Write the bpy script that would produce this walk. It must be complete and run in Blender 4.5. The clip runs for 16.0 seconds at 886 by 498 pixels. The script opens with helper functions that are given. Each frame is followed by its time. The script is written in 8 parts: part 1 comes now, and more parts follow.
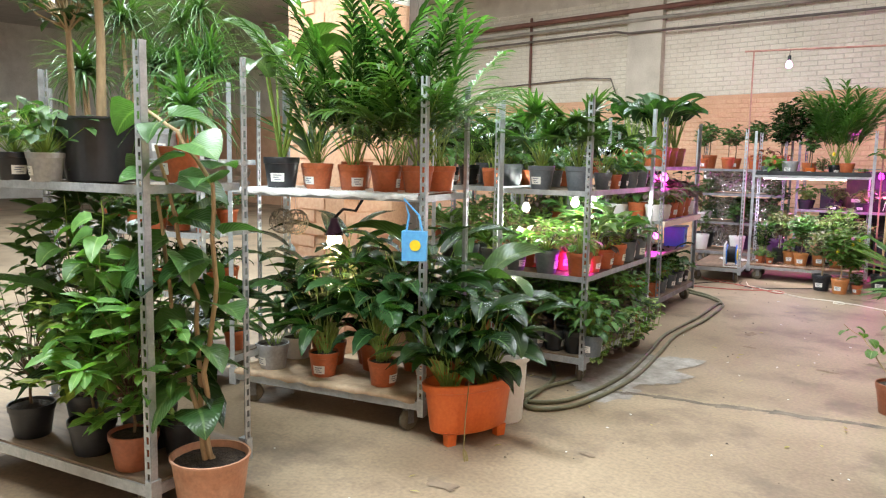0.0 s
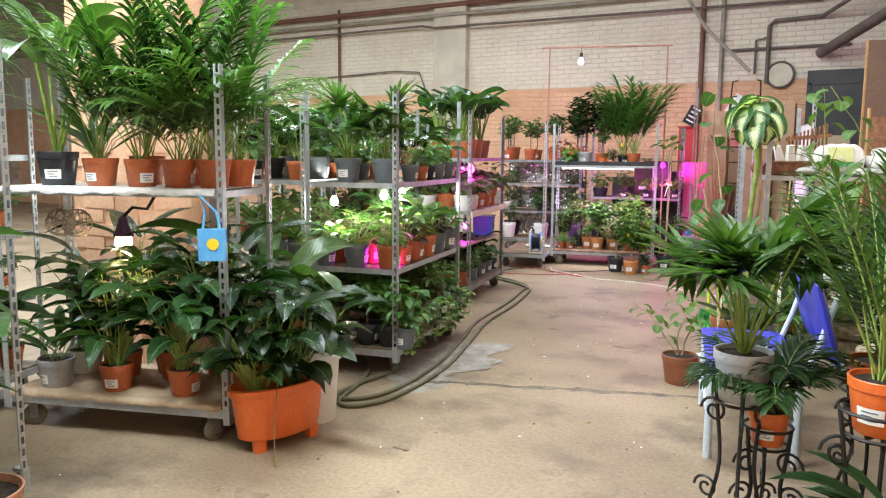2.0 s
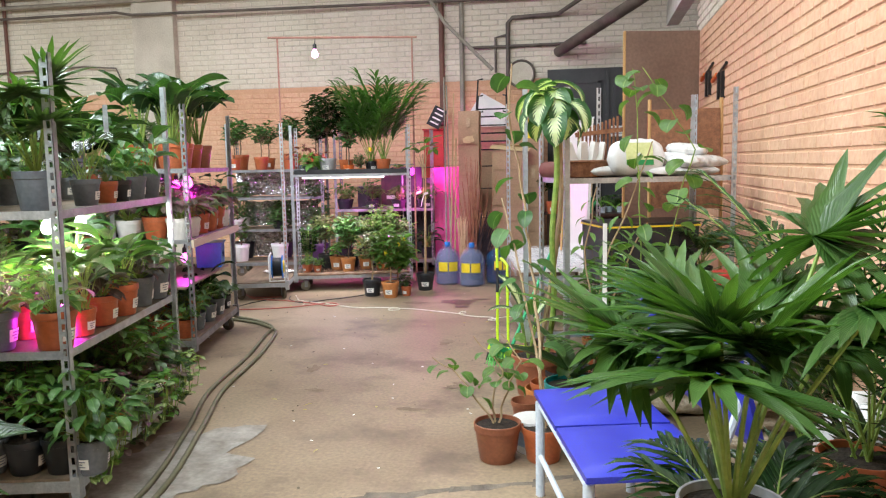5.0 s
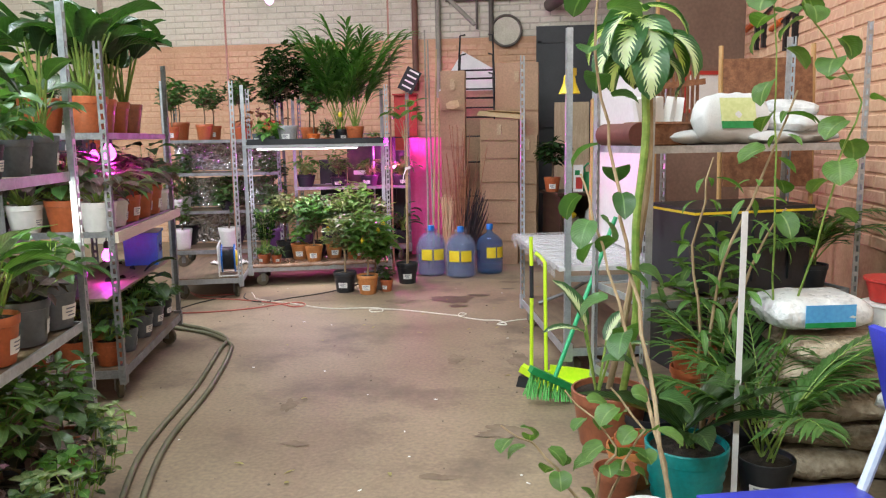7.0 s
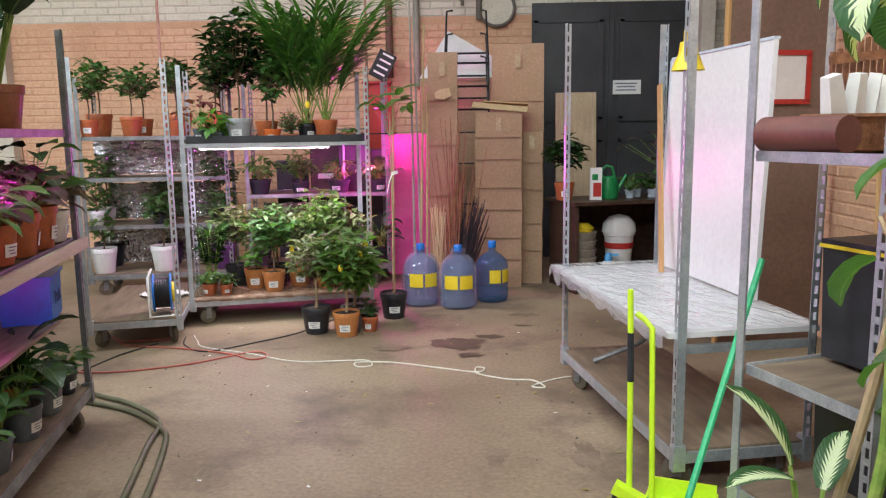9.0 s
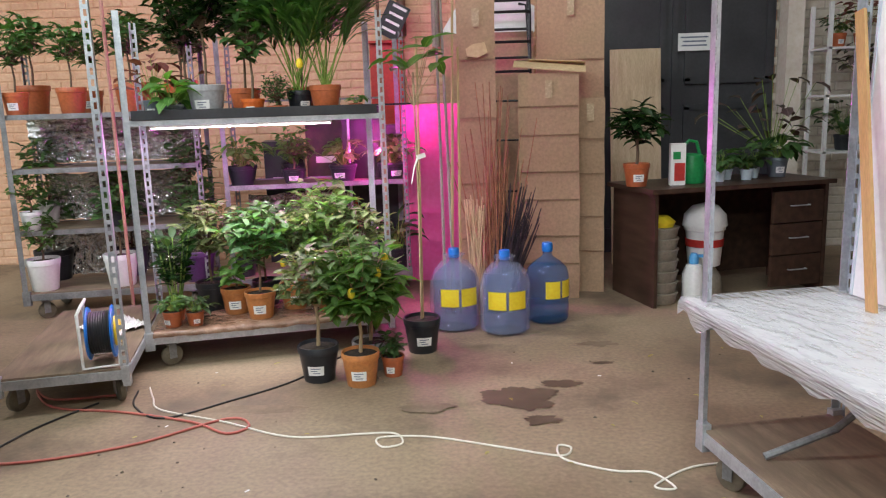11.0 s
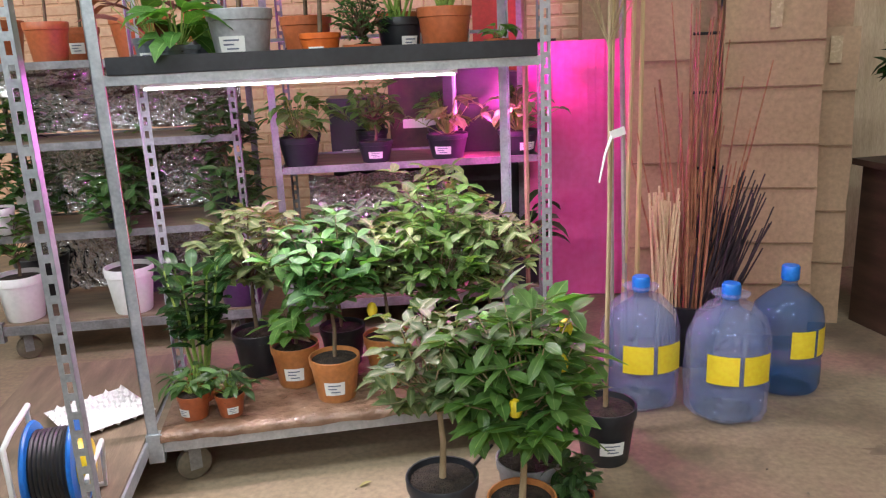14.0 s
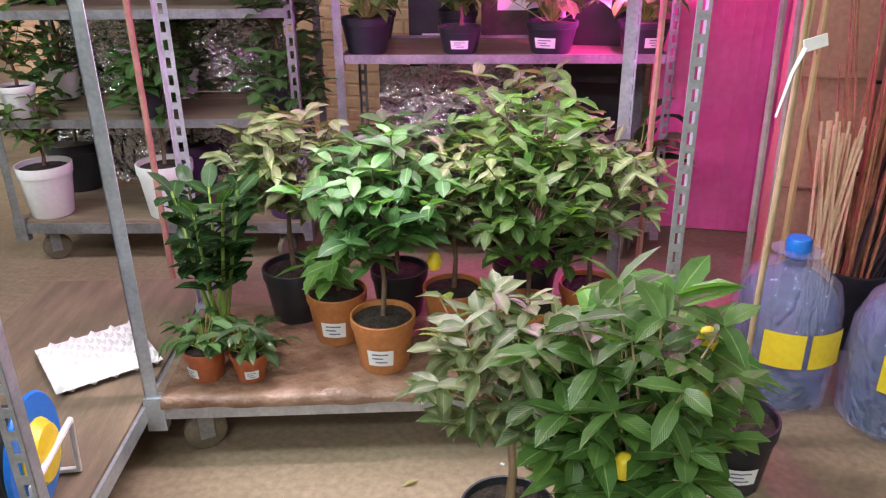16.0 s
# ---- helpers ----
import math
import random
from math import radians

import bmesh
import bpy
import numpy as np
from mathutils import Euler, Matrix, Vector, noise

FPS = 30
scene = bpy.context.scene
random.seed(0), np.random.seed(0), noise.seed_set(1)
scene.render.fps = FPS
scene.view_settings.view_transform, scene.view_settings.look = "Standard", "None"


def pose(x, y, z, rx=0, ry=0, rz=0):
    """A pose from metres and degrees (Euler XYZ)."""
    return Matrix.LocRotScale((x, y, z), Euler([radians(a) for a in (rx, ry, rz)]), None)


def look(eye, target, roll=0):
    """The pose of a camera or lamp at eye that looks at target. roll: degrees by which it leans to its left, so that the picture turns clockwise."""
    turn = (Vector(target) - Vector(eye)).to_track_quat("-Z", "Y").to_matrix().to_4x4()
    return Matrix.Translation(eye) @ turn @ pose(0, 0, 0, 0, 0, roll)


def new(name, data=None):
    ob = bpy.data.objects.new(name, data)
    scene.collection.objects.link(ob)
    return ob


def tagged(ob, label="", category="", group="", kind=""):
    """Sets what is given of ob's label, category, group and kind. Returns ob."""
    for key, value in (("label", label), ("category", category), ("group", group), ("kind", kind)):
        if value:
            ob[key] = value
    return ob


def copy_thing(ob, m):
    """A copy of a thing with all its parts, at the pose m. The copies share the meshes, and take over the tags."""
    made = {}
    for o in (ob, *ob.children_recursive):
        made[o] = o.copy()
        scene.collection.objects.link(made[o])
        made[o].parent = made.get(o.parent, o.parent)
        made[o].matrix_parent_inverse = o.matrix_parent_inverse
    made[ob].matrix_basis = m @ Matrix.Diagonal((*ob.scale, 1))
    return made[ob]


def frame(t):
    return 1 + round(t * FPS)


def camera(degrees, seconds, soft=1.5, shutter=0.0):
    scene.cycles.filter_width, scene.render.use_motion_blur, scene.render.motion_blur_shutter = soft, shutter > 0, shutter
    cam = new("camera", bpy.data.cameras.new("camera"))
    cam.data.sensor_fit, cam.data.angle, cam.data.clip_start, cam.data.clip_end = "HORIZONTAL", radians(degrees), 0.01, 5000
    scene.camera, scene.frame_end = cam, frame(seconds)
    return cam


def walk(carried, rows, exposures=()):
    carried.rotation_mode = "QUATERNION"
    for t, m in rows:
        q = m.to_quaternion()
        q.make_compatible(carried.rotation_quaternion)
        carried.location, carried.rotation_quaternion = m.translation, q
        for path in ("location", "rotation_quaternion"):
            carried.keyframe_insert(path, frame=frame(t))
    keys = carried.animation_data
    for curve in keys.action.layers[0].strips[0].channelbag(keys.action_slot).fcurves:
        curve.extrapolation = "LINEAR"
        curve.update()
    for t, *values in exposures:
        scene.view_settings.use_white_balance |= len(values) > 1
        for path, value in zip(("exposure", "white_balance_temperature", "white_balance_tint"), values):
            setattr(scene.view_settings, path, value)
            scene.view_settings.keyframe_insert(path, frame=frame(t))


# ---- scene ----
cam = camera(60.3, 16.0, 1.2)
PATH = [
    (0, (0.577, -0.185, 1.486), (-0.817, 1.23, 1.25), 1.0),
    (0.5, (0.582, -0.176, 1.484), (-0.742, 1.303, 1.242), 1.2),
    (1, (0.584, -0.16, 1.488), (-0.65, 1.394, 1.244), 1.2),
    (1.5, (0.588, -0.141, 1.49), (-0.541, 1.491, 1.244), 1.0),
    (2, (0.575, -0.079, 1.481), (-0.446, 1.624, 1.234), 0.5),
    (2.5, (0.536, 0.069, 1.485), (-0.363, 1.838, 1.237), -0.1),
    (3, (0.47, 0.278, 1.499), (-0.279, 2.117, 1.258), -0.6),
    (3.5, (0.293, 0.502, 1.485), (-0.301, 2.397, 1.251), -1.0),
    (4, (0.125, 0.72, 1.48), (-0.352, 2.65, 1.264), -1.2),
    (4.2, (0.077, 0.848, 1.47), (-0.363, 2.787, 1.254), -1.2),
    (6.3, (-0.59, 2.155, 1.404), (-0.913, 4.111, 1.142), -0.9),
    (6.5, (-0.641, 2.312, 1.375), (-0.94, 4.27, 1.096), -0.9),
    (7, (-0.83, 2.636, 1.394), (-1.056, 4.602, 1.104), -0.9),
    (7.5, (-0.959, 3.02, 1.396), (-1.132, 4.991, 1.103), -0.7),
    (8, (-1.117, 3.349, 1.406), (-1.259, 5.323, 1.115), -0.3),
    (8.2, (-1.189, 3.494, 1.428), (-1.316, 5.47, 1.147), -0.2),
    (10.3, (-1.552, 5.153, 1.387), (-1.597, 7.12, 1.031), -1.6),
    (10.5, (-1.582, 5.304, 1.391), (-1.642, 7.272, 1.041), -1.7),
    (11, (-1.702, 5.645, 1.375), (-1.784, 7.61, 1.007), -1.8),
    (11.5, (-1.8, 5.951, 1.371), (-1.911, 7.91, 0.986), -1.9),
    (12, (-1.839, 6.309, 1.386), (-1.99, 8.259, 0.967), -2.1),
    (12.5, (-1.95, 6.589, 1.355), (-2.106, 8.529, 0.891), -2.1),
    (13, (-2.092, 6.849, 1.339), (-2.273, 8.78, 0.85), -2.3),
    (13.5, (-2.183, 7.161, 1.358), (-2.391, 9.085, 0.854), -2.5),
    (14, (-2.266, 7.441, 1.382), (-2.483, 9.363, 0.875), -2.6),
    (14.5, (-2.37, 7.702, 1.415), (-2.595, 9.622, 0.906), -2.3),
    (15, (-2.392, 7.914, 1.393), (-2.67, 9.815, 0.836), -1.5),
    (15.5, (-2.328, 8.116, 1.396), (-2.726, 9.939, 0.678), -1.6),
    (16, (-2.351, 8.128, 1.351), (-2.779, 9.912, 0.553), -0.7),
]
walk(cam, [(t, look(eye, target, roll)) for t, eye, target, roll in PATH], [(0, 0.0), (4, -0.05), (7, -0.3), (10.5, -0.4), (13, -0.32), (16, -0.38)])

# ---- light ----
world = bpy.data.worlds.new("hall_air")
scene.world = world
world.use_nodes = True
world.node_tree.nodes["Background"].inputs[0].default_value = (0.9, 0.95, 1.0, 1)
world.node_tree.nodes["Background"].inputs[1].default_value = 0.07


def area_lamp(name, place, sx, sy, watts, colour, target=None):
    d = bpy.data.lights.new(name, "AREA")
    d.shape, d.size, d.size_y, d.energy, d.color = "RECTANGLE", sx, sy, watts, colour
    ob = new(name, d)
    ob.matrix_world = look(place, target or (place[0], place[1] + 0.001, place[2] - 1))
    return ob


def point_lamp(name, place, watts, colour, size=0.03):
    d = bpy.data.lights.new(name, "POINT")
    d.energy, d.color, d.shadow_soft_size = watts, colour, size
    ob = new(name, d)
    ob.location = place
    return ob


CEILING_Z = 5.4
LAMP_ROWS = [(-2.2, 0.4, 580), (-2.3, 4.6, 270), (-1.7, 8.9, 72), (-6.5, 2.0, 500), (-6.5, 7.5, 400), (-13.0, 6.0, 480)]
for lx, ly, watts in LAMP_ROWS:
    area_lamp("hall_light", (lx, ly, CEILING_Z - 0.35), 3.6, 0.5, watts, (0.88, 0.97, 1.0))
MAGENTA = (1.0, 0.03, 0.95)

# ---- materials ----
MATS = {}


def base_mat(name):
    m = bpy.data.materials.new(name)
    m.use_nodes = True
    nt = m.node_tree
    return m, nt, nt.nodes["Principled BSDF"], nt.nodes, nt.links


def rgb(c):
    return (c[0], c[1], c[2], 1)


def surface(name, c1, c2, rough=0.6, metal=0.0, scale=8.0, fine=60.0, bump=0.2, dist=0.004, island=0.0, spec=0.5, detail=6, stretch=(1, 1, 1), dirt=None, dirt_amount=0.0, grain=0.35):
    """Two tones mixed by coarse noise, fine grain in colour and relief, optional dirt stains."""
    if name in MATS:
        return MATS[name]
    m, nt, p, nodes, links = base_mat(name)
    co = nodes.new("ShaderNodeTexCoord")
    mp = nodes.new("ShaderNodeMapping")
    mp.inputs["Scale"].default_value = stretch
    links.new(co.outputs["Object"], mp.inputs[0])
    n1 = nodes.new("ShaderNodeTexNoise")
    n1.inputs["Scale"].default_value, n1.inputs["Detail"].default_value = scale, detail
    n2 = nodes.new("ShaderNodeTexNoise")
    n2.inputs["Scale"].default_value, n2.inputs["Detail"].default_value = fine, 4
    links.new(mp.outputs[0], n1.inputs[0])
    links.new(mp.outputs[0], n2.inputs[0])
    ramp = nodes.new("ShaderNodeValToRGB")
    ramp.color_ramp.elements[0].position, ramp.color_ramp.elements[1].position = 0.32, 0.68
    ramp.color_ramp.elements[0].color, ramp.color_ramp.elements[1].color = rgb(c1), rgb(c2)
    links.new(n1.outputs[0], ramp.inputs[0])
    last = ramp.outputs[0]
    mix = nodes.new("ShaderNodeMix")
    mix.data_type, mix.blend_type = "RGBA", "OVERLAY"
    mix.inputs[0].default_value = grain
    links.new(last, mix.inputs[6])
    links.new(n2.outputs[0], mix.inputs[7])
    last = mix.outputs[2]
    if island:
        oi = nodes.new("ShaderNodeObjectInfo")
        hs = nodes.new("ShaderNodeHueSaturation")
        mr = nodes.new("ShaderNodeMapRange")
        mr.inputs[3].default_value, mr.inputs[4].default_value = 1 - island, 1 + island
        links.new(oi.outputs["Random"], mr.inputs[0])
        links.new(mr.outputs[0], hs.inputs["Value"])
        links.new(last, hs.inputs["Color"])
        last = hs.outputs[0]
    if dirt:
        n3 = nodes.new("ShaderNodeTexNoise")
        n3.inputs["Scale"].default_value, n3.inputs["Detail"].default_value, n3.inputs["Roughness"].default_value = 1.7, 8, 0.65
        links.new(mp.outputs[0], n3.inputs[0])
        r3 = nodes.new("ShaderNodeValToRGB")
        r3.color_ramp.elements[0].position, r3.color_ramp.elements[1].position = 0.5, 0.72
        r3.color_ramp.elements[0].color, r3.color_ramp.elements[1].color = (0, 0, 0, 1), (dirt_amount,) * 3 + (1,)
        links.new(n3.outputs[0], r3.inputs[0])
        md = nodes.new("ShaderNodeMix")
        md.data_type = "RGBA"
        links.new(r3.outputs[0], md.inputs[0])
        links.new(last, md.inputs[6])
        md.inputs[7].default_value = rgb(dirt)
        last = md.outputs[2]
    links.new(last, p.inputs["Base Color"])
    rr = nodes.new("ShaderNodeMapRange")
    rr.inputs[3].default_value, rr.inputs[4].default_value = max(0.02, rough - 0.12), min(1, rough + 0.12)
    links.new(n2.outputs[0], rr.inputs[0])
    links.new(rr.outputs[0], p.inputs["Roughness"])
    p.inputs["Metallic"].default_value = metal
    p.inputs["Specular IOR Level"].default_value = spec
    if bump:
        b = nodes.new("ShaderNodeBump")
        b.inputs["Strength"].default_value, b.inputs["Distance"].default_value = bump, dist
        links.new(n2.outputs[0], b.inputs["Height"])
        links.new(b.outputs[0], p.inputs["Normal"])
    MATS[name] = m
    return m


def leaf_mat(name, dark, light, rib, rough=0.3, pattern=0.0, rib_width=0.05, through_light=0.3):
    """Leaf: island-to-island tone, pale midrib from the UV, side-vein relief, some light through the blade."""
    if name in MATS:
        return MATS[name]
    m, nt, p, nodes, links = base_mat(name)
    geo = nodes.new("ShaderNodeNewGeometry")
    mix = nodes.new("ShaderNodeMix")
    mix.data_type = "RGBA"
    mix.inputs[6].default_value, mix.inputs[7].default_value = rgb(dark), rgb(light)
    links.new(geo.outputs["Random Per Island"], mix.inputs[0])
    uv = nodes.new("ShaderNodeUVMap")
    sp = nodes.new("ShaderNodeSeparateXYZ")
    links.new(uv.outputs[0], sp.inputs[0])
    d = nodes.new("ShaderNodeMath")
    d.operation = "SUBTRACT"
    d.inputs[1].default_value = 0.5
    links.new(sp.outputs[0], d.inputs[0])
    a = nodes.new("ShaderNodeMath")
    a.operation = "ABSOLUTE"
    links.new(d.outputs[0], a.inputs[0])
    # side veins: a wave that runs outwards and forwards
    vv = nodes.new("ShaderNodeMath")
    vv.operation = "MULTIPLY_ADD"
    vv.inputs[1].default_value = -0.7
    links.new(a.outputs[0], vv.inputs[0])
    links.new(sp.outputs[1], vv.inputs[2])
    w = nodes.new("ShaderNodeMath")
    w.operation = "MULTIPLY"
    w.inputs[1].default_value = 75.0
    links.new(vv.outputs[0], w.inputs[0])
    sn = nodes.new("ShaderNodeMath")
    sn.operation = "SINE"
    links.new(w.outputs[0], sn.inputs[0])
    mr = nodes.new("ShaderNodeMapRange")
    mr.inputs[1].default_value, mr.inputs[2].default_value = rib_width, rib_width * 0.3
    links.new(a.outputs[0], mr.inputs[0])
    m2 = nodes.new("ShaderNodeMix")
    m2.data_type = "RGBA"
    links.new(mr.outputs[0], m2.inputs[0])
    links.new(mix.outputs[2], m2.inputs[6])
    m2.inputs[7].default_value = rgb(rib)
    last = m2.outputs[2]
    if pattern:
        pr = nodes.new("ShaderNodeMath")
        pr.operation = "MULTIPLY_ADD"
        pr.inputs[1].default_value = 0.25
        links.new(sn.outputs[0], pr.inputs[0])
        edge = nodes.new("ShaderNodeMapRange")
        edge.inputs[1].default_value, edge.inputs[2].default_value, edge.inputs[3].default_value, edge.inputs[4].default_value = 0.08, 0.42, 0.75, -0.3
        links.new(a.outputs[0], edge.inputs[0])
        links.new(edge.outputs[0], pr.inputs[2])
        st = nodes.new("ShaderNodeMapRange")
        st.inputs[1].default_value, st.inputs[2].default_value, st.inputs[4].default_value = 0.3, 0.5, pattern
        links.new(pr.outputs[0], st.inputs[0])
        m3 = nodes.new("ShaderNodeMix")
        m3.data_type = "RGBA"
        links.new(st.outputs[0], m3.inputs[0])
        links.new(last, m3.inputs[6])
        m3.inputs[7].default_value = rgb(rib)
        last = m3.outputs[2]
    nz = nodes.new("ShaderNodeTexNoise")
    nz.inputs["Scale"].default_value = 22
    m4 = nodes.new("ShaderNodeMix")
    m4.data_type, m4.blend_type = "RGBA", "OVERLAY"
    m4.inputs[0].default_value = 0.35
    links.new(last, m4.inputs[6])
    links.new(nz.outputs[0], m4.inputs[7])
    last = m4.outputs[2]
    oi = nodes.new("ShaderNodeObjectInfo")
    hs = nodes.new("ShaderNodeHueSaturation")
    hs.inputs["Saturation"].default_value = 0.84
    for a0, a1, socket in ((0.488, 0.512, "Hue"), (0.42, 0.98, "Value")):
        mr2 = nodes.new("ShaderNodeMapRange")
        mr2.inputs[3].default_value, mr2.inputs[4].default_value = a0, a1
        links.new(oi.outputs["Random"], mr2.inputs[0])
        links.new(mr2.outputs[0], hs.inputs[socket])
    links.new(last, hs.inputs["Color"])
    last = hs.outputs[0]
    links.new(last, p.inputs["Base Color"])
    p.inputs["Roughness"].default_value = rough
    p.inputs["Specular IOR Level"].default_value = 0.5
    b = nodes.new("ShaderNodeBump")
    b.inputs["Strength"].default_value, b.inputs["Distance"].default_value = 0.25, 0.003
    links.new(sn.outputs[0], b.inputs["Height"])
    links.new(b.outputs[0], p.inputs["Normal"])
    tr = nodes.new("ShaderNodeBsdfTranslucent")
    br = nodes.new("ShaderNodeMix")
    br.data_type, br.blend_type = "RGBA", "MULTIPLY"
    br.inputs[0].default_value = 1
    br.inputs[7].default_value = (1.4, 1.6, 0.55, 1)
    links.new(last, br.inputs[6])
    links.new(br.outputs[2], tr.inputs[0])
    ms = nodes.new("ShaderNodeMixShader")
    ms.inputs[0].default_value = through_light
    links.new(p.outputs[0], ms.inputs[1])
    links.new(tr.outputs[0], ms.inputs[2])
    links.new(ms.outputs[0], nodes["Material Output"].inputs[0])
    MATS[name] = m
    return m


def glow(name, colour, strength):
    if name in MATS:
        return MATS[name]
    m, nt, p, nodes, links = base_mat(name)
    p.inputs["Base Color"].default_value = rgb(colour)
    p.inputs["Emission Color"].default_value = rgb(colour)
    p.inputs["Emission Strength"].default_value = strength
    MATS[name] = m
    return m


def clear_mat(name, colour, rough=0.05, alpha=0.35, bump=0.0, bscale=20):
    """Thin see-through plastic."""
    if name in MATS:
        return MATS[name]
    m, nt, p, nodes, links = base_mat(name)
    p.inputs["Base Color"].default_value = rgb(colour)
    p.inputs["Roughness"].default_value = rough
    p.inputs["Specular IOR Level"].default_value = 0.8
    tb = nodes.new("ShaderNodeBsdfTransparent")
    tb.inputs[0].default_value = (0.66 + colour[0] * 0.34, 0.66 + colour[1] * 0.34, 0.66 + colour[2] * 0.34, 1)
    ms = nodes.new("ShaderNodeMixShader")
    ms.inputs[0].default_value = alpha
    links.new(tb.outputs[0], ms.inputs[1])
    links.new(p.outputs[0], ms.inputs[2])
    links.new(ms.outputs[0], nodes["Material Output"].inputs[0])
    if bump:
        nz = nodes.new("ShaderNodeTexNoise")
        nz.inputs["Scale"].default_value = bscale
        b = nodes.new("ShaderNodeBump")
        b.inputs["Strength"].default_value, b.inputs["Distance"].default_value = bump, 0.03
        links.new(nz.outputs[0], b.inputs["Height"])
        links.new(b.outputs[0], p.inputs["Normal"])
    MATS[name] = m
    return m


CONCRETE = surface("dusty_concrete", (0.205, 0.145, 0.093), (0.335, 0.255, 0.17), 0.62, scale=0.9, fine=45, bump=0.25, dist=0.004, dirt=(0.085, 0.06, 0.045), dirt_amount=0.85, grain=0.5)
WHITE_BRICK = surface("white_painted_brick", (0.66, 0.60, 0.50), (0.78, 0.72, 0.62), 0.75, scale=1.3, fine=30, bump=0.5, dist=0.01, dirt=(0.45, 0.38, 0.30), dirt_amount=0.45, island=0.05)
ORANGE_BRICK = surface("peach_painted_brick", (0.64, 0.37, 0.235), (0.76, 0.48, 0.325), 0.75, scale=1.3, fine=30, bump=0.5, dist=0.01, dirt=(0.45, 0.25, 0.15), dirt_amount=0.4, island=0.06)
WHITE_MORTAR = surface("white_painted_joint", (0.50, 0.45, 0.38), (0.64, 0.58, 0.50), 0.85, scale=3, fine=50, bump=0.4)
ORANGE_MORTAR = surface("peach_painted_joint", (0.57, 0.325, 0.2), (0.68, 0.415, 0.27), 0.85, scale=3, fine=50, bump=0.4)
PLASTER = surface("grey_plaster", (0.45, 0.43, 0.40), (0.55, 0.53, 0.50), 0.85, scale=2, fine=30)
PILLAR_PAINT = surface("white_pillar_paint", (0.62, 0.61, 0.57), (0.78, 0.77, 0.73), 0.7, scale=3, fine=25, bump=0.5, dist=0.008, dirt=(0.4, 0.36, 0.3), dirt_amount=0.4)
GALV = surface("galvanised_steel", (0.40, 0.44, 0.48), (0.56, 0.60, 0.64), 0.4, metal=0.6, scale=14, fine=90, bump=0.1, dirt=(0.22, 0.2, 0.18), dirt_amount=0.5)
GALV_DARK = surface("worn_galvanised_steel", (0.20, 0.21, 0.22), (0.34, 0.35, 0.36), 0.5, metal=0.6, scale=10, fine=80, bump=0.15, dirt=(0.16, 0.12, 0.09), dirt_amount=0.7)
PLYWOOD = surface("worn_plywood", (0.16, 0.115, 0.08), (0.26, 0.19, 0.13), 0.6, scale=4, fine=40, stretch=(1, 6, 1), dirt=(0.12, 0.08, 0.06), dirt_amount=0.6)
WRAP = clear_mat("plastic_wrap", (0.8, 0.8, 0.82), 0.15, 0.45, 0.9, 14)
WRAP_WHITE = surface("crumpled_white_film", (0.62, 0.63, 0.64), (0.8, 0.8, 0.8), 0.3, scale=12, fine=25, bump=0.9, dist=0.02)
TERRACOTTA = surface("terracotta_plastic", (0.42, 0.105, 0.035), (0.53, 0.15, 0.06), 0.42, scale=6, fine=60, bump=0.06, dirt=(0.25, 0.12, 0.08), dirt_amount=0.35, island=0.12)
ORANGE_PLASTIC = surface("bright_orange_plastic", (0.66, 0.13, 0.025), (0.76, 0.18, 0.04), 0.35, scale=5, fine=60, bump=0.05)
BROWN_POT = surface("brown_plastic", (0.25, 0.08, 0.04), (0.34, 0.12, 0.06), 0.4, scale=6, fine=60, bump=0.05, island=0.15)
BLACK_POT = surface("black_plastic", (0.012, 0.014, 0.018), (0.03, 0.033, 0.04), 0.4, scale=6, fine=60, bump=0.06, island=0.2)
GREY_POT = surface("grey_plastic", (0.30, 0.31, 0.33), (0.40, 0.41, 0.43), 0.4, scale=6, fine=60, bump=0.05, island=0.1)
DKGREY_POT = surface("slate_grey_plastic", (0.09, 0.11, 0.13), (0.15, 0.17, 0.20), 0.4, scale=6, fine=60, bump=0.05, island=0.15)
TEAL_POT = surface("teal_plastic", (0.0, 0.22, 0.22), (0.01, 0.30, 0.29), 0.35, scale=6, fine=60, bump=0.05)
PURPLE_POT = surface("dark_violet_plastic", (0.05, 0.015, 0.07), (0.08, 0.03, 0.11), 0.4, scale=6, fine=60)
WHITE_PLASTIC = surface("white_plastic", (0.70, 0.70, 0.70), (0.82, 0.82, 0.80), 0.4, scale=6, fine=60, bump=0.05)
SOIL = surface("potting_soil", (0.015, 0.010, 0.007), (0.06, 0.042, 0.03), 0.95, scale=40, fine=120, bump=1.0, dist=0.02)
PAPER = surface("white_paper", (0.78, 0.78, 0.76), (0.86, 0.86, 0.84), 0.7, scale=9, fine=80, bump=0.02)
INK = surface("grey_ink", (0.12, 0.14, 0.2), (0.2, 0.22, 0.3), 0.7)
BARK = surface("pale_bark", (0.28, 0.19, 0.10), (0.45, 0.34, 0.21), 0.8, scale=20, fine=90, bump=0.6, dist=0.006, stretch=(1, 1, 0.3))
STEM = surface("green_stem", (0.14, 0.26, 0.04), (0.30, 0.40, 0.09), 0.5, scale=20, fine=60)
DARK_STEM = surface("brown_stem", (0.10, 0.065, 0.04), (0.19, 0.13, 0.08), 0.8, scale=20, fine=80, bump=0.4)
RUBBER = surface("castor_rubber", (0.10, 0.085, 0.06), (0.2, 0.17, 0.12), 0.7, scale=12, fine=70)
CARDBOARD = surface("brown_cardboard", (0.36, 0.23, 0.14), (0.45, 0.30, 0.19), 0.8, scale=1.6, fine=55, bump=0.1)
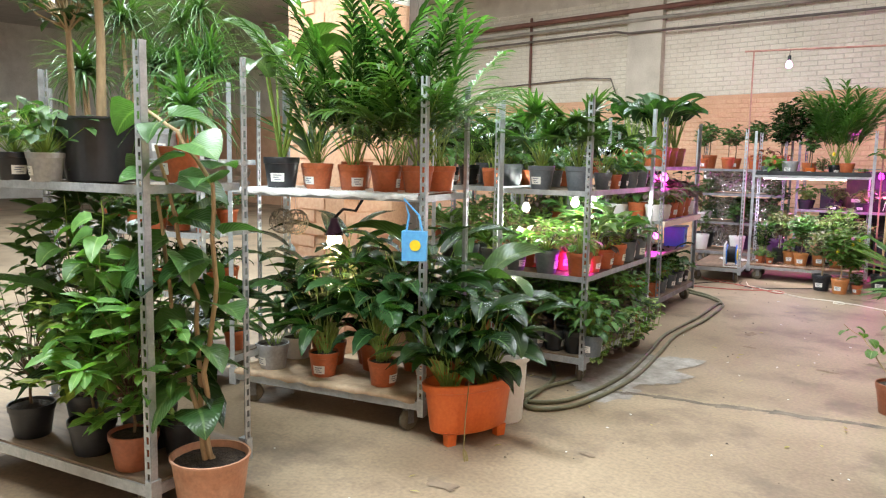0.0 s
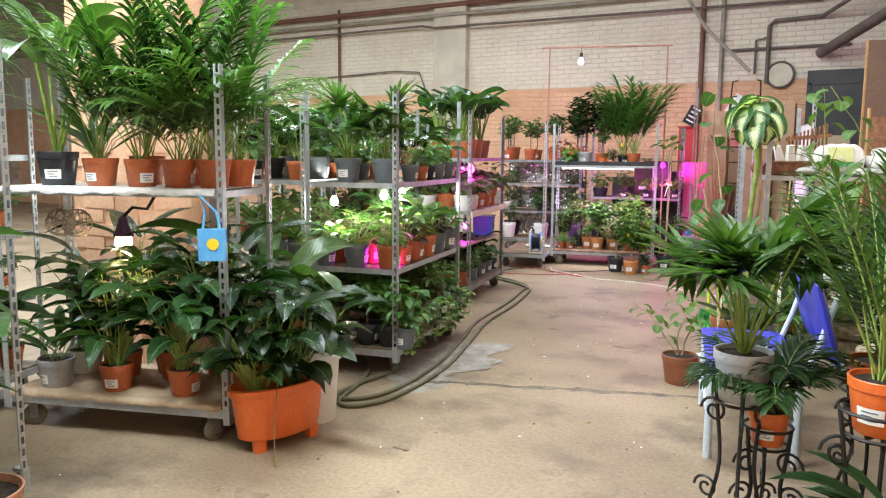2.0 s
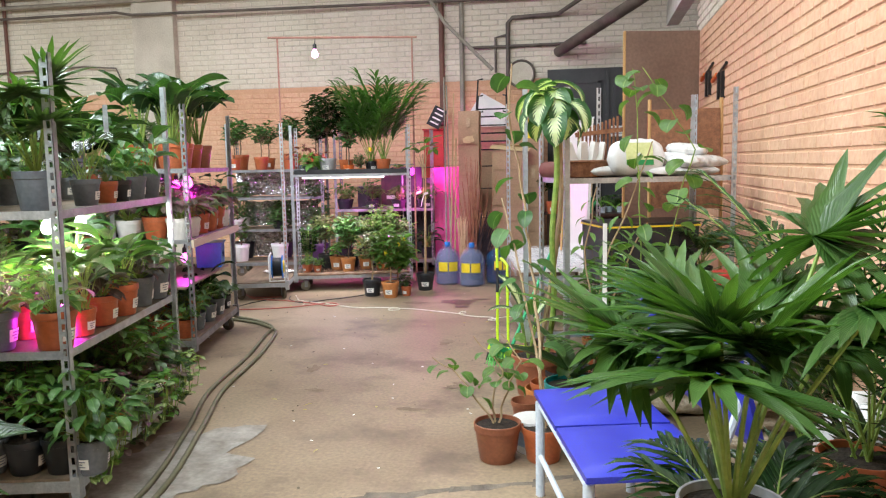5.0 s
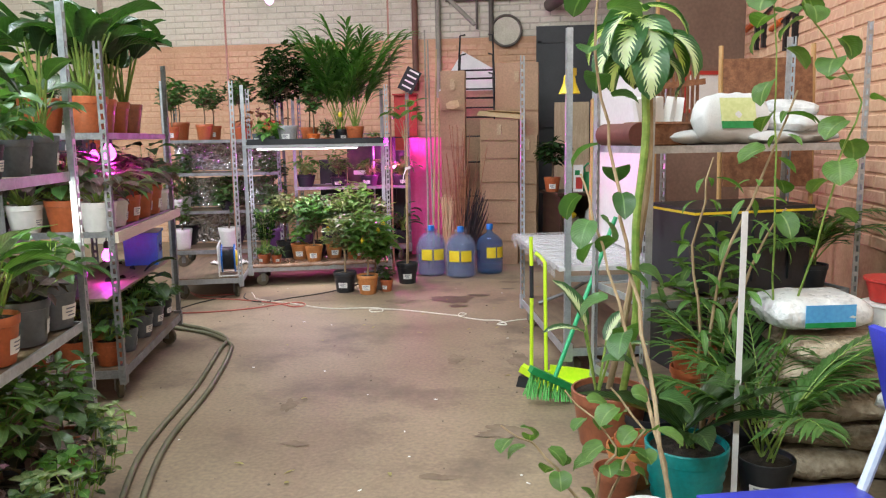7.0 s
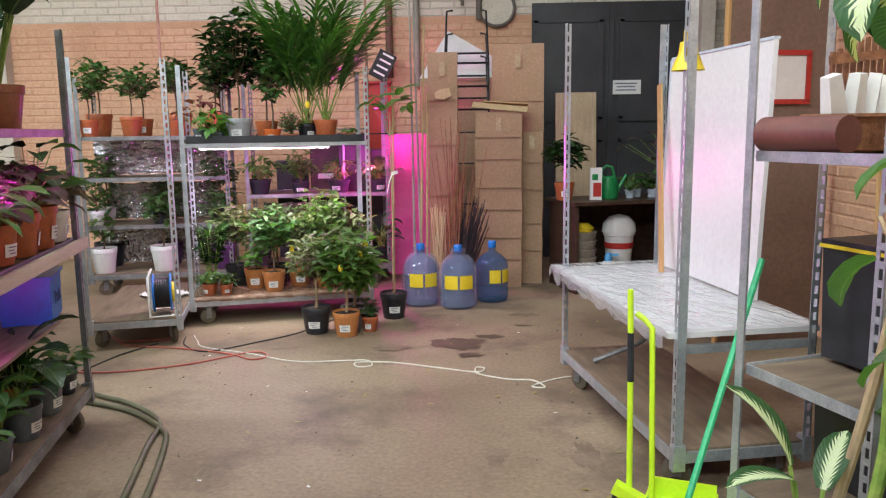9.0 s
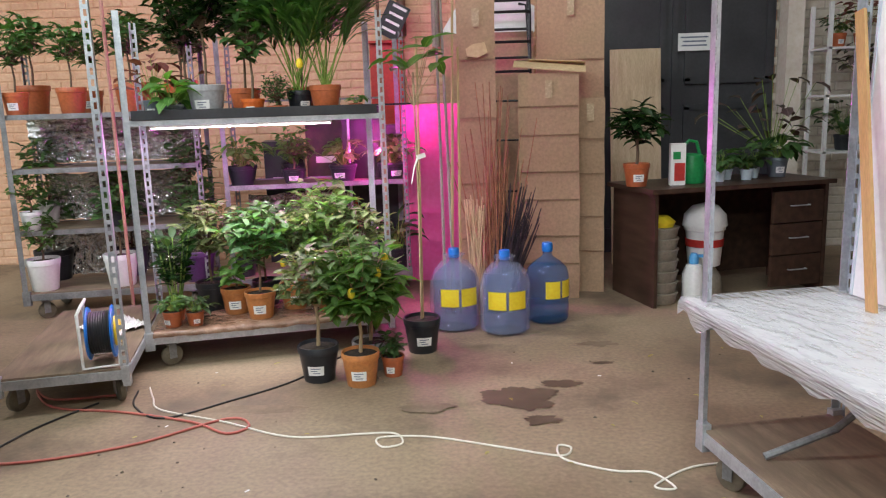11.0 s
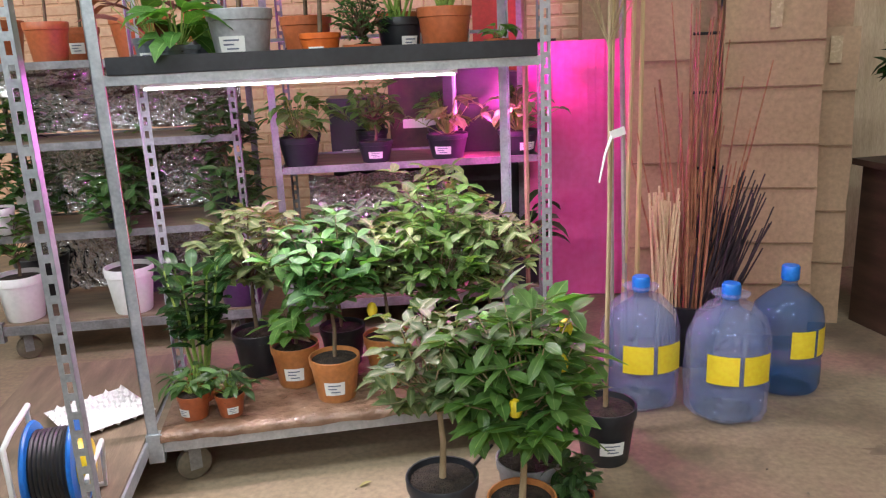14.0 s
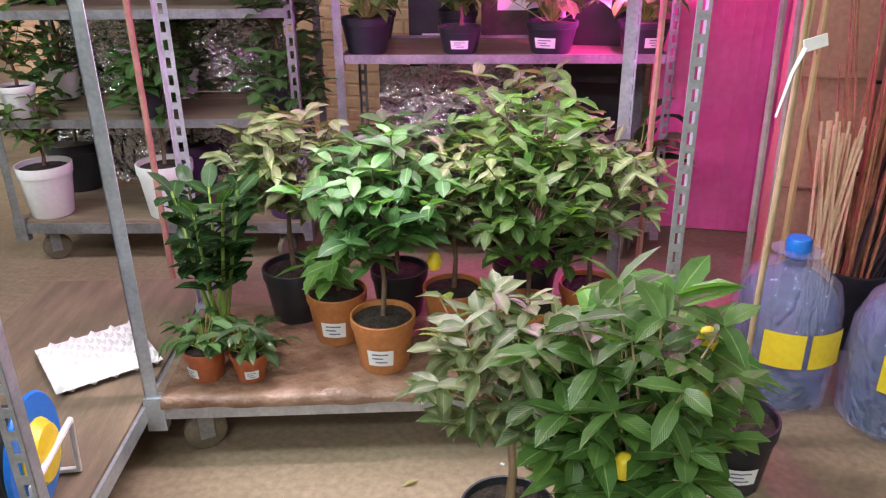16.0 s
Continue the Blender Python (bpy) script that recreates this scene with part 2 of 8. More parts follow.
CARD_PALE = surface("pale_cardboard", (0.56, 0.40, 0.22), (0.66, 0.5, 0.3), 0.8, scale=3, fine=40)
RED_PAINT = surface("red_painted_steel", (0.42, 0.025, 0.02), (0.52, 0.04, 0.03), 0.5, scale=3, fine=40)
DARK_DOOR = surface("charcoal_door_paint", (0.030, 0.032, 0.036), (0.05, 0.052, 0.056), 0.5, scale=3, fine=40, bump=0.15)
BROWN_BOARD = surface("brown_hardboard", (0.19, 0.12, 0.09), (0.25, 0.165, 0.125), 0.6, scale=2, fine=40, bump=0.1)
DARK_WOOD = surface("dark_wood_veneer", (0.035, 0.018, 0.012), (0.075, 0.04, 0.026), 0.45, scale=3, fine=50, stretch=(6, 1, 6))
BLUE_VINYL = surface("blue_vinyl", (0.025, 0.03, 0.34), (0.04, 0.05, 0.45), 0.36, scale=4, fine=160, bump=0.15, dist=0.001)
PALE_METAL = surface("pale_blue_enamel", (0.50, 0.56, 0.64), (0.60, 0.66, 0.73), 0.4, scale=6, fine=60)
BLACK_IRON = surface("black_wrought_iron", (0.012, 0.012, 0.013), (0.035, 0.034, 0.033), 0.45, metal=0.3, scale=20, fine=90, bump=0.2)
BLACK_METAL = surface("black_tube_steel", (0.015, 0.015, 0.017), (0.03, 0.03, 0.032), 0.35, metal=0.4)
PIPE_PAINT = surface("brown_pipe_paint", (0.13, 0.055, 0.04), (0.2, 0.09, 0.065), 0.6, scale=5, fine=50)
PIPE_GREY = surface("grey_pipe_paint", (0.25, 0.225, 0.19), (0.36, 0.33, 0.28), 0.6, scale=5, fine=50)
PIPE_DARK = surface("dark_pipe_paint", (0.10, 0.08, 0.07), (0.17, 0.14, 0.12), 0.6, scale=5, fine=50)
HOSE = surface("olive_hose_rubber", (0.10, 0.10, 0.055), (0.17, 0.16, 0.095), 0.55, scale=6, fine=60)
CABLE_WHITE = surface("white_cable", (0.70, 0.66, 0.58), (0.8, 0.76, 0.68), 0.5)
CABLE_RED = surface("red_cable", (0.42, 0.10, 0.08), (0.52, 0.15, 0.12), 0.5)
CABLE_BLACK = surface("black_cable", (0.015, 0.015, 0.015), (0.035, 0.03, 0.03), 0.5)
BLUE_PLASTIC = surface("blue_plastic", (0.01, 0.14, 0.55), (0.02, 0.2, 0.65), 0.35)
LIGHT_BLUE = surface("sky_blue_plastic", (0.08, 0.33, 0.68), (0.11, 0.4, 0.75), 0.4)
YELLOW = surface("yellow_plastic", (0.75, 0.55, 0.02), (0.85, 0.65, 0.04), 0.4)
LIME = surface("lime_plastic", (0.55, 0.80, 0.02), (0.65, 0.88, 0.04), 0.4)
GREEN_PLASTIC = surface("green_plastic", (0.01, 0.22, 0.06), (0.02, 0.3, 0.09), 0.35)
BRISTLE = surface("green_bristles", (0.08, 0.42, 0.08), (0.2, 0.62, 0.18), 0.7, scale=30, fine=200, bump=0.8, dist=0.006)
SACK = surface("white_woven_sack", (0.62, 0.63, 0.64), (0.78, 0.78, 0.78), 0.55, scale=5, fine=160, bump=0.35, dist=0.004)
WICKER = surface("brown_wicker", (0.16, 0.06, 0.025), (0.3, 0.13, 0.06), 0.65, scale=30, fine=120, bump=0.8, dist=0.006)
WOOD = surface("pine_wood", (0.45, 0.25, 0.09), (0.58, 0.36, 0.15), 0.55, scale=4, fine=60, stretch=(5, 5, 0.6))
FOIL = surface("silver_foil", (0.7, 0.7, 0.7), (0.85, 0.85, 0.86), 0.2, metal=1.0, scale=9, fine=18, bump=1.0, dist=0.05)
BARK_CHIPS = surface("bagged_bark_chips", (0.26, 0.19, 0.12), (0.5, 0.42, 0.31), 0.35, scale=24, fine=45, bump=0.8, dist=0.02)
TAUPE = surface("taupe_plastic", (0.23, 0.2, 0.16), (0.31, 0.27, 0.22), 0.45)
WHITE_BOARD = surface("white_laminate", (0.72, 0.71, 0.72), (0.80, 0.79, 0.80), 0.35, scale=2, fine=40, dirt=(0.6, 0.56, 0.55), dirt_amount=0.3)
POLE_RED = surface("faded_red_pole", (0.36, 0.17, 0.13), (0.48, 0.26, 0.2), 0.7, scale=8)
TWIG_RED = surface("red_twigs", (0.24, 0.08, 0.045), (0.42, 0.19, 0.10), 0.6, scale=15)
TWIG_BLACK = surface("dark_twigs", (0.02, 0.015, 0.02), (0.06, 0.03, 0.04), 0.6, scale=15)
BAMBOO = surface("bamboo_canes", (0.42, 0.30, 0.14), (0.55, 0.42, 0.22), 0.6, scale=10, stretch=(1, 1, 0.2))
BOTTLE_BLUE = clear_mat("blue_bottle_plastic", (0.03, 0.2, 0.5), 0.06, 0.2)
BAG_CLEAR = clear_mat("clear_poly_bag", (0.74, 0.77, 1.0), 0.08, 0.2, 1.0, 18)
# the hot pink is magenta lamplight put into the panel's base colour
PANEL_LIT_PINK = surface("pink_panel_plastic", (0.78, 0.10, 0.36), (0.86, 0.15, 0.44), 0.6, scale=3, fine=30, bump=0.2, dirt=(0.5, 0.08, 0.26), dirt_amount=0.5)
LEAF = leaf_mat("glossy_green_leaf", (0.026, 0.10, 0.016), (0.10, 0.26, 0.045), (0.16, 0.32, 0.08))
LEAF_DARK = leaf_mat("dark_green_leaf", (0.012, 0.05, 0.010), (0.035, 0.11, 0.02), (0.09, 0.2, 0.05), 0.27)
LEAF_PALM = leaf_mat("palm_green_leaf", (0.045, 0.17, 0.015), (0.11, 0.31, 0.035), (0.14, 0.33, 0.06), 0.3, rib_width=0.03)
LEAF_BRIGHT = leaf_mat("bright_green_leaf", (0.07, 0.22, 0.02), (0.17, 0.40, 0.05), (0.3, 0.5, 0.12), 0.34, through_light=0.4)
LEAF_LIME = leaf_mat("lime_green_leaf", (0.20, 0.36, 0.04), (0.42, 0.52, 0.08), (0.5, 0.6, 0.2), 0.45, through_light=0.4)
LEAF_VARIEG = leaf_mat("cream_variegated_leaf", (0.11, 0.25, 0.045), (0.36, 0.46, 0.16), (0.6, 0.66, 0.36), 0.3, pattern=0.4)
LEAF_DIEFF = leaf_mat("white_marbled_leaf", (0.025, 0.11, 0.02), (0.04, 0.15, 0.03), (0.80, 0.92, 0.52), 0.38, pattern=1.0)
LEAF_PURPLE = leaf_mat("purple_green_leaf", (0.07, 0.06, 0.035), (0.17, 0.09, 0.09), (0.3, 0.18, 0.2), 0.45)
LEAF_PINK = leaf_mat("pink_flower", (0.5, 0.12, 0.25), (0.7, 0.3, 0.42), (0.8, 0.5, 0.6), 0.6)
LEAF_RED = leaf_mat("red_leaf", (0.22, 0.03, 0.03), (0.36, 0.06, 0.05), (0.4, 0.15, 0.1), 0.5)
LEAF_DRY = leaf_mat("yellowed_leaf", (0.42, 0.30, 0.07), (0.55, 0.45, 0.15), (0.6, 0.5, 0.25), 0.6)
PETAL_WHITE = leaf_mat("white_petal", (0.7, 0.72, 0.62), (0.85, 0.86, 0.78), (0.8, 0.8, 0.5), 0.6)

# ---- mesh tools ----
UP = Vector((0, 0, 1))


class Shape:
    """Gathers vertices, faces and UVs for one mesh."""

    def __init__(self):
        self.v, self.f, self.uv, self.fm = [], [], [], []

    def add(self, verts, faces, uvs=None):
        o = len(self.v)
        self.v.extend(verts)
        self.uv.extend(uvs if uvs else [(0.3, 0.3)] * len(verts))
        self.f.extend([tuple(i + o for i in q) for q in faces])
        return self

    def box(self, cx, cy, cz, sx, sy, sz, rot=0.0, tilt=None, taper=1.0):
        vs = []
        for z in (-0.5, 0.5):
            k = taper if z > 0 else 1.0
            for x, y in ((-0.5, -0.5), (0.5, -0.5), (0.5, 0.5), (-0.5, 0.5)):
                vs.append(Vector((x * sx * k, y * sy * k, z * sz)))
        m = pose(cx, cy, cz, *(tilt or (0, 0)), rot)
        vs = [tuple(m @ p) for p in vs]
        return self.add(vs, [(3, 2, 1, 0), (4, 5, 6, 7), (0, 1, 5, 4), (1, 2, 6, 5), (2, 3, 7, 6), (3, 0, 4, 7)])

    def tube(self, pts, r, n=6, r2=None, closed=False):
        pts = [Vector(p) for p in pts]
        r2 = r if r2 is None else r2
        k = len(pts)
        vs, fs = [], []
        side = None
        for i, p in enumerate(pts):
            d = (pts[min(i + 1, k - 1)] - pts[max(i - 1, 0)]).normalized()
            if closed:
                d = (pts[(i + 1) % k] - pts[i - 1]).normalized()
            if side is None:
                side = d.cross(UP if abs(d.z) < 0.9 else Vector((1, 0, 0))).normalized()
            side = (side - d * side.dot(d)).normalized()
            up = d.cross(side)
            rr = r + (r2 - r) * i / max(1, k - 1)
            for j in range(n):
                a = 2 * math.pi * j / n
                vs.append(tuple(p + (side * math.cos(a) + up * math.sin(a)) * rr))
        for i in range(k if closed else k - 1):
            for j in range(n):
                a, b = i * n, ((i + 1) % k) * n
                fs.append((a + j, a + (j + 1) % n, b + (j + 1) % n, b + j))
        if not closed:
            fs.append(tuple(range(n))[::-1])
            fs.append(tuple((k - 1) * n + j for j in range(n)))
        return self.add(vs, fs)

    def lathe(self, profile, n=24, cx=0.0, cy=0.0, cz=0.0, wob=0.0, sx=1.0, sy=1.0):
        vs, fs = [], []
        for r, z in profile:
            for j in range(n):
                a = 2 * math.pi * j / n
                q = r * (1 + (wob * noise.noise((math.cos(a) * 2 + cx, math.sin(a) * 2 + cy, z * 9)) if wob else 0))
                vs.append((cx + q * math.cos(a) * sx, cy + q * math.sin(a) * sy, cz + z))
        for i in range(len(profile) - 1):
            for j in range(n):
                fs.append((i * n + j, i * n + (j + 1) % n, (i + 1) * n + (j + 1) % n, (i + 1) * n + j))
        fs.append(tuple(range(n))[::-1])
        m = (len(profile) - 1) * n
        fs.append(tuple(m + j for j in range(n)))
        return self.add(vs, fs)

    def leaf(self, p, az, el, length, width, droop=0.6, fold=0.25, segs=4, kind="lance", roll=0.0, wave=0.0):
        """A blade with a midrib: az, el set out its way (radians), droop bends it down."""
        p = Vector(p)
        vs, uv, fs = [], [], []
        for i in range(segs + 1):
            t = i / segs
            if kind == "lance":
                w = math.sin(math.pi * min(1, t * 0.93 + 0.07)) ** 0.8
            elif kind == "oval":
                w = math.sin(math.pi * (0.06 + t * 0.94)) ** 0.55
            elif kind == "heart":
                w = (1 - t) ** 0.75 * (0.75 + 0.9 * min(1, t * 4)) if t > 0 else 0.75
            else:
                w = (0.55 + 0.45 * math.sin(math.pi * min(1, t * 1.6 + 0.2))) * (1 - t ** 4) if t < 1 else 0.02
            w = max(w, 0.02) * width * 0.5
            e = el - droop * t
            d = Vector((math.cos(az) * math.cos(e), math.sin(az) * math.cos(e), math.sin(e)))
            s = Vector((-math.sin(az), math.cos(az), 0))
            u = d.cross(s)
            if roll:
                s = s * math.cos(roll) + u * math.sin(roll)
                u = d.cross(s)
            u = -u if u.z < 0 and abs(roll) < 1.2 else u
            if i:
                p = p + d * (length / segs)
            lift = u * (w * fold * 2 + wave * width * math.sin(t * 13 + az * 7))
            lift2 = u * (w * fold * 2 - wave * width * math.sin(t * 11 + az * 5))
            vs += [tuple(p + s * w + lift), tuple(p), tuple(p - s * w + lift2)]
            uv += [(0.0, t), (0.5, t), (1.0, t)]
        for i in range(segs):
            a, b = i * 3, i * 3 + 3
            fs += [(a, a + 1, b + 1, b), (a + 1, a + 2, b + 2, b + 1)]
        self.add(vs, fs, uv)
        return p

    def mesh(self, name, smooth=40):
        me = bpy.data.meshes.new(name)
        me.from_pydata(self.v, [], self.f)
        lay = me.uv_layers.new(name="UVMap")
        idx = np.empty(len(me.loops), dtype=np.int32)
        me.loops.foreach_get("vertex_index", idx)
        lay.data.foreach_set("uv", np.array(self.uv, dtype=np.float32)[idx].ravel())
        if smooth:
            me.shade_smooth()
            me.set_sharp_from_angle(angle=radians(smooth))
        return me


def part(name, shape, material, parent=None, label="", smooth=40):
    """One mesh object under a thing or a part (or a thing of its own)."""
    me = shape.mesh(name, smooth)
    me.materials.append(material)
    ob = new(name, me)
    if parent:
        ob.parent = parent
    if label:
        ob["label"] = label
    return ob


def thing(name, label, category, place=(0, 0, 0), rot=0.0, group="", kind=""):
    ob = new(name)
    ob.empty_display_size = 0.1
    ob.matrix_basis = pose(*place, 0, 0, rot)
    return tagged(ob, label, category, group, kind)


def alone(name, shape, material, label, category, place=(0, 0, 0), rot=0.0, group="", kind="", smooth=40):
    ob = part(name, shape, material, None, label, smooth)
    ob.matrix_basis = pose(*place, 0, 0, rot)
    return tagged(ob, label, category, group, kind)


def structure(name, shape, material, label, category, smooth=0):
    return alone(name, shape, material, label, category, kind="structure", smooth=smooth)


def pot_parts(root, r, h, mat, tag=True, z=0.0, rim=True, soil=0.9, n=24, ridges=0):
    s = Shape()
    rb = r * 0.76
    prof = [(rb * 0.96, 0.0), (rb, 0.004)]
    if ridges:
        for i in range(ridges):
            t = (i + 0.5) / ridges
            prof += [(rb + (r - rb) * t * 0.9 + 0.004, h * 0.8 * (i + 0.3) / ridges + 0.006), (rb + (r - rb) * t * 0.9, h * 0.8 * (i + 0.8) / ridges + 0.006)]
    if rim:
        prof += [(r * 0.955, h * 0.80), (r * 1.0, h * 0.81), (r * 1.02, h * 0.985), (r * 1.0, h), (r * 0.95, h * 0.995), (r * 0.93, h * 0.9), (r * 0.9, h * soil - 0.01)]
    else:
        prof += [(r * 0.99, h * 0.96), (r * 1.03, h * 0.97), (r * 1.03, h), (r * 0.97, h), (r * 0.93, h * soil - 0.01)]
    s.lathe(prof, n, cz=z)
    pot = part("pot", s, mat, root)
    g = Shape()
    g.lathe([(r * 0.93, h * soil - 0.012), (r * 0.92, h * soil), (r * 0.6, h * soil + 0.004), (r * 0.25, h * soil + 0.008), (0.005, h * soil + 0.01)], 18, cz=z, wob=0.04)
    part("soil", g, SOIL, root)
    if tag:
        t = Shape()
        a0, k, w, hh = -math.pi / 2, 4, 0.9 if r > 0.07 else 0.8, min(0.05, h * 0.32)
        zc = z + h * 0.38
        rr = rb + (r * 0.955 - rb) * 0.45 + 0.004
        slope = (r * 0.955 - rb) / (h * 0.8)
        vs, fs = [], []
        for i in range(k + 1):
            a = a0 + (i / k - 0.5) * w
            for zz in (-hh / 2, hh / 2):
                q = rr + slope * zz
                vs.append((q * math.cos(a), q * math.sin(a), zc + zz))
        for i in range(k):
            fs.append((i * 2, i * 2 + 2, i * 2 + 3, i * 2 + 1))
        t.add(vs, fs)
        lab = part("paper_label", t, PAPER, root, "white paper price label")
        b = Shape()
        for row, (w0, w1) in enumerate(((-0.3, 0.3), (-0.32, 0.1), (-0.2, 0.26))):
            zz = hh * (0.26 - row * 0.25)
            vs, fs = [], []
            for i in range(3):
                a = a0 + (w0 + (w1 - w0) * i / 2) * w
                for dz in (-hh * 0.045, hh * 0.045):
                    q = rr + slope * (zz + dz) + 0.0012
                    vs.append((q * math.cos(a), q * math.sin(a), zc + zz + dz))
            for i in range(2):
                fs.append((i * 2, i * 2 + 2, i * 2 + 3, i * 2 + 1))
            b.add(vs, fs)
        part("writing", b, INK, lab)
    return z + h * soil


# ---- plants: every kind returns its parts (name, shape, material) above the soil at z ----
def rnd(a, b):
    return random.uniform(a, b)


def frond(s, st, base, az, el, length, leaflets, width, leaf_len, droop, up=0.35):
    """One feathered palm leaf: a rachis in st, leaflets in s."""
    p = Vector(base)
    pts = [tuple(p)]
    n = 10
    dirs = []
    for i in range(n):
        t = i / n
        e = el - droop * t ** 1.5
        d = Vector((math.cos(az) * math.cos(e), math.sin(az) * math.cos(e), math.sin(e)))
        p = p + d * (length / n)
        pts.append(tuple(p))
        dirs.append(e)
    st.tube(pts, 0.0042, 5, 0.0015)
    for k in range(leaflets):
        t = 0.28 + 0.72 * (k + 0.5) / leaflets
        i = min(n - 1, int(t * n))
        q = Vector(pts[i]).lerp(Vector(pts[i + 1]), t * n - i)
        ll = leaf_len * (0.55 + 0.6 * math.sin(math.pi * min(1, 0.25 + t * 0.72))) * rnd(0.9, 1.1)
        for sgn in (-1, 1):
            spread = sgn * (1.05 - 0.55 * t) * rnd(0.9, 1.1)
            s.leaf(q, az + spread, dirs[i] * 0.6 + up * rnd(0.6, 1.2), ll, width * rnd(0.85, 1.15), rnd(0.5, 1.1), 0.18, 3, "lance")


def areca(z, height=0.9, fronds=14, spread=1.0, mat=None, width=0.028, leaf_len=0.26, stems=9):
    s, st = Shape(), Shape()
    for i in range(fronds):
        az = i * 2.4 + rnd(-0.3, 0.3)
        inner = i / fronds
        el = rnd(1.15, 1.45) - 0.45 * inner * spread
        b = (rnd(-0.03, 0.03), rnd(-0.03, 0.03), z)
        frond(s, st, b, az, el, height * rnd(0.8, 1.1), 16, width, leaf_len, rnd(0.7, 1.5) * spread)
    return [("foliage", s, mat or LEAF_PALM), ("stem", st, STEM)]


def fan_palm(z, height=0.5, fans=12, size=0.31):
    s, st = Shape(), Shape()
    for i in range(fans):
        az = i * 2.4 + rnd(-0.3, 0.3)
        el = rnd(1.2, 1.5) - 0.38 * (i / fans)
        le = height * rnd(0.6, 1.15)
        d = Vector((math.cos(az) * math.cos(el), math.sin(az) * math.cos(el), math.sin(el)))
        hub = Vector((0, 0, z)) + d * le
        st.tube([(0, 0, z - 0.02), tuple(Vector((0, 0, z)) + d * le * 0.5 + Vector((0, 0, 0.015))), tuple(hub)], 0.006, 5, 0.004)
        n = 23
        e2 = el - rnd(0.2, 0.65)
        dd = Vector((math.cos(az) * math.cos(e2), math.sin(az) * math.cos(e2), math.sin(e2)))
        sd = Vector((-math.sin(az), math.cos(az), 0))
        sz = size * rnd(0.8, 1.1)
        for k in range(n):
            a = (k / (n - 1) - 0.5) * 4.3
            ll = sz * (0.62 + 0.38 * math.cos(a * 0.55))
            v = dd * math.cos(a) + sd * math.sin(a)
            s.leaf(hub, math.atan2(v.y, v.x), math.asin(max(-1, min(1, v.z))), ll, sz * 0.23, rnd(0.15, 0.6), 0.2, 4, "strap")
    return [("foliage", s, LEAF_PALM), ("stem", st, STEM)]


def lily(z, height=0.45, leaves=26, width=0.09, mat=None, flop=1.0, kind="lance", petiole=0.55, segs=5):
    """Clump of arching broad leaves on thin stalks."""
    s, st = Shape(), Shape()
    for i in range(leaves):
        az = i * 2.4 + rnd(-0.4, 0.4)
        el = rnd(1.12, 1.5) - 0.32 * (i / leaves)
        pl = height * petiole * rnd(0.35, 1.2)
        d = Vector((math.cos(az) * math.cos(el), math.sin(az) * math.cos(el), math.sin(el)))
        b = Vector((rnd(-0.03, 0.03), rnd(-0.03, 0.03), z))
        q = b + d * pl
        st.tube([tuple(b), tuple(q)], 0.0035, 4, 0.0025)
        s.leaf(q, az + rnd(-0.2, 0.2), el * 0.62, height * (1 - petiole) * rnd(0.75, 1.2), width * rnd(0.8, 1.2), rnd(0.7, 1.7) * flop, 0.2, segs, kind, roll=rnd(-0.35, 0.35), wave=0.02)
    return [("foliage", s, mat or LEAF), ("stem", st, STEM)]


def bush(z, trunk=0.15, rx=0.16, rz=0.16, tips=34, per=7, ll=0.06, lw=0.028, mat=None, stem_mat=None, kind="oval", tr=0.008, crown=None, fold=0.15, droop=0.7):
    """Shrub or standard: a trunk, limbs to many tips and a rosette of leaves round each tip and along each limb."""
    s, st = Shape(), Shape()
    top = z + trunk
    st.tube([(0, 0, z - 0.02), (0.008, 0.004, z + trunk * 0.5), (0, 0, top)], tr, 7, tr * 0.7)
    cz = top + rz * (0.75 if crown is None else crown)
    for i in range(tips):
        u = 1 - 2 * (i + 0.5) / tips
        a = i * 2.39996 + rnd(-0.3, 0.3)
        k = math.sqrt(max(0, 1 - u * u))
        rr = rnd(0.55, 1.08)
        t = Vector((math.cos(a) * k * rx * rr, math.sin(a) * k * rx * rr, cz + u * rz * rr))
        b = Vector((0, 0, top - trunk * 0.15 + rnd(0, 0.25) * rz))
        mid = b.lerp(t, 0.5) + Vector((rnd(-1, 1), rnd(-1, 1), rnd(-0.2, 1))) * rx * 0.12
        st.tube([tuple(b), tuple(mid), tuple(t)], tr * 0.35, 4, tr * 0.15)
        for j in range(per):
            q = mid.lerp(t, rnd(0.25, 1.0)) if j > 2 else t
            az = a + j * 2.4 + rnd(-0.5, 0.5)
            s.leaf(q, az, rnd(-0.3, 0.8), ll * rnd(0.7, 1.25), lw * rnd(0.8, 1.2), rnd(0.3, 1.0) * droop, fold, 3, kind, roll=rnd(-0.5, 0.5))
    return [("foliage", s, mat or LEAF), ("stem", st, stem_mat or DARK_STEM)]


def strelitzia(z, height=0.9, leaves=7, blade=0.38, width=0.17, mat=None):
    s, st = Shape(), Shape()
    for i in range(leaves):
        az = i * 2.4 + rnd(-0.4, 0.4)
        el = rnd(1.1, 1.45)
        pl = height * rnd(0.45, 0.75)
        d = Vector((math.cos(az) * math.cos(el), math.sin(az) * math.cos(el), math.sin(el)))
        q = Vector((0, 0, z)) + d * pl
        st.tube([(d.x * 0.02, d.y * 0.02, z - 0.01), tuple(Vector((0, 0, z)) + d * pl * 0.5), tuple(q)], 0.011, 6, 0.005)
        s.leaf(q, az, el * 0.8, blade * rnd(0.85, 1.2), width * rnd(0.85, 1.15), rnd(0.7, 1.9), 0.2, 8, "oval", roll=rnd(-0.4, 0.4), wave=0.025)
    return [("foliage", s, mat or LEAF), ("stem", st, STEM)]


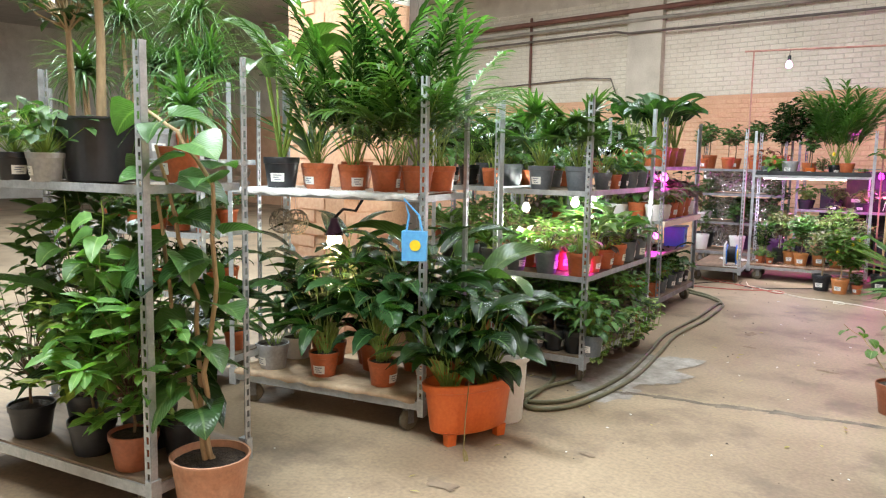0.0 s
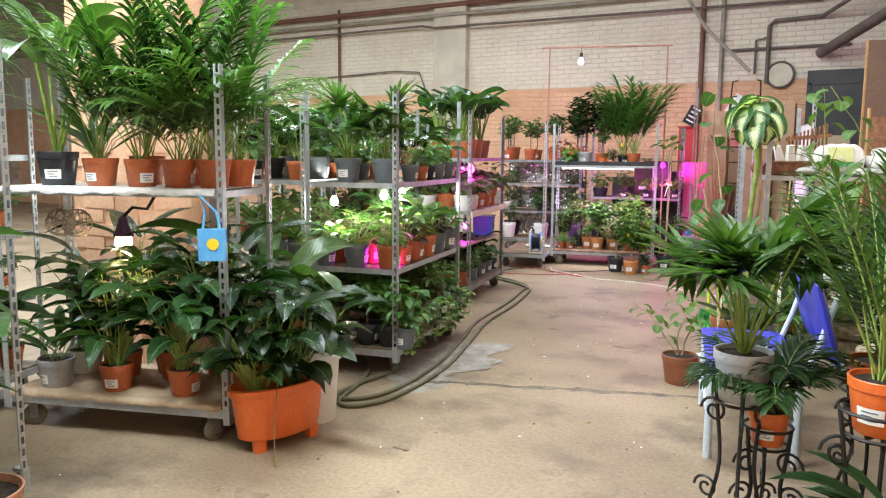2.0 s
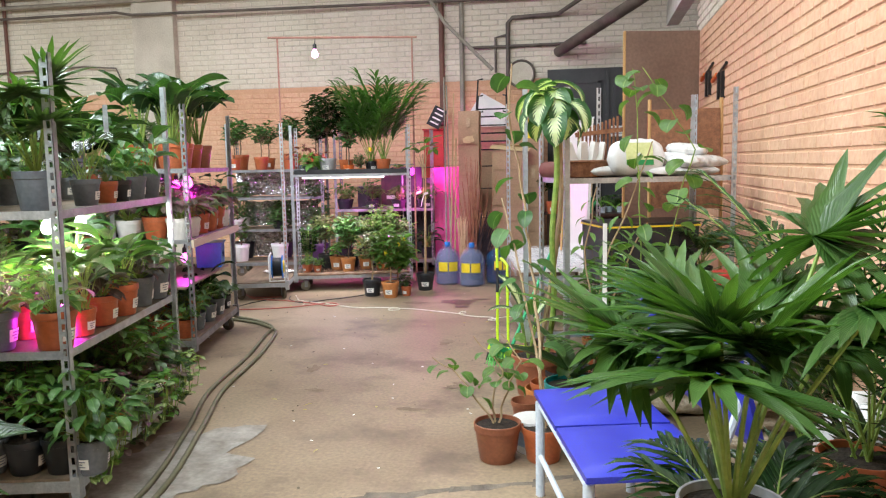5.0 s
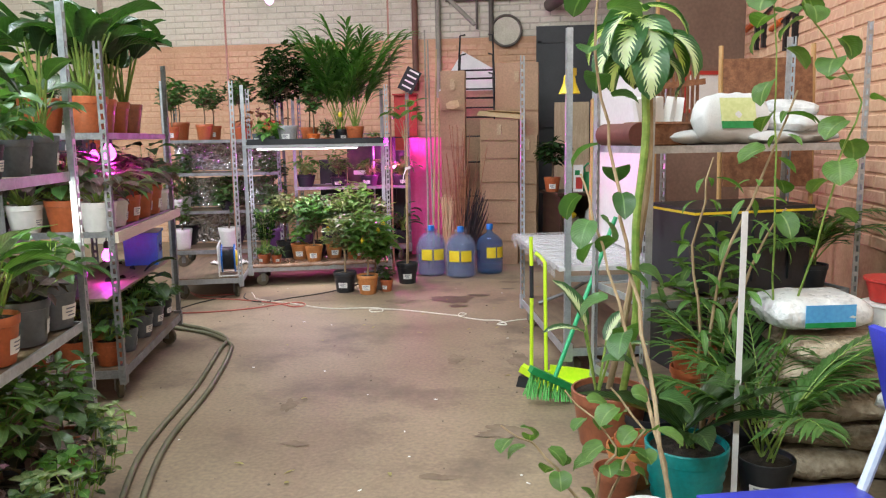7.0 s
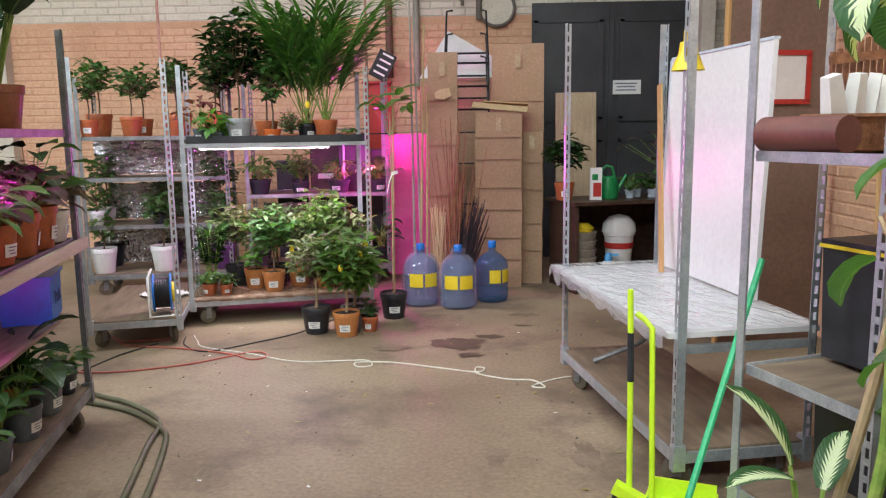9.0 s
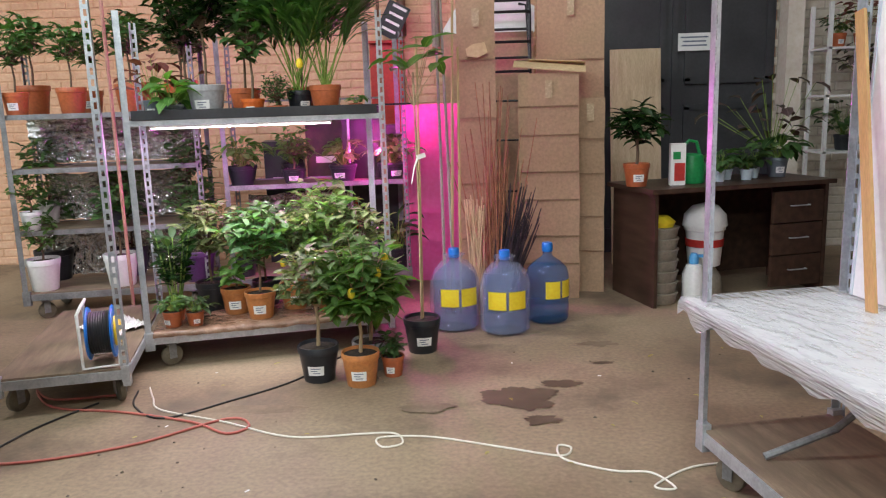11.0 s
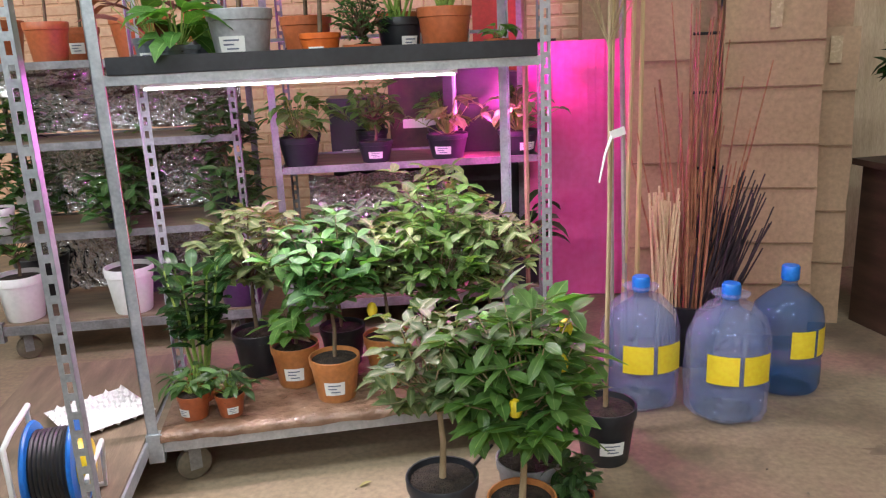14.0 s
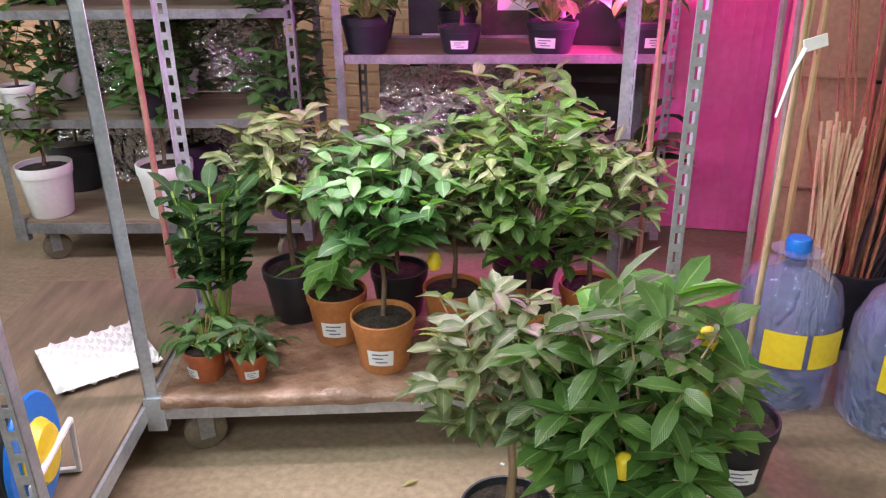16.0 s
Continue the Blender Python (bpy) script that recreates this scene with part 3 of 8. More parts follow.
def tuft(z, trunk=0.5, heads=3, leaves=70, ll=0.4, lw=0.014, mat=None):
    """Bare stems with fountains of thin strap leaves."""
    s, st = Shape(), Shape()
    for h in range(heads):
        a = h * 2.4
        top = Vector((math.cos(a) * 0.07, math.sin(a) * 0.07, z + trunk * rnd(0.75, 1.1)))
        st.tube([(math.cos(a) * 0.02, math.sin(a) * 0.02, z - 0.02), (math.cos(a) * 0.05, math.sin(a) * 0.05, z + trunk * 0.5), tuple(top)], 0.014, 6, 0.01)
        for i in range(leaves):
            s.leaf(top + Vector((0, 0, rnd(-0.05, 0.05))), i * 2.4, rnd(-0.1, 1.4), ll * rnd(0.75, 1.1), lw, rnd(0.8, 2.0), 0.15, 4, "strap")
    return [("foliage", s, mat or LEAF), ("stem", st, BARK)]


def rosette(z, leaves=30, ll=0.11, lw=0.05, mat=None, height=0.08, flowers=None):
    """Low clump of round leaves on short stalks."""
    s, st = Shape(), Shape()
    for i in range(leaves):
        az = i * 2.4 + rnd(-0.3, 0.3)
        el = rnd(0.5, 1.45)
        le = height * rnd(0.5, 1.5)
        d = Vector((math.cos(az) * math.cos(el), math.sin(az) * math.cos(el), math.sin(el)))
        q = Vector((rnd(-0.02, 0.02), rnd(-0.02, 0.02), z)) + d * le
        st.tube([(0, 0, z - 0.005), tuple(q)], 0.002, 3, 0.0015)
        s.leaf(q, az, rnd(-0.2, 0.6), ll * rnd(0.6, 1.15), lw * rnd(0.8, 1.2), rnd(0.3, 1.2), 0.15, 3, "oval", roll=rnd(-0.4, 0.4), wave=0.02)
    out = [("foliage", s, mat or LEAF), ("stem", st, STEM)]
    if flowers:
        f = Shape()
        for i in range(7):
            q = Vector((rnd(-0.07, 0.07), rnd(-0.07, 0.07), z + height * rnd(1.0, 1.8)))
            for j in range(5):
                f.leaf(q, j * 1.257, 0.3, 0.018, 0.016, 0.3, 0.1, 2, "oval")
        out.append(("flowers", f, flowers))
    return out


def zz_plant(z, height=0.4, stalks=7, mat=None):
    """Thick upright stalks set with two rows of glossy oval leaves."""
    s, st = Shape(), Shape()
    for i in range(stalks):
        az = i * 2.4
        lean = rnd(0.08, 0.28)
        b = Vector((math.cos(az) * 0.02, math.sin(az) * 0.02, z))
        t = b + Vector((math.cos(az) * lean, math.sin(az) * lean, 1)).normalized() * height * rnd(0.75, 1.1)
        st.tube([tuple(b), tuple(b.lerp(t, 0.5)), tuple(t)], 0.007, 6, 0.003)
        for j in range(7):
            q = b.lerp(t, 0.35 + 0.1 * j)
            for sgn in (-1, 1):
                s.leaf(q, az + sgn * rnd(1.1, 1.7), rnd(0.3, 0.8), rnd(0.075, 0.1), rnd(0.045, 0.055), rnd(0.2, 0.7), 0.12, 4, "oval", roll=rnd(-0.3, 0.3))
        s.leaf(t, az, 1.0, 0.08, 0.045, 0.4, 0.12, 4, "oval")
    return [("foliage", s, mat or LEAF_DARK), ("stem", st, STEM)]


PROTO = {}
KIND_NAME = {areca: "areca", fan_palm: "fan_palm", lily: "lily", bush: "bush", strelitzia: "strelitzia", tuft: "tuft", rosette: "rosette", zz_plant: "zz_plant"}


def plant(kind, args, pot, place, label, category="potted plant", rot=0.0, scale=1.0, group="", seed=0, name=""):
    """A potted plant: kind is a plant function, pot is (radius, height, material[, options])."""
    key = (KIND_NAME[kind], tuple(sorted((k, v.name if k in ('mat', 'stem_mat', 'flowers') and v else str(v)) for k, v in args.items())), pot[0], pot[1], pot[2].name, str(pot[3:]), seed, name)
    m = Matrix.Translation(place) @ pose(0, 0, 0, 0, 0, rot) @ Matrix.Scale(scale, 4)
    if key in PROTO:
        ob = copy_thing(PROTO[key], m @ Matrix.Scale(1 / PROTO[key].scale.x, 4))
        return tagged(ob, label, category, group)
    random.seed(sum(ord(c) for c in str(key)) % 9973)
    ob = thing(name or "potted_plant", label, category, group=group)
    z = pot_parts(ob, pot[0], pot[1], pot[2], **(pot[3] if len(pot) > 3 else {}))
    for nm, sh, mt in kind(z, **args):
        pt = part(nm, sh, mt, ob, smooth=60)
        if nm == "flowers":
            tagged(pt, kind="stuff")
    ob.matrix_basis = m
    PROTO[key] = ob
    return ob

# ---- setting ----
WALL_N, WALL_E, WALL_W, WALL_S, BAND = 12.7, 0.95, -26.0, -6.0, 2.65
g = Shape()
g.box((WALL_W + 3) / 2, (WALL_N + WALL_S) / 2, -0.05, 3 - WALL_W, WALL_N - WALL_S, 0.1)
structure("floor", g, CONCRETE, "dusty brown concrete floor with stains and a long crack", "floor")
g = Shape().box((WALL_W + 3) / 2, (WALL_N + WALL_S) / 2, CEILING_Z + 0.1, 3 - WALL_W, WALL_N - WALL_S, 0.2)
structure("ceiling", g, PLASTER, "grey plaster hall ceiling", "ceiling")
# the brick skin lies 12 mm proud of these joint-coloured cores
g = Shape().box((WALL_W + 3) / 2, WALL_N + 0.15, (BAND + CEILING_Z) / 2, 3 - WALL_W, 0.3, CEILING_Z - BAND)
wall_north = structure("wall_north", g, WHITE_MORTAR, "white painted brick wall above a peach band", "wall")
g = Shape().box((WALL_W + 3) / 2, WALL_N + 0.15, BAND / 2, 3 - WALL_W, 0.3, BAND)
part("lower_band", g, ORANGE_MORTAR, wall_north, "peach painted lower brickwork", 0)
EAST_END = 9.7
g = Shape().box(WALL_E + 0.15, (EAST_END + WALL_S) / 2, (BAND + 0.1 + CEILING_Z) / 2, 0.3, EAST_END - WALL_S, CEILING_Z - BAND - 0.1)
wall_east = structure("wall_east", g, WHITE_MORTAR, "white painted brick side wall above a peach band", "wall")
g = Shape().box(WALL_E + 0.15, (EAST_END + WALL_S) / 2, (BAND + 0.1) / 2, 0.3, EAST_END - WALL_S, BAND + 0.1)
part("lower_band", g, ORANGE_MORTAR, wall_east, "peach painted lower brickwork", 0)
g = Shape().box(2.85, (EAST_END + WALL_N) / 2, CEILING_Z / 2, 0.3, WALL_N - EAST_END, CEILING_Z).box(2.0, EAST_END - 0.15, CEILING_Z / 2, 1.5, 0.3, CEILING_Z)
structure("wall_alcove", g, PLASTER, "plain plaster wall of the storage corner", "wall")
g = Shape().box(WALL_W - 0.15, (WALL_N + WALL_S) / 2, CEILING_Z / 2, 0.3, WALL_N - WALL_S, CEILING_Z)
structure("wall_west", g, PILLAR_PAINT, "far white wall of the hall", "wall")
g = Shape().box((WALL_W + 3) / 2, WALL_S - 0.15, CEILING_Z / 2, 3 - WALL_W, 0.3, CEILING_Z)
structure("wall_south", g, PILLAR_PAINT, "white wall behind the walk", "wall")

# a crack and a joint across the floor, as a low ragged ridge of broken screed
random.seed(4)
g = Shape()
prev = None
pts = [(-3.2 + 0.09 * i, 3.55 + 0.036 * i + rnd(-0.02, 0.02) + (0.25 if i < 12 else 0.0) * (1 - i / 12)) for i in range(36)]
for i in range(len(pts) - 1):
    a, b = pts[i], pts[i + 1]
    w, w2 = rnd(0.012, 0.05), rnd(0.01, 0.03)
    g.add([(a[0], a[1] - w, 0.001), (b[0], b[1] - w2, 0.001), (b[0], b[1] + w2, 0.0045), (a[0], a[1] + w, 0.0045)], [(0, 1, 2, 3)])
CRACK = surface("broken_screed", (0.10, 0.08, 0.065), (0.22, 0.18, 0.14), 0.9, scale=6, fine=30, bump=0.9, dist=0.02)
structure("floor_crack", g, CRACK, "rough dark crack across the concrete floor", "floor crack")


def stain(name, x, y, rx, ry, mat, label, seed):
    random.seed(seed)
    s = Shape()
    n = 60
    z = 0.0016 + 0.0007 * (seed % 7)
    vs = [(x, y, z)]
    for i in range(n):
        a = 2 * math.pi * i / n
        k = 1 + 0.55 * noise.noise((math.cos(a) * 1.4 + seed, math.sin(a) * 1.4, seed)) + 0.3 * noise.noise((math.cos(a) * 4 + seed, math.sin(a) * 4, seed)) + rnd(-0.05, 0.05)
        vs.append((x + math.cos(a) * rx * k, y + math.sin(a) * ry * k, z))
    s.add(vs, [(0, i + 1, (i + 1) % n + 1) for i in range(n)])
    return alone(name, s, mat, label, "stain", kind="structure")


WET = surface("damp_concrete", (0.085, 0.056, 0.038), (0.14, 0.095, 0.065), 0.45, scale=5, fine=40, bump=0.1)
DUST_PATCH = surface("pale_cement_patch", (0.22, 0.195, 0.17), (0.36, 0.33, 0.30), 0.9, scale=9, fine=40, bump=0.6)
stain("wet_stain", -1.5, 9.1, 0.19, 0.13, WET, "dark wet stain on the concrete floor", 3)
stain("wet_stain", -1.29, 9.27, 0.10, 0.05, WET, "small dark wet stain on the concrete floor", 8)
stain("wet_stain", -1.42, 8.82, 0.09, 0.05, WET, "small dark wet stain on the concrete floor", 12)
stain("wet_stain", -1.03, 9.57, 0.06, 0.025, WET, "small dark hole in the concrete floor", 14)
stain("cement_patch", -2.2, 4.55, 0.34, 0.5, DUST_PATCH, "pale grey cement patch beside the trolley", 5)
stain("cement_patch", -2.05, 4.05, 0.2, 0.22, DUST_PATCH, "pale grey cement patch beside the hose", 7)

# white pillar behind the first trolley, with a dark steel channel
g = Shape().box(-4.25, 3.66, (CEILING_Z + BAND) / 2, 0.7, 0.7, CEILING_Z - BAND)
pil = structure("pillar", g, PILLAR_PAINT, "thick brick pillar painted white above peach", "pillar")
part("lower_band", Shape().box(-4.25, 3.66, BAND / 2, 0.7, 0.7, BAND), ORANGE_MORTAR, pil, "peach painted lower brickwork", 0)
g, low = Shape(), Shape()
for i in range(54):
    z0 = 0.1 + i * 0.098
    if z0 + 0.09 < BAND:
        off = 0.06 if i % 2 else 0.18
        low.box(-4.25 - 0.175 + off - 0.06, 3.306, z0 + 0.043, 0.33 if i % 2 else 0.34, 0.012, 0.086)
        low.box(-3.896, 3.66 - 0.175 + off - 0.06, z0 + 0.043, 0.012, 0.33, 0.086)
        continue
    off = 0.06 if i % 2 else 0.18
    g.box(-4.25 - 0.175 + off - 0.06, 3.306, z0 + 0.043, 0.33 if i % 2 else 0.34, 0.012, 0.086)
    g.box(-3.896, 3.66 - 0.175 + off - 0.06, z0 + 0.043, 0.012, 0.33, 0.086)
part("brick_skin", g, PILLAR_PAINT, pil, smooth=0)
part("brick_skin", low, ORANGE_BRICK, pil, smooth=0)
g = Shape().box(-3.86, 3.95, CEILING_Z / 2, 0.10, 0.012, CEILING_Z).box(-3.90, 4.0, CEILING_Z / 2, 0.012, 0.1, CEILING_Z).box(-3.81, 4.0, CEILING_Z / 2, 0.012, 0.1, CEILING_Z)
structure("steel_channel", g, PIPE_DARK, "dark rusty steel channel fixed to the pillar", "steel column")

# pilaster on the back wall
g = Shape().box(-6.9, WALL_N - 0.07, CEILING_Z / 2, 0.7, 0.14, CEILING_Z)
structure("pilaster", g, WHITE_MORTAR, "shallow white brick pilaster on the back wall", "pilaster")


def pipe(name, pts, r, mat, label, n=8):
    return alone(name, Shape().tube(pts, r, n), mat, label, "pipe", kind="structure", smooth=60)


yn = WALL_N - 0.05
pipe("pipe", [(-22, yn, 4.1), (-6.9, yn - 0.1, 4.07), (0.4, yn, 4.0)], 0.035, PIPE_GREY, "long grey pipe along the back wall")
pipe("pipe", [(-22, yn - 0.06, 4.3), (-4.0, yn - 0.08, 4.24)], 0.05, PIPE_PAINT, "dark red pipe high on the back wall")
pipe("pipe", [(-20, yn, 3.9), (-7.5, yn - 0.12, 3.9), (-7.2, yn - 0.16, 3.84), (-0.6, yn - 0.02, 3.78)], 0.022, PIPE_DARK, "thin sagging cable along the back wall")
pipe("pipe", [(-9.6, yn, 2.2), (-9.6, yn, 4.4)], 0.028, PIPE_PAINT, "dark red upright pipe on the back wall")
pipe("pipe", [(-2.3, yn, 2.0), (-2.3, yn, 4.9)], 0.04, PIPE_PAINT, "brown upright pipe on the back wall")
pipe("pipe", [(-2.0, yn, 1.9), (-2.0, yn, 4.9)], 0.035, PIPE_GREY, "grey upright pipe on the back wall")
pipe("pipe", [(-2.75, yn - 0.05, 4.3), (-2.2, yn - 0.25, 3.45), (-1.5, yn - 0.4, 2.75)], 0.028, PIPE_GREY, "slanting grey conduit on the back wall")
pipe("pipe", [(-1.32, yn, 2.6), (-1.32, yn, 3.45), (-1.25, yn, 3.52), (-0.6, yn, 3.54), (0.3, yn - 0.9, 3.9)], 0.032, PIPE_DARK, "dark bent pipe beside the clock")
pipe("pipe", [(-1.9, yn, 3.12), (-0.2, yn, 3.12)], 0.022, PIPE_DARK, "dark thin pipe above the clock")
pipe("pipe", [(-1.5, yn, 2.75), (-1.5, yn, 3.25), (-1.35, yn, 3.28)], 0.018, PIPE_DARK, "dark thin pipe beside the clock")
pipe("pipe", [(-10.9, yn, 3.02), (-8.2, yn - 0.02, 3.1), (-7.6, yn - 0.05, 3.05), (-7.45, yn - 0.05, 2.7)], 0.014, PIPE_DARK, "thin cable bent over the wall")
pipe("pipe", [(0.75, 4.0, 3.75), (0.75, 9.5, 3.62), (0.5, 11.0, 3.4), (-0.35, 12.3, 3.1), (-0.6, 12.62, 3.0)], 0.075, PIPE_DARK, "thick brown pipe along the side wall", 12)
g = Shape().box(0.86, 7.0, 3.25, 0.14, 9.0, 0.28)
structure("ledge", g, PILLAR_PAINT, "white painted ledge along the side wall", "ledge")

# dark double door in the back wall
g = Shape().box(0.11, WALL_N - 0.03, 1.38, 1.72, 0.06, 2.76)
door = structure("door_1", g, DARK_DOOR, "tall charcoal panelled double door", "door")
for k in (-0.36, 0.56):
    for z0, h in ((0.75, 1.1), (2.05, 1.05)):
        s = Shape()
        s.box(k, WALL_N - 0.068, z0, 0.66, 0.016, h)
        part("panel", s, DARK_DOOR, door)
        s = Shape()
        for dx, dz, sx, sz in ((0, h / 2, 0.74, 0.05), (0, -h / 2, 0.74, 0.05), (0.35, 0, 0.05, h), (-0.35, 0, 0.05, h)):
            s.box(k + dx, WALL_N - 0.075, z0 + dz, sx, 0.03, sz)
        part("moulding", s, DARK_DOOR, door)
s = Shape().box(0.10, WALL_N - 0.07, 1.38, 0.05, 0.03, 2.7)
part("meeting_rail", s, DARK_DOOR, door)
g = Shape().box(1.85, WALL_N - 0.006, BAND / 2, 1.7, 0.012, BAND)
niche = structure("wall_niche", g, WHITE_MORTAR, "pale painted brick wall of the storage corner", "wall")
g = Shape().box(1.08, WALL_N - 0.12, 1.4, 0.14, 0.2, 2.8)
structure("pilaster", g, WHITE_BRICK, "narrow white brick pier beside the dark door", "pilaster")
nr = thing("storage_rack", "white metal rack with small plants in the storage corner", "rack", (1.2, 12.1, 0), 0)
for ux in (0.0, 0.62):
    for uy in (0.0, 0.34):
        part("upright", Shape().box(ux, uy, 1.05, 0.03, 0.03, 2.1), WHITE_PLASTIC, nr)
for zz in (0.9, 1.36, 1.74):
    part("shelf", Shape().box(0.31, 0.17, zz, 0.66, 0.37, 0.018), WHITE_PLASTIC, nr)
sg = thing("paper_sign", "small white paper notice taped on the dark door", "sign", (0.27, WALL_N - 0.1, 1.86))
part("sheet", Shape().box(0, 0, 0, 0.3, 0.004, 0.15), PAPER, sg)
s = Shape()
for i, w in enumerate((0.24, 0.2, 0.22)):
    s.box(-0.01, -0.0035, 0.04 - i * 0.035, w, 0.002, 0.012)
part("writing", s, INK, sg)

# brown door leaf standing open at the wall's end
leafd = thing("door_leaf", "tall plain brown hardboard door leaf standing open", "door", (0.177, 9.0, 0), 14)
part("panel", Shape().box(0.36, 0, 1.345, 0.72, 0.04, 2.65), BROWN_BOARD, leafd)
part("edge_strip", Shape().box(-0.008, 0, 1.345, 0.016, 0.044, 2.65), WOOD, leafd)
pic = thing("framed_notice", "red framed paper notice on the brown door leaf", "picture frame", (0.56, 9.06, 1.72), 14)
s = Shape()
for dx, dz, sx, sz in ((0, 0.15, 0.34, 0.03), (0, -0.15, 0.34, 0.03), (0.155, 0, 0.03, 0.3), (-0.155, 0, 0.03, 0.3)):
    s.box(dx, 0, dz, sx, 0.022, sz)
part("frame", s, RED_PAINT, pic)
part("sheet", Shape().box(0, 0.004, 0, 0.29, 0.006, 0.28), PAPER, pic)

# lamps of the hall
for lx, ly, watts in LAMP_ROWS:
    lp = thing("ceiling_lamp", "long white fluorescent ceiling lamp", "lamp", (lx, ly, CEILING_Z - 0.2), group="hall lamps")
    part("housing", Shape().box(0, 0, 0.06, 3.7, 0.3, 0.08), WHITE_PLASTIC, lp)
    for dy in (-0.09, 0.09):
        part("tube", Shape().tube([(-1.8, dy, 0), (1.8, dy, 0)], 0.018, 8), glow("lamp_tube", (1, 0.96, 0.9), 6), lp)
    for dx in (-1.5, 1.5):
        part("hanger", Shape().tube([(dx, 0, 0.09), (dx, 0, 0.2)], 0.008, 6), PIPE_GREY, lp)

# wall clock
ck = thing("wall_clock", "round pale wall clock with a dark rim", "clock", (-1.13, WALL_N - 0.012, 2.72), 0)
part("rim", Shape().tube([(0.19 * math.cos(a * math.pi / 16), -0.035, 0.19 * math.sin(a * math.pi / 16)) for a in range(32)], 0.017, 8, closed=True), PIPE_DARK, ck)
s = Shape()
s.add([(0, -0.03, 0)] + [(0.185 * math.cos(a * math.pi / 16), -0.03, 0.185 * math.sin(a * math.pi / 16)) for a in range(32)], [(0, (a + 1) % 32 + 1, a + 1) for a in range(32)])
part("dial", s, surface("cream_dial", (0.55, 0.5, 0.4), (0.65, 0.6, 0.5), 0.5), ck)

# ---- trolleys ----
TH = 1.90


def post_mesh():
    s = Shape()
    w, t = 0.034, 0.003
    s.box(w / 2, t / 2, (TH + 0.13) / 2, w, t, TH - 0.13)
    s.box(t / 2, 0.004, (TH + 0.13) / 2, t, 0.008, TH - 0.13)
    s.box(t / 2, w - 0.006, (TH + 0.13) / 2, t, 0.012, TH - 0.13)
    z = 0.15
    while z < TH - 0.03:
        s.box(t / 2, 0.015, z, t, 0.016, 0.02)
        z += 0.05
    s.box(0.02, 0.012, 0.16, 0.05, 0.034, 0.1)
    return s


POST = post_mesh().mesh("post", 0)
POST.materials.append(GALV)
POST2 = POST.copy()
POST2.materials[0] = GALV_DARK
WHEEL = Shape()
WHEEL.lathe([(0.006, -0.016), (0.05, -0.016), (0.058, -0.01), (0.058, 0.01), (0.05, 0.016), (0.006, 0.016)], 20)
WHEEL.v = [(x, z, y + 0.058) for x, y, z in WHEEL.v]
WHEEL_ME = WHEEL.mesh("wheel")
WHEEL_ME.materials.append(RUBBER)
FORK = Shape().box(0, 0.024, 0.085, 0.04, 0.004, 0.085).box(0, -0.024, 0.085, 0.04, 0.004, 0.085).box(0, 0, 0.127, 0.07, 0.07, 0.006)
FORK_ME = FORK.mesh("fork", 0)
FORK_ME.materials.append(GALV_DARK)


class Trolley:
    def __init__(self, x, y, ang, length=1.35, depth=0.565, shelves=(), label="", dark=False, deck=True, wrap=False, posts=(1, 1, 1, 1), turn=25, heights=None):
        self.x, self.y, self.ang, self.L, self.D = x, y, ang, length, depth
        self.ob = thing("plant_trolley", label or "galvanised nursery trolley with perforated posts and plywood deck", "trolley", (x, y, 0), ang, "nursery trolleys")
        ob = self.ob
        L, D = length, depth
        s = Shape()
        for cy in (0.016, D - 0.016):
            s.box(L / 2, cy, 0.165, L, 0.03, 0.045)
        for cx in (0.016, L - 0.016):
            s.box(cx, D / 2, 0.165, 0.03, D - 0.066, 0.044)
        part("base_frame", s, GALV_DARK if dark else GALV, ob, smooth=0)
        if deck:
            part("deck", Shape().box(L / 2, D / 2, 0.192, L - 0.02, D - 0.02, 0.012), PLYWOOD, ob, "worn plywood deck", 0)
        for i, (px, py, rx) in enumerate(((0, 0, 0), (L, 0, 90), (L, D, 180), (0, D, 270))):
            if posts[i]:
                p = new("post", POST2 if dark else POST)
                p.parent = ob
                k = 1.0 if heights is None else heights[i]
                p.matrix_basis = pose(px, py, 0, 0, 0, rx) @ Matrix.Diagonal((1, 1, k, 1))
            c = new("castor", FORK_ME)
            c.parent = ob
            sgn = 1 if px == 0 else -1
            c.matrix_basis = pose(px + 0.12 * sgn, py + (0.07 if py == 0 else -0.07), 0.0, 0, 0, turn + 40 * i)
            w = new("wheel", WHEEL_ME)
            w.parent = c
        for z in shelves:
            sh = Shape().box(L / 2, D / 2, z - 0.012, L - 0.05, D - 0.04, 0.012)
            so = part("shelf", sh, PLYWOOD, ob, "thin plywood shelf with steel edges", 0)
            e = Shape()
            for cy in (0.02, D - 0.02):
                e.box(L / 2, cy, z - 0.012, L - 0.07, 0.008, 0.034)
            for cx in (0.027, L - 0.027):
                e.box(cx, D / 2, z - 0.012, 0.008, D - 0.05, 0.034)
            part("shelf_edge", e, GALV_DARK if dark else GALV, so, smooth=0)

    def at(self, u, v, z=0.0):
        a = radians(self.ang)
        return (self.x + u * math.cos(a) - v * math.sin(a), self.y + u * math.sin(a) + v * math.cos(a), z)


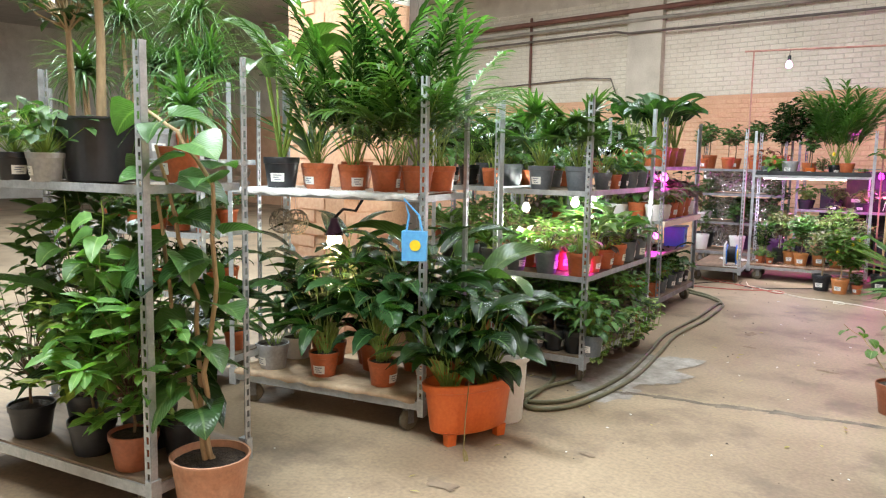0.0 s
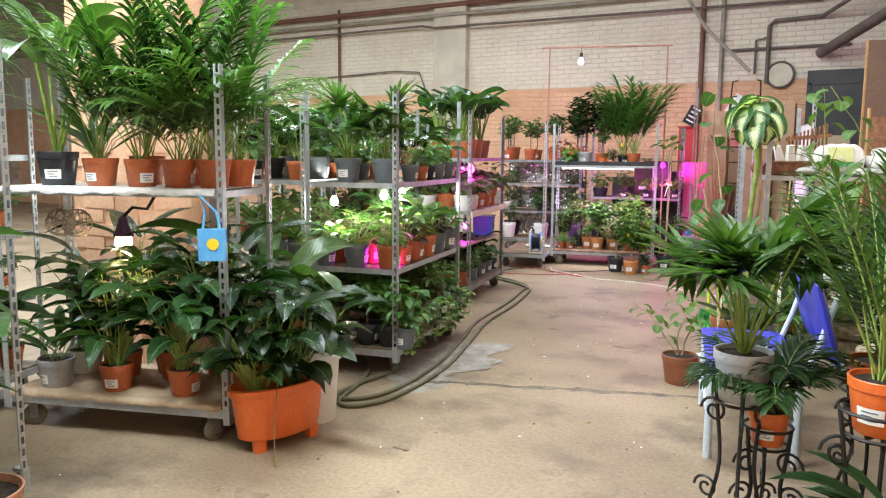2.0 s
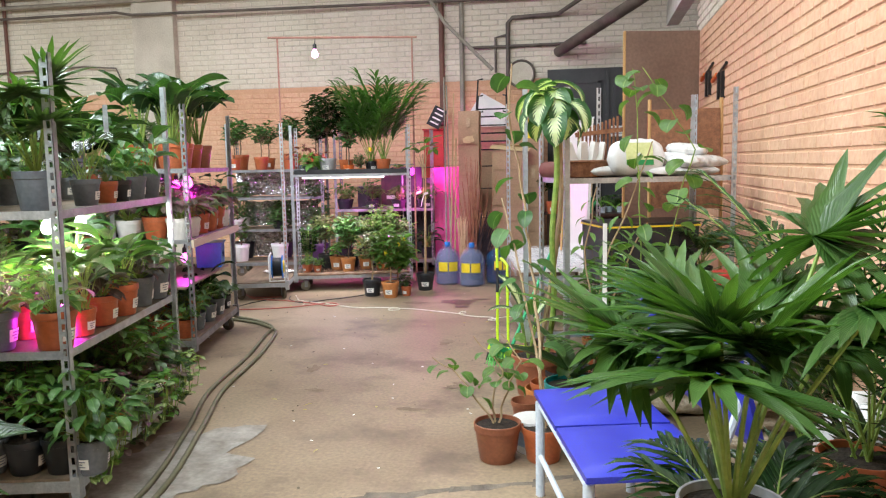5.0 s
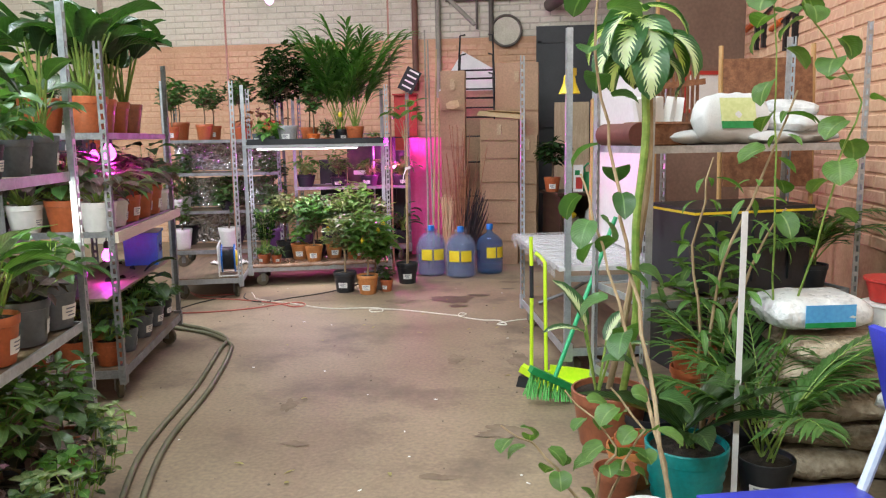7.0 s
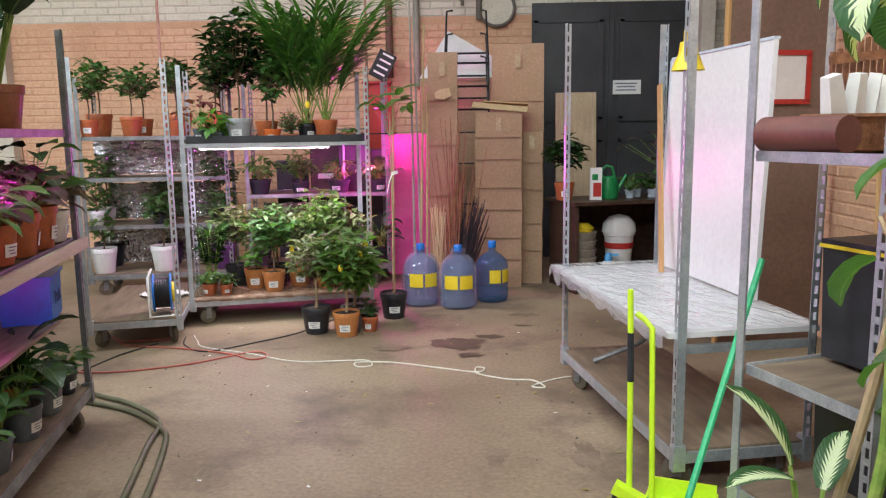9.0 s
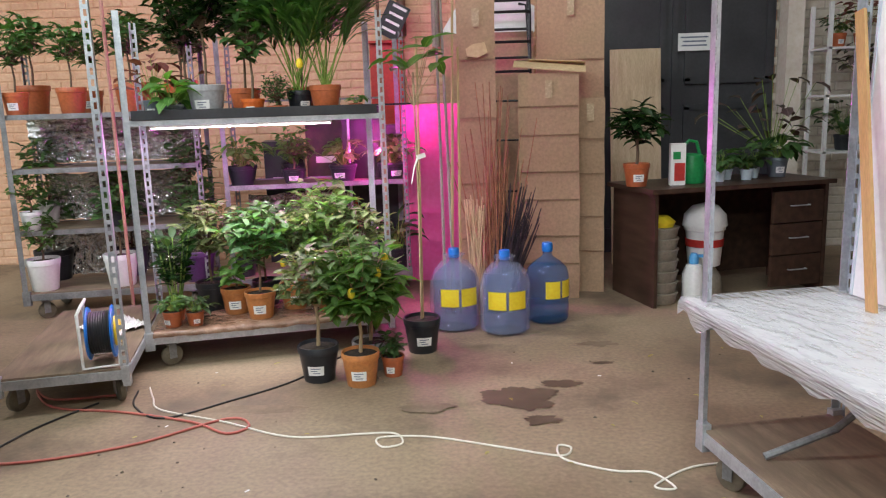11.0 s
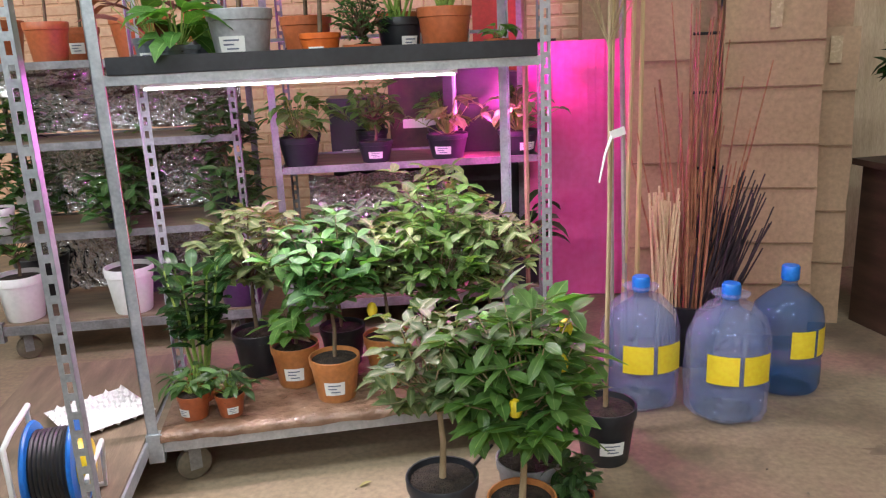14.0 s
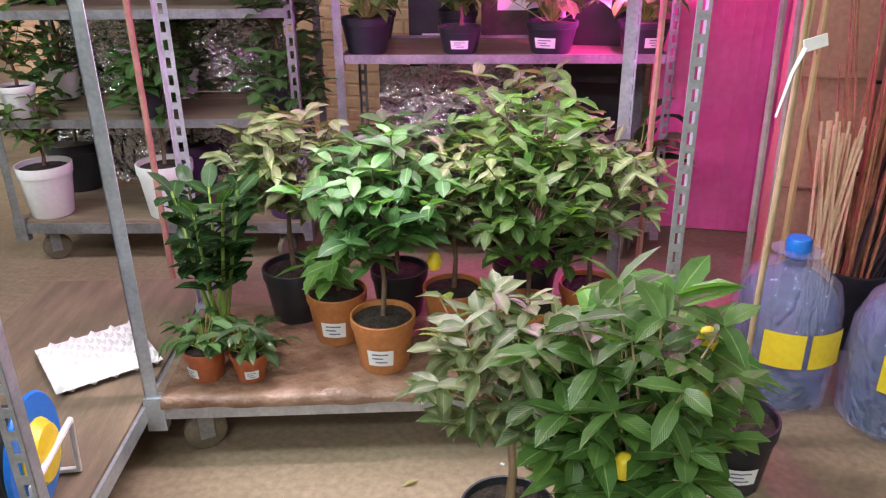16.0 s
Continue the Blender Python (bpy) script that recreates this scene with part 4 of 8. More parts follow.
DECK = 0.199
tA = Trolley(-3.48, 2.12, 19.5, 1.3, shelves=(1.285,))
tA2 = Trolley(-4.90, 1.62, 19.5, 1.3, shelves=(0.62, 1.0, 1.45))
tN = Trolley(-3.51, 0.66, 17.0, 1.35, shelves=(1.36,))
tB = Trolley(-2.20, 3.97, 102.6, 1.38, 0.66, shelves=(0.72, 1.285))
tB2 = Trolley(-3.0, 4.0, 102.6, 1.35, shelves=(0.7, 1.285))
tB3 = Trolley(-4.3, 4.9, 102.6, 1.35, shelves=(0.7, 1.25), dark=True)
tC = Trolley(-2.98, 6.36, 103, 1.36, shelves=(0.93, 1.44), dark=True)
tC2 = Trolley(-3.75, 6.0, 103, 1.35, shelves=(0.8, 1.35))
tC3 = Trolley(-4.6, 6.6, 103, 1.35, shelves=(0.8, 1.3), dark=True)
tD = Trolley(-4.5, 8.2, 103, 1.35, shelves=(0.8, 1.3))
tE = Trolley(-3.36, 9.05, 105, 1.3, 0.6, posts=(1, 0, 0, 1))
tE2 = Trolley(-4.80, 10.62, 12, 1.25, shelves=(0.62, 1.04, 1.40), dark=True)
tF = Trolley(-3.50, 9.57, 15.4, 1.37, shelves=())
tK = Trolley(-3.45, 10.95, 10, 1.3, shelves=(0.86,), dark=True)
tG = Trolley(-0.90, 8.30, -79.1, 1.42, heights=(1.035, 1.035, 1.035, 1.035))
tH = Trolley(-0.31, 6.13, 20, 1.15, shelves=(0.62, 1.335))

# ---- plants on the trolleys, front row first ----
ROUND = lambda r, h, m, **k: (r, h, m, k) if k else (r, h, m)
T12, T14, T17, T19 = ROUND(0.062, 0.11, TERRACOTTA), ROUND(0.072, 0.13, TERRACOTTA), ROUND(0.088, 0.155, TERRACOTTA), ROUND(0.10, 0.18, TERRACOTTA)
K14, K17, K19 = ROUND(0.072, 0.13, BLACK_POT), ROUND(0.088, 0.155, BLACK_POT), ROUND(0.105, 0.19, BLACK_POT)
S14, S17 = ROUND(0.075, 0.14, DKGREY_POT), ROUND(0.09, 0.16, DKGREY_POT)
G17, G19 = ROUND(0.088, 0.155, GREY_POT), ROUND(0.11, 0.19, GREY_POT)

# first trolley, top shelf
Z = 1.287
plant(strelitzia, dict(height=1.0, leaves=6, blade=0.36, width=0.17), K19, tA.at(0.24, 0.2, Z), "tall paddle-leaved plant in a black pot", rot=40)
plant(areca, dict(height=0.95, fronds=11, spread=0.36, leaf_len=0.18), T19, tA.at(0.50, 0.2, Z), "feathery areca palm in a terracotta plastic pot", rot=10, scale=0.88)
plant(areca, dict(height=0.95, fronds=11, spread=0.36, leaf_len=0.17, mat=LEAF_DARK), T17, tA.at(0.74, 0.2, Z), "dark feathery palm in a terracotta plastic pot", rot=70)
plant(areca, dict(height=0.55, fronds=13, spread=1.0, leaf_len=0.17, width=0.022), T17, tA.at(0.97, 0.17, Z), "small parlour palm in a terracotta plastic pot", rot=120)
plant(areca, dict(height=0.75, fronds=13, spread=0.9, leaf_len=0.2, width=0.022), T17, tA.at(1.15, 0.2, Z), "parlour palm in a terracotta plastic pot", rot=200)
plant(areca, dict(height=1.0, fronds=9, spread=0.4, leaf_len=0.18), T17, tA.at(1.17, 0.45, Z), "tall palm in a terracotta plastic pot", rot=250)
plant(lily, dict(height=0.5, leaves=18, width=0.05, flop=0.3, petiole=0.25), T17, tA.at(0.33, 0.42, Z), "upright sword-leaved plant in a terracotta pot", rot=20)
plant(areca, dict(height=0.95, fronds=11, spread=0.36, leaf_len=0.18), T19, tA.at(0.62, 0.44, Z), "feathery areca palm in a terracotta plastic pot", rot=190, scale=0.95)
plant(areca, dict(height=0.95, fronds=11, spread=0.36, leaf_len=0.17, mat=LEAF_DARK), T17, tA.at(0.92, 0.44, Z), "dark feathery palm in a terracotta plastic pot", rot=170)
# lower deck
plant(lily, dict(height=0.42, leaves=12, width=0.05, flop=0.35, petiole=0.3), ROUND(0.095, 0.165, GREY_POT), tA.at(0.22, 0.13, DECK), "young green plant in a grey plastic pot", rot=0)
plant(lily, dict(height=0.66, leaves=26, width=0.09, flop=1.0, petiole=0.6, mat=LEAF_DARK), T17, tA.at(0.58, 0.14, DECK), "leafy peace lily in a terracotta plastic pot", rot=30)
plant(lily, dict(height=0.78, leaves=32, width=0.10, flop=1.0, petiole=0.6, mat=LEAF_DARK), T17, tA.at(0.98, 0.14, DECK), "dark leafy peace lily in a terracotta plastic pot", rot=100)
plant(lily, dict(height=0.74, leaves=30, width=0.09, flop=1.0, petiole=0.6, mat=LEAF_DARK), T17, tA.at(0.48, 0.38, DECK), "leafy peace lily in a terracotta plastic pot", rot=200)
plant(lily, dict(height=0.66, leaves=26, width=0.09, flop=1.0, petiole=0.6, mat=LEAF_DARK), T17, tA.at(0.78, 0.40, DECK), "leafy peace lily in a terracotta plastic pot", rot=260, scale=1.15)
plant(lily, dict(height=0.78, leaves=32, width=0.10, flop=1.0, petiole=0.6, mat=LEAF_DARK), T17, tA.at(1.15, 0.38, DECK), "dark leafy peace lily in a terracotta plastic pot", rot=10, scale=1.1)
plant(lily, dict(height=0.6, leaves=12, width=0.09, flop=1.0), ROUND(0.1, 0.15, WHITE_PLASTIC, tag=False), tA.at(0.2, 0.4, DECK), "leafy plant in a white plastic pot", rot=90)
for u, r in ((0.34, 40), (0.68, 130), (1.0, 300)):
    plant(lily, dict(height=0.95, leaves=30, width=0.1, flop=0.8, petiole=0.62, mat=LEAF_DARK), T17, tA.at(u, 0.5, DECK), "tall dark peace lily in a terracotta pot", rot=r)
# second trolley to its side
for u, v, z, k in ((0.95, 0.14, DECK, 0), (1.12, 0.18, DECK, 1), (0.7, 0.15, DECK, 0), (1.2, 0.4, DECK, 1), (0.85, 0.4, DECK, 0), (0.45, 0.2, DECK, 1)):
    plant(rosette, dict(leaves=34, ll=0.10, lw=0.05, mat=LEAF_BRIGHT if k else LEAF, height=0.14), T14 if k else K14, tA2.at(u, v, z), "low bright green pot plant", rot=u * 500)
for u, v, k in ((0.6, 0.15, 0), (0.8, 0.14, 1), (1.0, 0.15, 0), (1.18, 0.16, 1), (0.7, 0.38, 1), (0.95, 0.4, 0), (1.15, 0.4, 1), (0.35, 0.2, 0)):
    plant(rosette, dict(leaves=36, ll=0.09, lw=0.035, mat=LEAF_DARK, height=0.12), T14 if k else K14, tA2.at(u, v, 0.622), "dark green pot plant on the trolley shelf", rot=u * 700)
    plant(rosette, dict(leaves=30, ll=0.10, lw=0.045, mat=LEAF, height=0.1), T14 if k else T12, tA2.at(u, v, 1.002), "green pot plant on the trolley shelf", rot=u * 300)
plant(tuft, dict(trunk=0.5, heads=3, leaves=80, ll=0.42), K17, tA2.at(1.14, 0.25, 1.452), "dragon tree with thin drooping leaves", rot=0)
plant(tuft, dict(trunk=0.75, heads=2, leaves=90, ll=0.5), T19, tA2.at(0.95, 0.3, 1.452), "tall dragon tree with thin drooping leaves", rot=50)
plant(tuft, dict(trunk=0.45, heads=2, leaves=60, ll=0.4, lw=0.03), G19, tA2.at(0.8, 0.2, 1.452), "yucca with sword leaves in a grey pot", rot=50)
plant(tuft, dict(trunk=0.75, heads=2, leaves=90, ll=0.5), K17, tA2.at(0.45, 0.3, 1.452), "tall dragon tree with thin drooping leaves", rot=150, scale=1.1)
plant(tuft, dict(trunk=0.45, heads=2, leaves=60, ll=0.4, lw=0.03), G19, tA2.at(0.15, 0.2, 1.452), "yucca with sword leaves in a grey pot", rot=170)

# near trolley: big pots on the shelf, tall leafy plants on the deck
Z = 1.362
NB = Trolley.at
plant(bush, dict(trunk=0.7, rx=0.3, rz=0.22, tips=30, per=6, ll=0.10, lw=0.05, mat=LEAF_BRIGHT, tr=0.022, stem_mat=BARK), (0.19, 0.27, BLACK_POT, dict(tag=False, rim=False)), tN.at(0.82, 0.25, Z), "braided-trunk tree in a large black pot", rot=20)
plant(bush, dict(trunk=0.55, rx=0.25, rz=0.22, tips=30, per=6, ll=0.09, lw=0.045, mat=LEAF, tr=0.018, stem_mat=BARK), (0.15, 0.22, DKGREY_POT, dict(tag=False, rim=False)), tN.at(0.45, 0.38, Z), "small tree in a dark green-grey pot", rot=80)
plant(rosette, dict(leaves=60, ll=0.10, lw=0.045, mat=LEAF, height=0.16), (0.075, 0.12, GREY_POT, {}), tN.at(0.74, 0.04, Z), "trailing plant in a small grey pot", rot=0)
plant(rosette, dict(leaves=60, ll=0.10, lw=0.045, mat=LEAF, height=0.16), (0.075, 0.12, BLACK_POT, {}), tN.at(0.5, 0.06, Z), "trailing plant in a small black pot", rot=90)
plant(tuft, dict(trunk=0.2, heads=2, leaves=40, ll=0.35, lw=0.03), T17, tN.at(1.1, 0.42, Z), "sword-leaved plant in a terracotta pot", rot=0)
plant(bush, dict(trunk=0.1, rx=0.30, rz=0.36, tips=60, per=7, ll=0.10, lw=0.045, mat=LEAF_BRIGHT), (0.10, 0.15, BROWN_POT, dict(tag=False)), tN.at(1.14, 0.1, DECK), "dense dark climbing plant in a brown pot", rot=0)
plant(bush, dict(trunk=0.12, rx=0.26, rz=0.30, tips=46, per=7, ll=0.07, lw=0.035, mat=LEAF_LIME), (0.10, 0.15, BLACK_POT, dict(tag=False)), tN.at(0.86, 0.12, DECK), "jasmine with light green leaves and small flowers", rot=60)
plant(lily, dict(height=0.85, leaves=22, width=0.13, flop=0.9, kind="oval", mat=LEAF_DARK), (0.12, 0.18, BLACK_POT, dict(tag=False)), tN.at(1.0, 0.3, DECK), "broad-leaved dark plant in a black pot", rot=20)
plant(bush, dict(trunk=0.35, rx=0.28, rz=0.42, tips=40, per=6, ll=0.13, lw=0.065, mat=LEAF), (0.12, 0.18, BLACK_POT, dict(tag=False)), tN.at(0.6, 0.32, DECK), "tall broad-leaved plant in a black pot", rot=20)
plant(bush, dict(trunk=0.12, rx=0.26, rz=0.30, tips=46, per=7, ll=0.07, lw=0.035, mat=LEAF_BRIGHT), (0.10, 0.15, BLACK_POT, dict(tag=False)), tN.at(0.45, 0.12, DECK), "jasmine with light green leaves", rot=160)


def vine(name, label, pot, place, paths, leaves, mat, ll, stem_r=0.009, stem_mat=None, kind="heart", ratio=0.8):
    """A climbing plant in a pot: bare stems along given paths (relative to the pot) and large leaves on them."""
    random.seed(len(label) * 7 + len(paths))
    ob = thing(name, label, "potted plant", place)
    z = pot_parts(ob, *pot[:3], **(pot[3] if len(pot) > 3 else {}))
    s = Shape()
    for path in paths:
        st = Shape()
        pts = [Vector((0.02 * rnd(-1, 1), 0.02 * rnd(-1, 1), z - 0.01))] + [Vector(p) for p in path]
        fine = []
        for i in range(len(pts) - 1):
            for k in range(4):
                fine.append(tuple(pts[i].lerp(pts[i + 1], k / 4) + Vector((rnd(-1, 1), rnd(-1, 1), 0)) * 0.009))
        fine.append(tuple(pts[-1]))
        st.tube(fine, stem_r, 6, stem_r * 0.5)
        part("stem", st, stem_mat or BARK, ob, smooth=60)
        for i in range(leaves):
            t = (0.35 + 0.65 * (i + 0.5) / leaves) * (len(fine) - 1)
            q = Vector(fine[int(t)])
            az = i * 2.4 + rnd(-0.5, 0.5)
            s.leaf(q + Vector((math.cos(az), math.sin(az), 0.2)) * 0.04, az, rnd(-0.4, 0.5), ll * rnd(0.7, 1.2), ll * ratio * rnd(0.8, 1.15), rnd(0.6, 1.4), 0.14, 6, kind, roll=rnd(-0.5, 0.5), wave=0.02)
    part("foliage", s, mat, ob, smooth=60)
    return ob


vine("climbing_fig", "climbing plant with bare pale stems in a terracotta pot", (0.155, 0.27, surface("faded_terracotta", (0.42, 0.20, 0.12), (0.52, 0.3, 0.2), 0.7), dict(tag=False, rim=False)), (-2.15, 1.27, 0.02),
     [[(-0.03, 0.0, 0.6), (-0.02, 0.05, 0.95), (0.05, 0.0, 1.35), (-0.02, -0.1, 1.55), (-0.2, -0.15, 1.65)], [(-0.07, 0, 0.5), (-0.1, 0.0, 0.9), (-0.15, -0.05, 1.2), (-0.2, -0.1, 1.5)], [(-0.06, -0.02, 0.45), (-0.16, -0.06, 0.8), (-0.2, -0.1, 1.3)]], 13, LEAF, 0.19, 0.013)
vine("climbing_plant", "dense climbing plant with broad green leaves in a black pot", (0.1, 0.16, BLACK_POT, dict(tag=False)), tN.at(1.22, 0.3, DECK), [[(-0.02, -0.25, 0.5), (-0.08, -0.3, 0.8), (-0.05, -0.3, 1.1)], [(-0.15, -0.25, 0.5), (-0.25, -0.3, 0.75), (-0.2, -0.3, 1.05)], [(-0.3, -0.2, 0.5), (-0.4, -0.3, 0.8), (-0.45, -0.3, 1.1)], [(-0.1, -0.3, 0.4), (-0.3, -0.35, 0.6)], [(-0.4, -0.3, 0.4), (-0.55, -0.35, 0.7)]], 16, LEAF_BRIGHT, 0.13, 0.006, STEM, ratio=0.7)

# second column: bright bulbs, mixed pots
random.seed(21)
MIX = [
    (rosette, dict(leaves=34, ll=0.10, lw=0.05, height=0.12), "low green pot plant"),
    (rosette, dict(leaves=40, ll=0.08, lw=0.04, mat=LEAF_BRIGHT, height=0.12), "bright green pot plant"),
    (rosette, dict(leaves=36, ll=0.09, lw=0.035, mat=LEAF_DARK, height=0.12), "dark green pot plant"),
    (rosette, dict(leaves=40, ll=0.08, lw=0.045, mat=LEAF_PURPLE, height=0.10, flowers=LEAF_PINK), "purple-leaved pot plant with pink flowers"),
    (lily, dict(height=0.38, leaves=18, width=0.07, flop=0.9), "leafy green pot plant"),
    (bush, dict(trunk=0.1, rx=0.13, rz=0.12, tips=24, per=6, ll=0.055, lw=0.026, mat=LEAF_BRIGHT), "small bushy pot plant"),
    (bush, dict(trunk=0.22, rx=0.15, rz=0.15, tips=26, per=6, ll=0.07, lw=0.035), "young standard tree in a pot"),
    (lily, dict(height=0.5, leaves=16, width=0.1, flop=0.9, kind="oval", mat=LEAF_DARK), "broad-leaved dark pot plant"),
    (areca, dict(height=0.5, fronds=11, spread=1.0, leaf_len=0.17, width=0.022), "small feathery palm in a pot"),
    (lily, dict(height=0.34, leaves=22, width=0.04, flop=0.6, petiole=0.2, mat=LEAF_BRIGHT), "grassy bright green pot plant"),
]
POTS = [T12, T14, K14, S14, T14, K14]


def fill(tr, z, kinds, n_u, n_v, jitter=0.02, pots=POTS, scale=1.0, u0=0.1, u1=None, group="plants on the trolleys"):
    u1 = u1 or tr.L - 0.1
    for i in range(n_u):
        for j in range(n_v):
            k = random.choice(kinds)
            f, a, lab = MIX[k]
            pt = random.choice(pots)
            r = random.randrange(360)
            rotz = random.choice((0, 20, -20)) + tr.ang
            u, v = u0 + (u1 - u0) * (i / max(1, n_u - 1)) + random.uniform(-jitter, jitter), 0.1 + (tr.D - 0.2) * (j / max(1, n_v - 1))
            sc = scale * random.uniform(0.9, 1.15)
            state = random.getstate()
            word = {"terracotta_plastic": "terracotta", "black_plastic": "black", "slate_grey_plastic": "slate grey", "grey_plastic": "grey", "brown_plastic": "brown", "white_plastic": "white", "dark_violet_plastic": "dark violet"}[pt[2].name]
            ob = plant(f, a, pt, tr.at(u, v, z), lab + " in a " + word + " pot", rot=rotz, scale=sc, group=group)
            random.setstate(state)


fill(tB, DECK, (3, 5, 3, 1, 0), 8, 4, pots=[S14, T12, S14, K14], scale=1.15)
fill(tB, 0.722, (1, 0, 9, 4, 3), 6, 3, pots=[T12, S14, T14], scale=1.1)
fill(tB, 1.287, (7, 4, 2, 0), 5, 2, pots=[S14, K14, T14], scale=0.85, u0=0.5)
plant(fan_palm, dict(height=0.34, fans=10, size=0.22), S17, tB.at(0.14, 0.14, 1.287), "fan-leaved palm in a slate grey pot", rot=100)
plant(fan_palm, dict(height=0.34, fans=10, size=0.22), S17, tB.at(0.16, 0.42, 1.287), "fan-leaved palm in a slate grey pot", rot=10)
fill(tB2, DECK, (0, 4, 9, 1), 5, 3)
fill(tB2, 0.702, (1, 5, 9, 0), 5, 3)
fill(tB2, 1.287, (4, 8, 7, 0), 5, 2, scale=1.1)
fill(tB3, 0.702, (1, 5, 9, 4), 4, 2)
fill(tB3, 1.252, (4, 8, 7), 5, 2, scale=1.1)
fill(tC, DECK, (7, 4, 0, 3), 5, 3, pots=[S17, T17, K17], scale=0.8)
fill(tC, 0.932, (3, 3, 0, 3), 6, 3, pots=[T12, ROUND(0.062, 0.1, WHITE_PLASTIC)], scale=1.55)
for u, v, r in ((0.14, 0.14, 0), (0.42, 0.18, 60), (0.75, 0.2, 130), (1.05, 0.2, 220), (0.3, 0.42, 90), (0.9, 0.42, 30)):
    plant(strelitzia, dict(height=0.55, leaves=9, blade=0.30, width=0.16, mat=LEAF_DARK), ROUND(0.115, 0.19, TERRACOTTA, tag=False) if u < 0.8 else ROUND(0.11, 0.19, BROWN_POT, tag=False), tC.at(u, v, 1.442), "large paddle-leaved plant in a terracotta pot", rot=r, group="paddle-leaved plants")
fill(tC2, DECK, (7, 4), 4, 2)
fill(tC2, 0.802, (3, 0, 4), 5, 2)
fill(tC2, 1.352, (7, 4, 8), 4, 2, scale=1.2)
fill(tC3, 0.802, (3, 0, 4), 4, 2)
fill(tC3, 1.302, (6, 4, 8), 4, 2, scale=1.2)
fill(tD, 0.802, (3, 0, 4), 4, 2)
fill(tD, 1.302, (6, 6, 5), 4, 2, scale=1.1)
fill(tE2, 1.402, (6, 6, 6), 4, 2, pots=[T17, ROUND(0.1, 0.18, TERRACOTTA, tag=False)], scale=1.05)
fill(tE2, 0.622, (5, 0, 6), 3, 2, pots=[ROUND(0.072, 0.13, BLACK_POT, tag=False), ROUND(0.07, 0.13, WHITE_PLASTIC, tag=False)])
fill(tE2, DECK, (6, 6, 5), 3, 2, pots=[ROUND(0.12, 0.2, BLACK_POT, tag=False), ROUND(0.11, 0.2, PURPLE_POT, tag=False), ROUND(0.1, 0.2, WHITE_PLASTIC, tag=False)], scale=1.0)
fill(tK, 0.862, (1, 5, 1), 4, 2, pots=[ROUND(0.08, 0.11, BLACK_POT, tag=False), ROUND(0.085, 0.1, BLACK_POT)], scale=1.1)
fill(tK, DECK, (3, 4, 0), 3, 2, pots=[ROUND(0.09, 0.14, BLACK_POT, tag=False)])
random.seed(63)
for k in range(9):
    uu = 0.1 + 0.15 * k
    s, st = Shape(), Shape()
    for j in range(5):
        pts = []
        a0, reach = rnd(-0.12, 0.12), rnd(0.05, 0.15)
        for i in range(6):
            t = i / 5
            pts.append((uu + a0 * t + rnd(-0.012, 0.012), 0.02 - reach * math.sin(t * 2.2), DECK + 0.16 + 0.07 * math.sin(t * 3.14) - 0.18 * t * t))
        st.tube(pts, 0.0022, 4)
        for i in range(1, 6):
            for q in range(3):
                s.leaf(pts[i], rnd(0, 6.28), rnd(-0.2, 0.7), rnd(0.03, 0.055), rnd(0.024, 0.04), rnd(0.2, 0.8), 0.12, 3, "oval", roll=rnd(-0.5, 0.5))
    tv = thing("trailing_plant", "trailing plant with small leaves spilling over the trolley edge", "potted plant", (tB.x, tB.y, 0), tB.ang, "plants on the trolleys")
    part("foliage", s, (LEAF_VARIEG, LEAF_BRIGHT, LEAF_PURPLE, LEAF)[k % 4], tv, smooth=60)
    part("stem", st, STEM, tv)
for u, v, r in ((-0.12, 0.3, 0), (-0.1, 0.55, 100)):
    plant(rosette, dict(leaves=44, ll=0.09, lw=0.05, height=0.2), S14, tB.at(u + 0.2, -0.03 + v * 0.02, DECK), "ivy-like plant spilling over the trolley edge", rot=r)

# dark boxes and foil at the back of the grow corner
for u, w, h, m in ((0.38, 0.3, 0.56, BLACK_POT), (0.74, 0.36, 0.66, DARK_WOOD), (1.12, 0.34, 0.61, BLACK_POT)):
    sb = thing("storage_box", "dark storage box standing behind the trolley", "box", tK.at(u, 0.78, 0), tK.ang, "storage boxes")
    part("body", Shape().box(0, 0, h, w, 0.34, h * 2), m, sb)
    part("lid", Shape().box(0, 0, h * 2 + 0.012, w + 0.02, 0.36, 0.024), m, sb)
    part("band", Shape().box(0, -0.173, h * 1.5, w * 0.6, 0.004, 0.05), PAPER, sb)
# foil and film on the shelves
for tr, z, u0, u1 in ((tE2, 1.05, 0.05, 1.2), (tE2, 0.63, 0.1, 1.1), (tA2, 1.28, 0.1, 1.25), (tE2, 1.22, 0.0, 1.2), (tE2, 0.21, 0.0, 1.2), (tK, 0.4, 0.1, 0.9)):
    s = Shape()
    n, m = 26, 8
    vs, fs = [], []
    for i in range(n + 1):
        for j in range(m + 1):
            vs.append((u0 + (u1 - u0) * i / n, 0.50 + 0.05 * noise.noise((i * 0.7, j * 0.9, z)), z + 0.005 + (0.15 if z > 1.1 else 0.34) * j / m + 0.012 * noise.noise((i * 0.9, j, z + 4))))
    for i in range(n):
        for j in range(m):
            a = i * (m + 1) + j
            fs.append((a, a + m + 1, a + m + 2, a + 1))
    s.add(vs, fs)
    if tr is tA2:
        ob = alone("film_sheet", s, WRAP, "crumpled clear plastic film hung on the trolley", "plastic film", smooth=60)
    else:
        ob = alone("foil_sheet", s, FOIL, "crumpled silver foil reflector behind the plants", "foil", smooth=60)
    ob.matrix_basis = pose(tr.x, tr.y, 0, 0, 0, tr.ang)


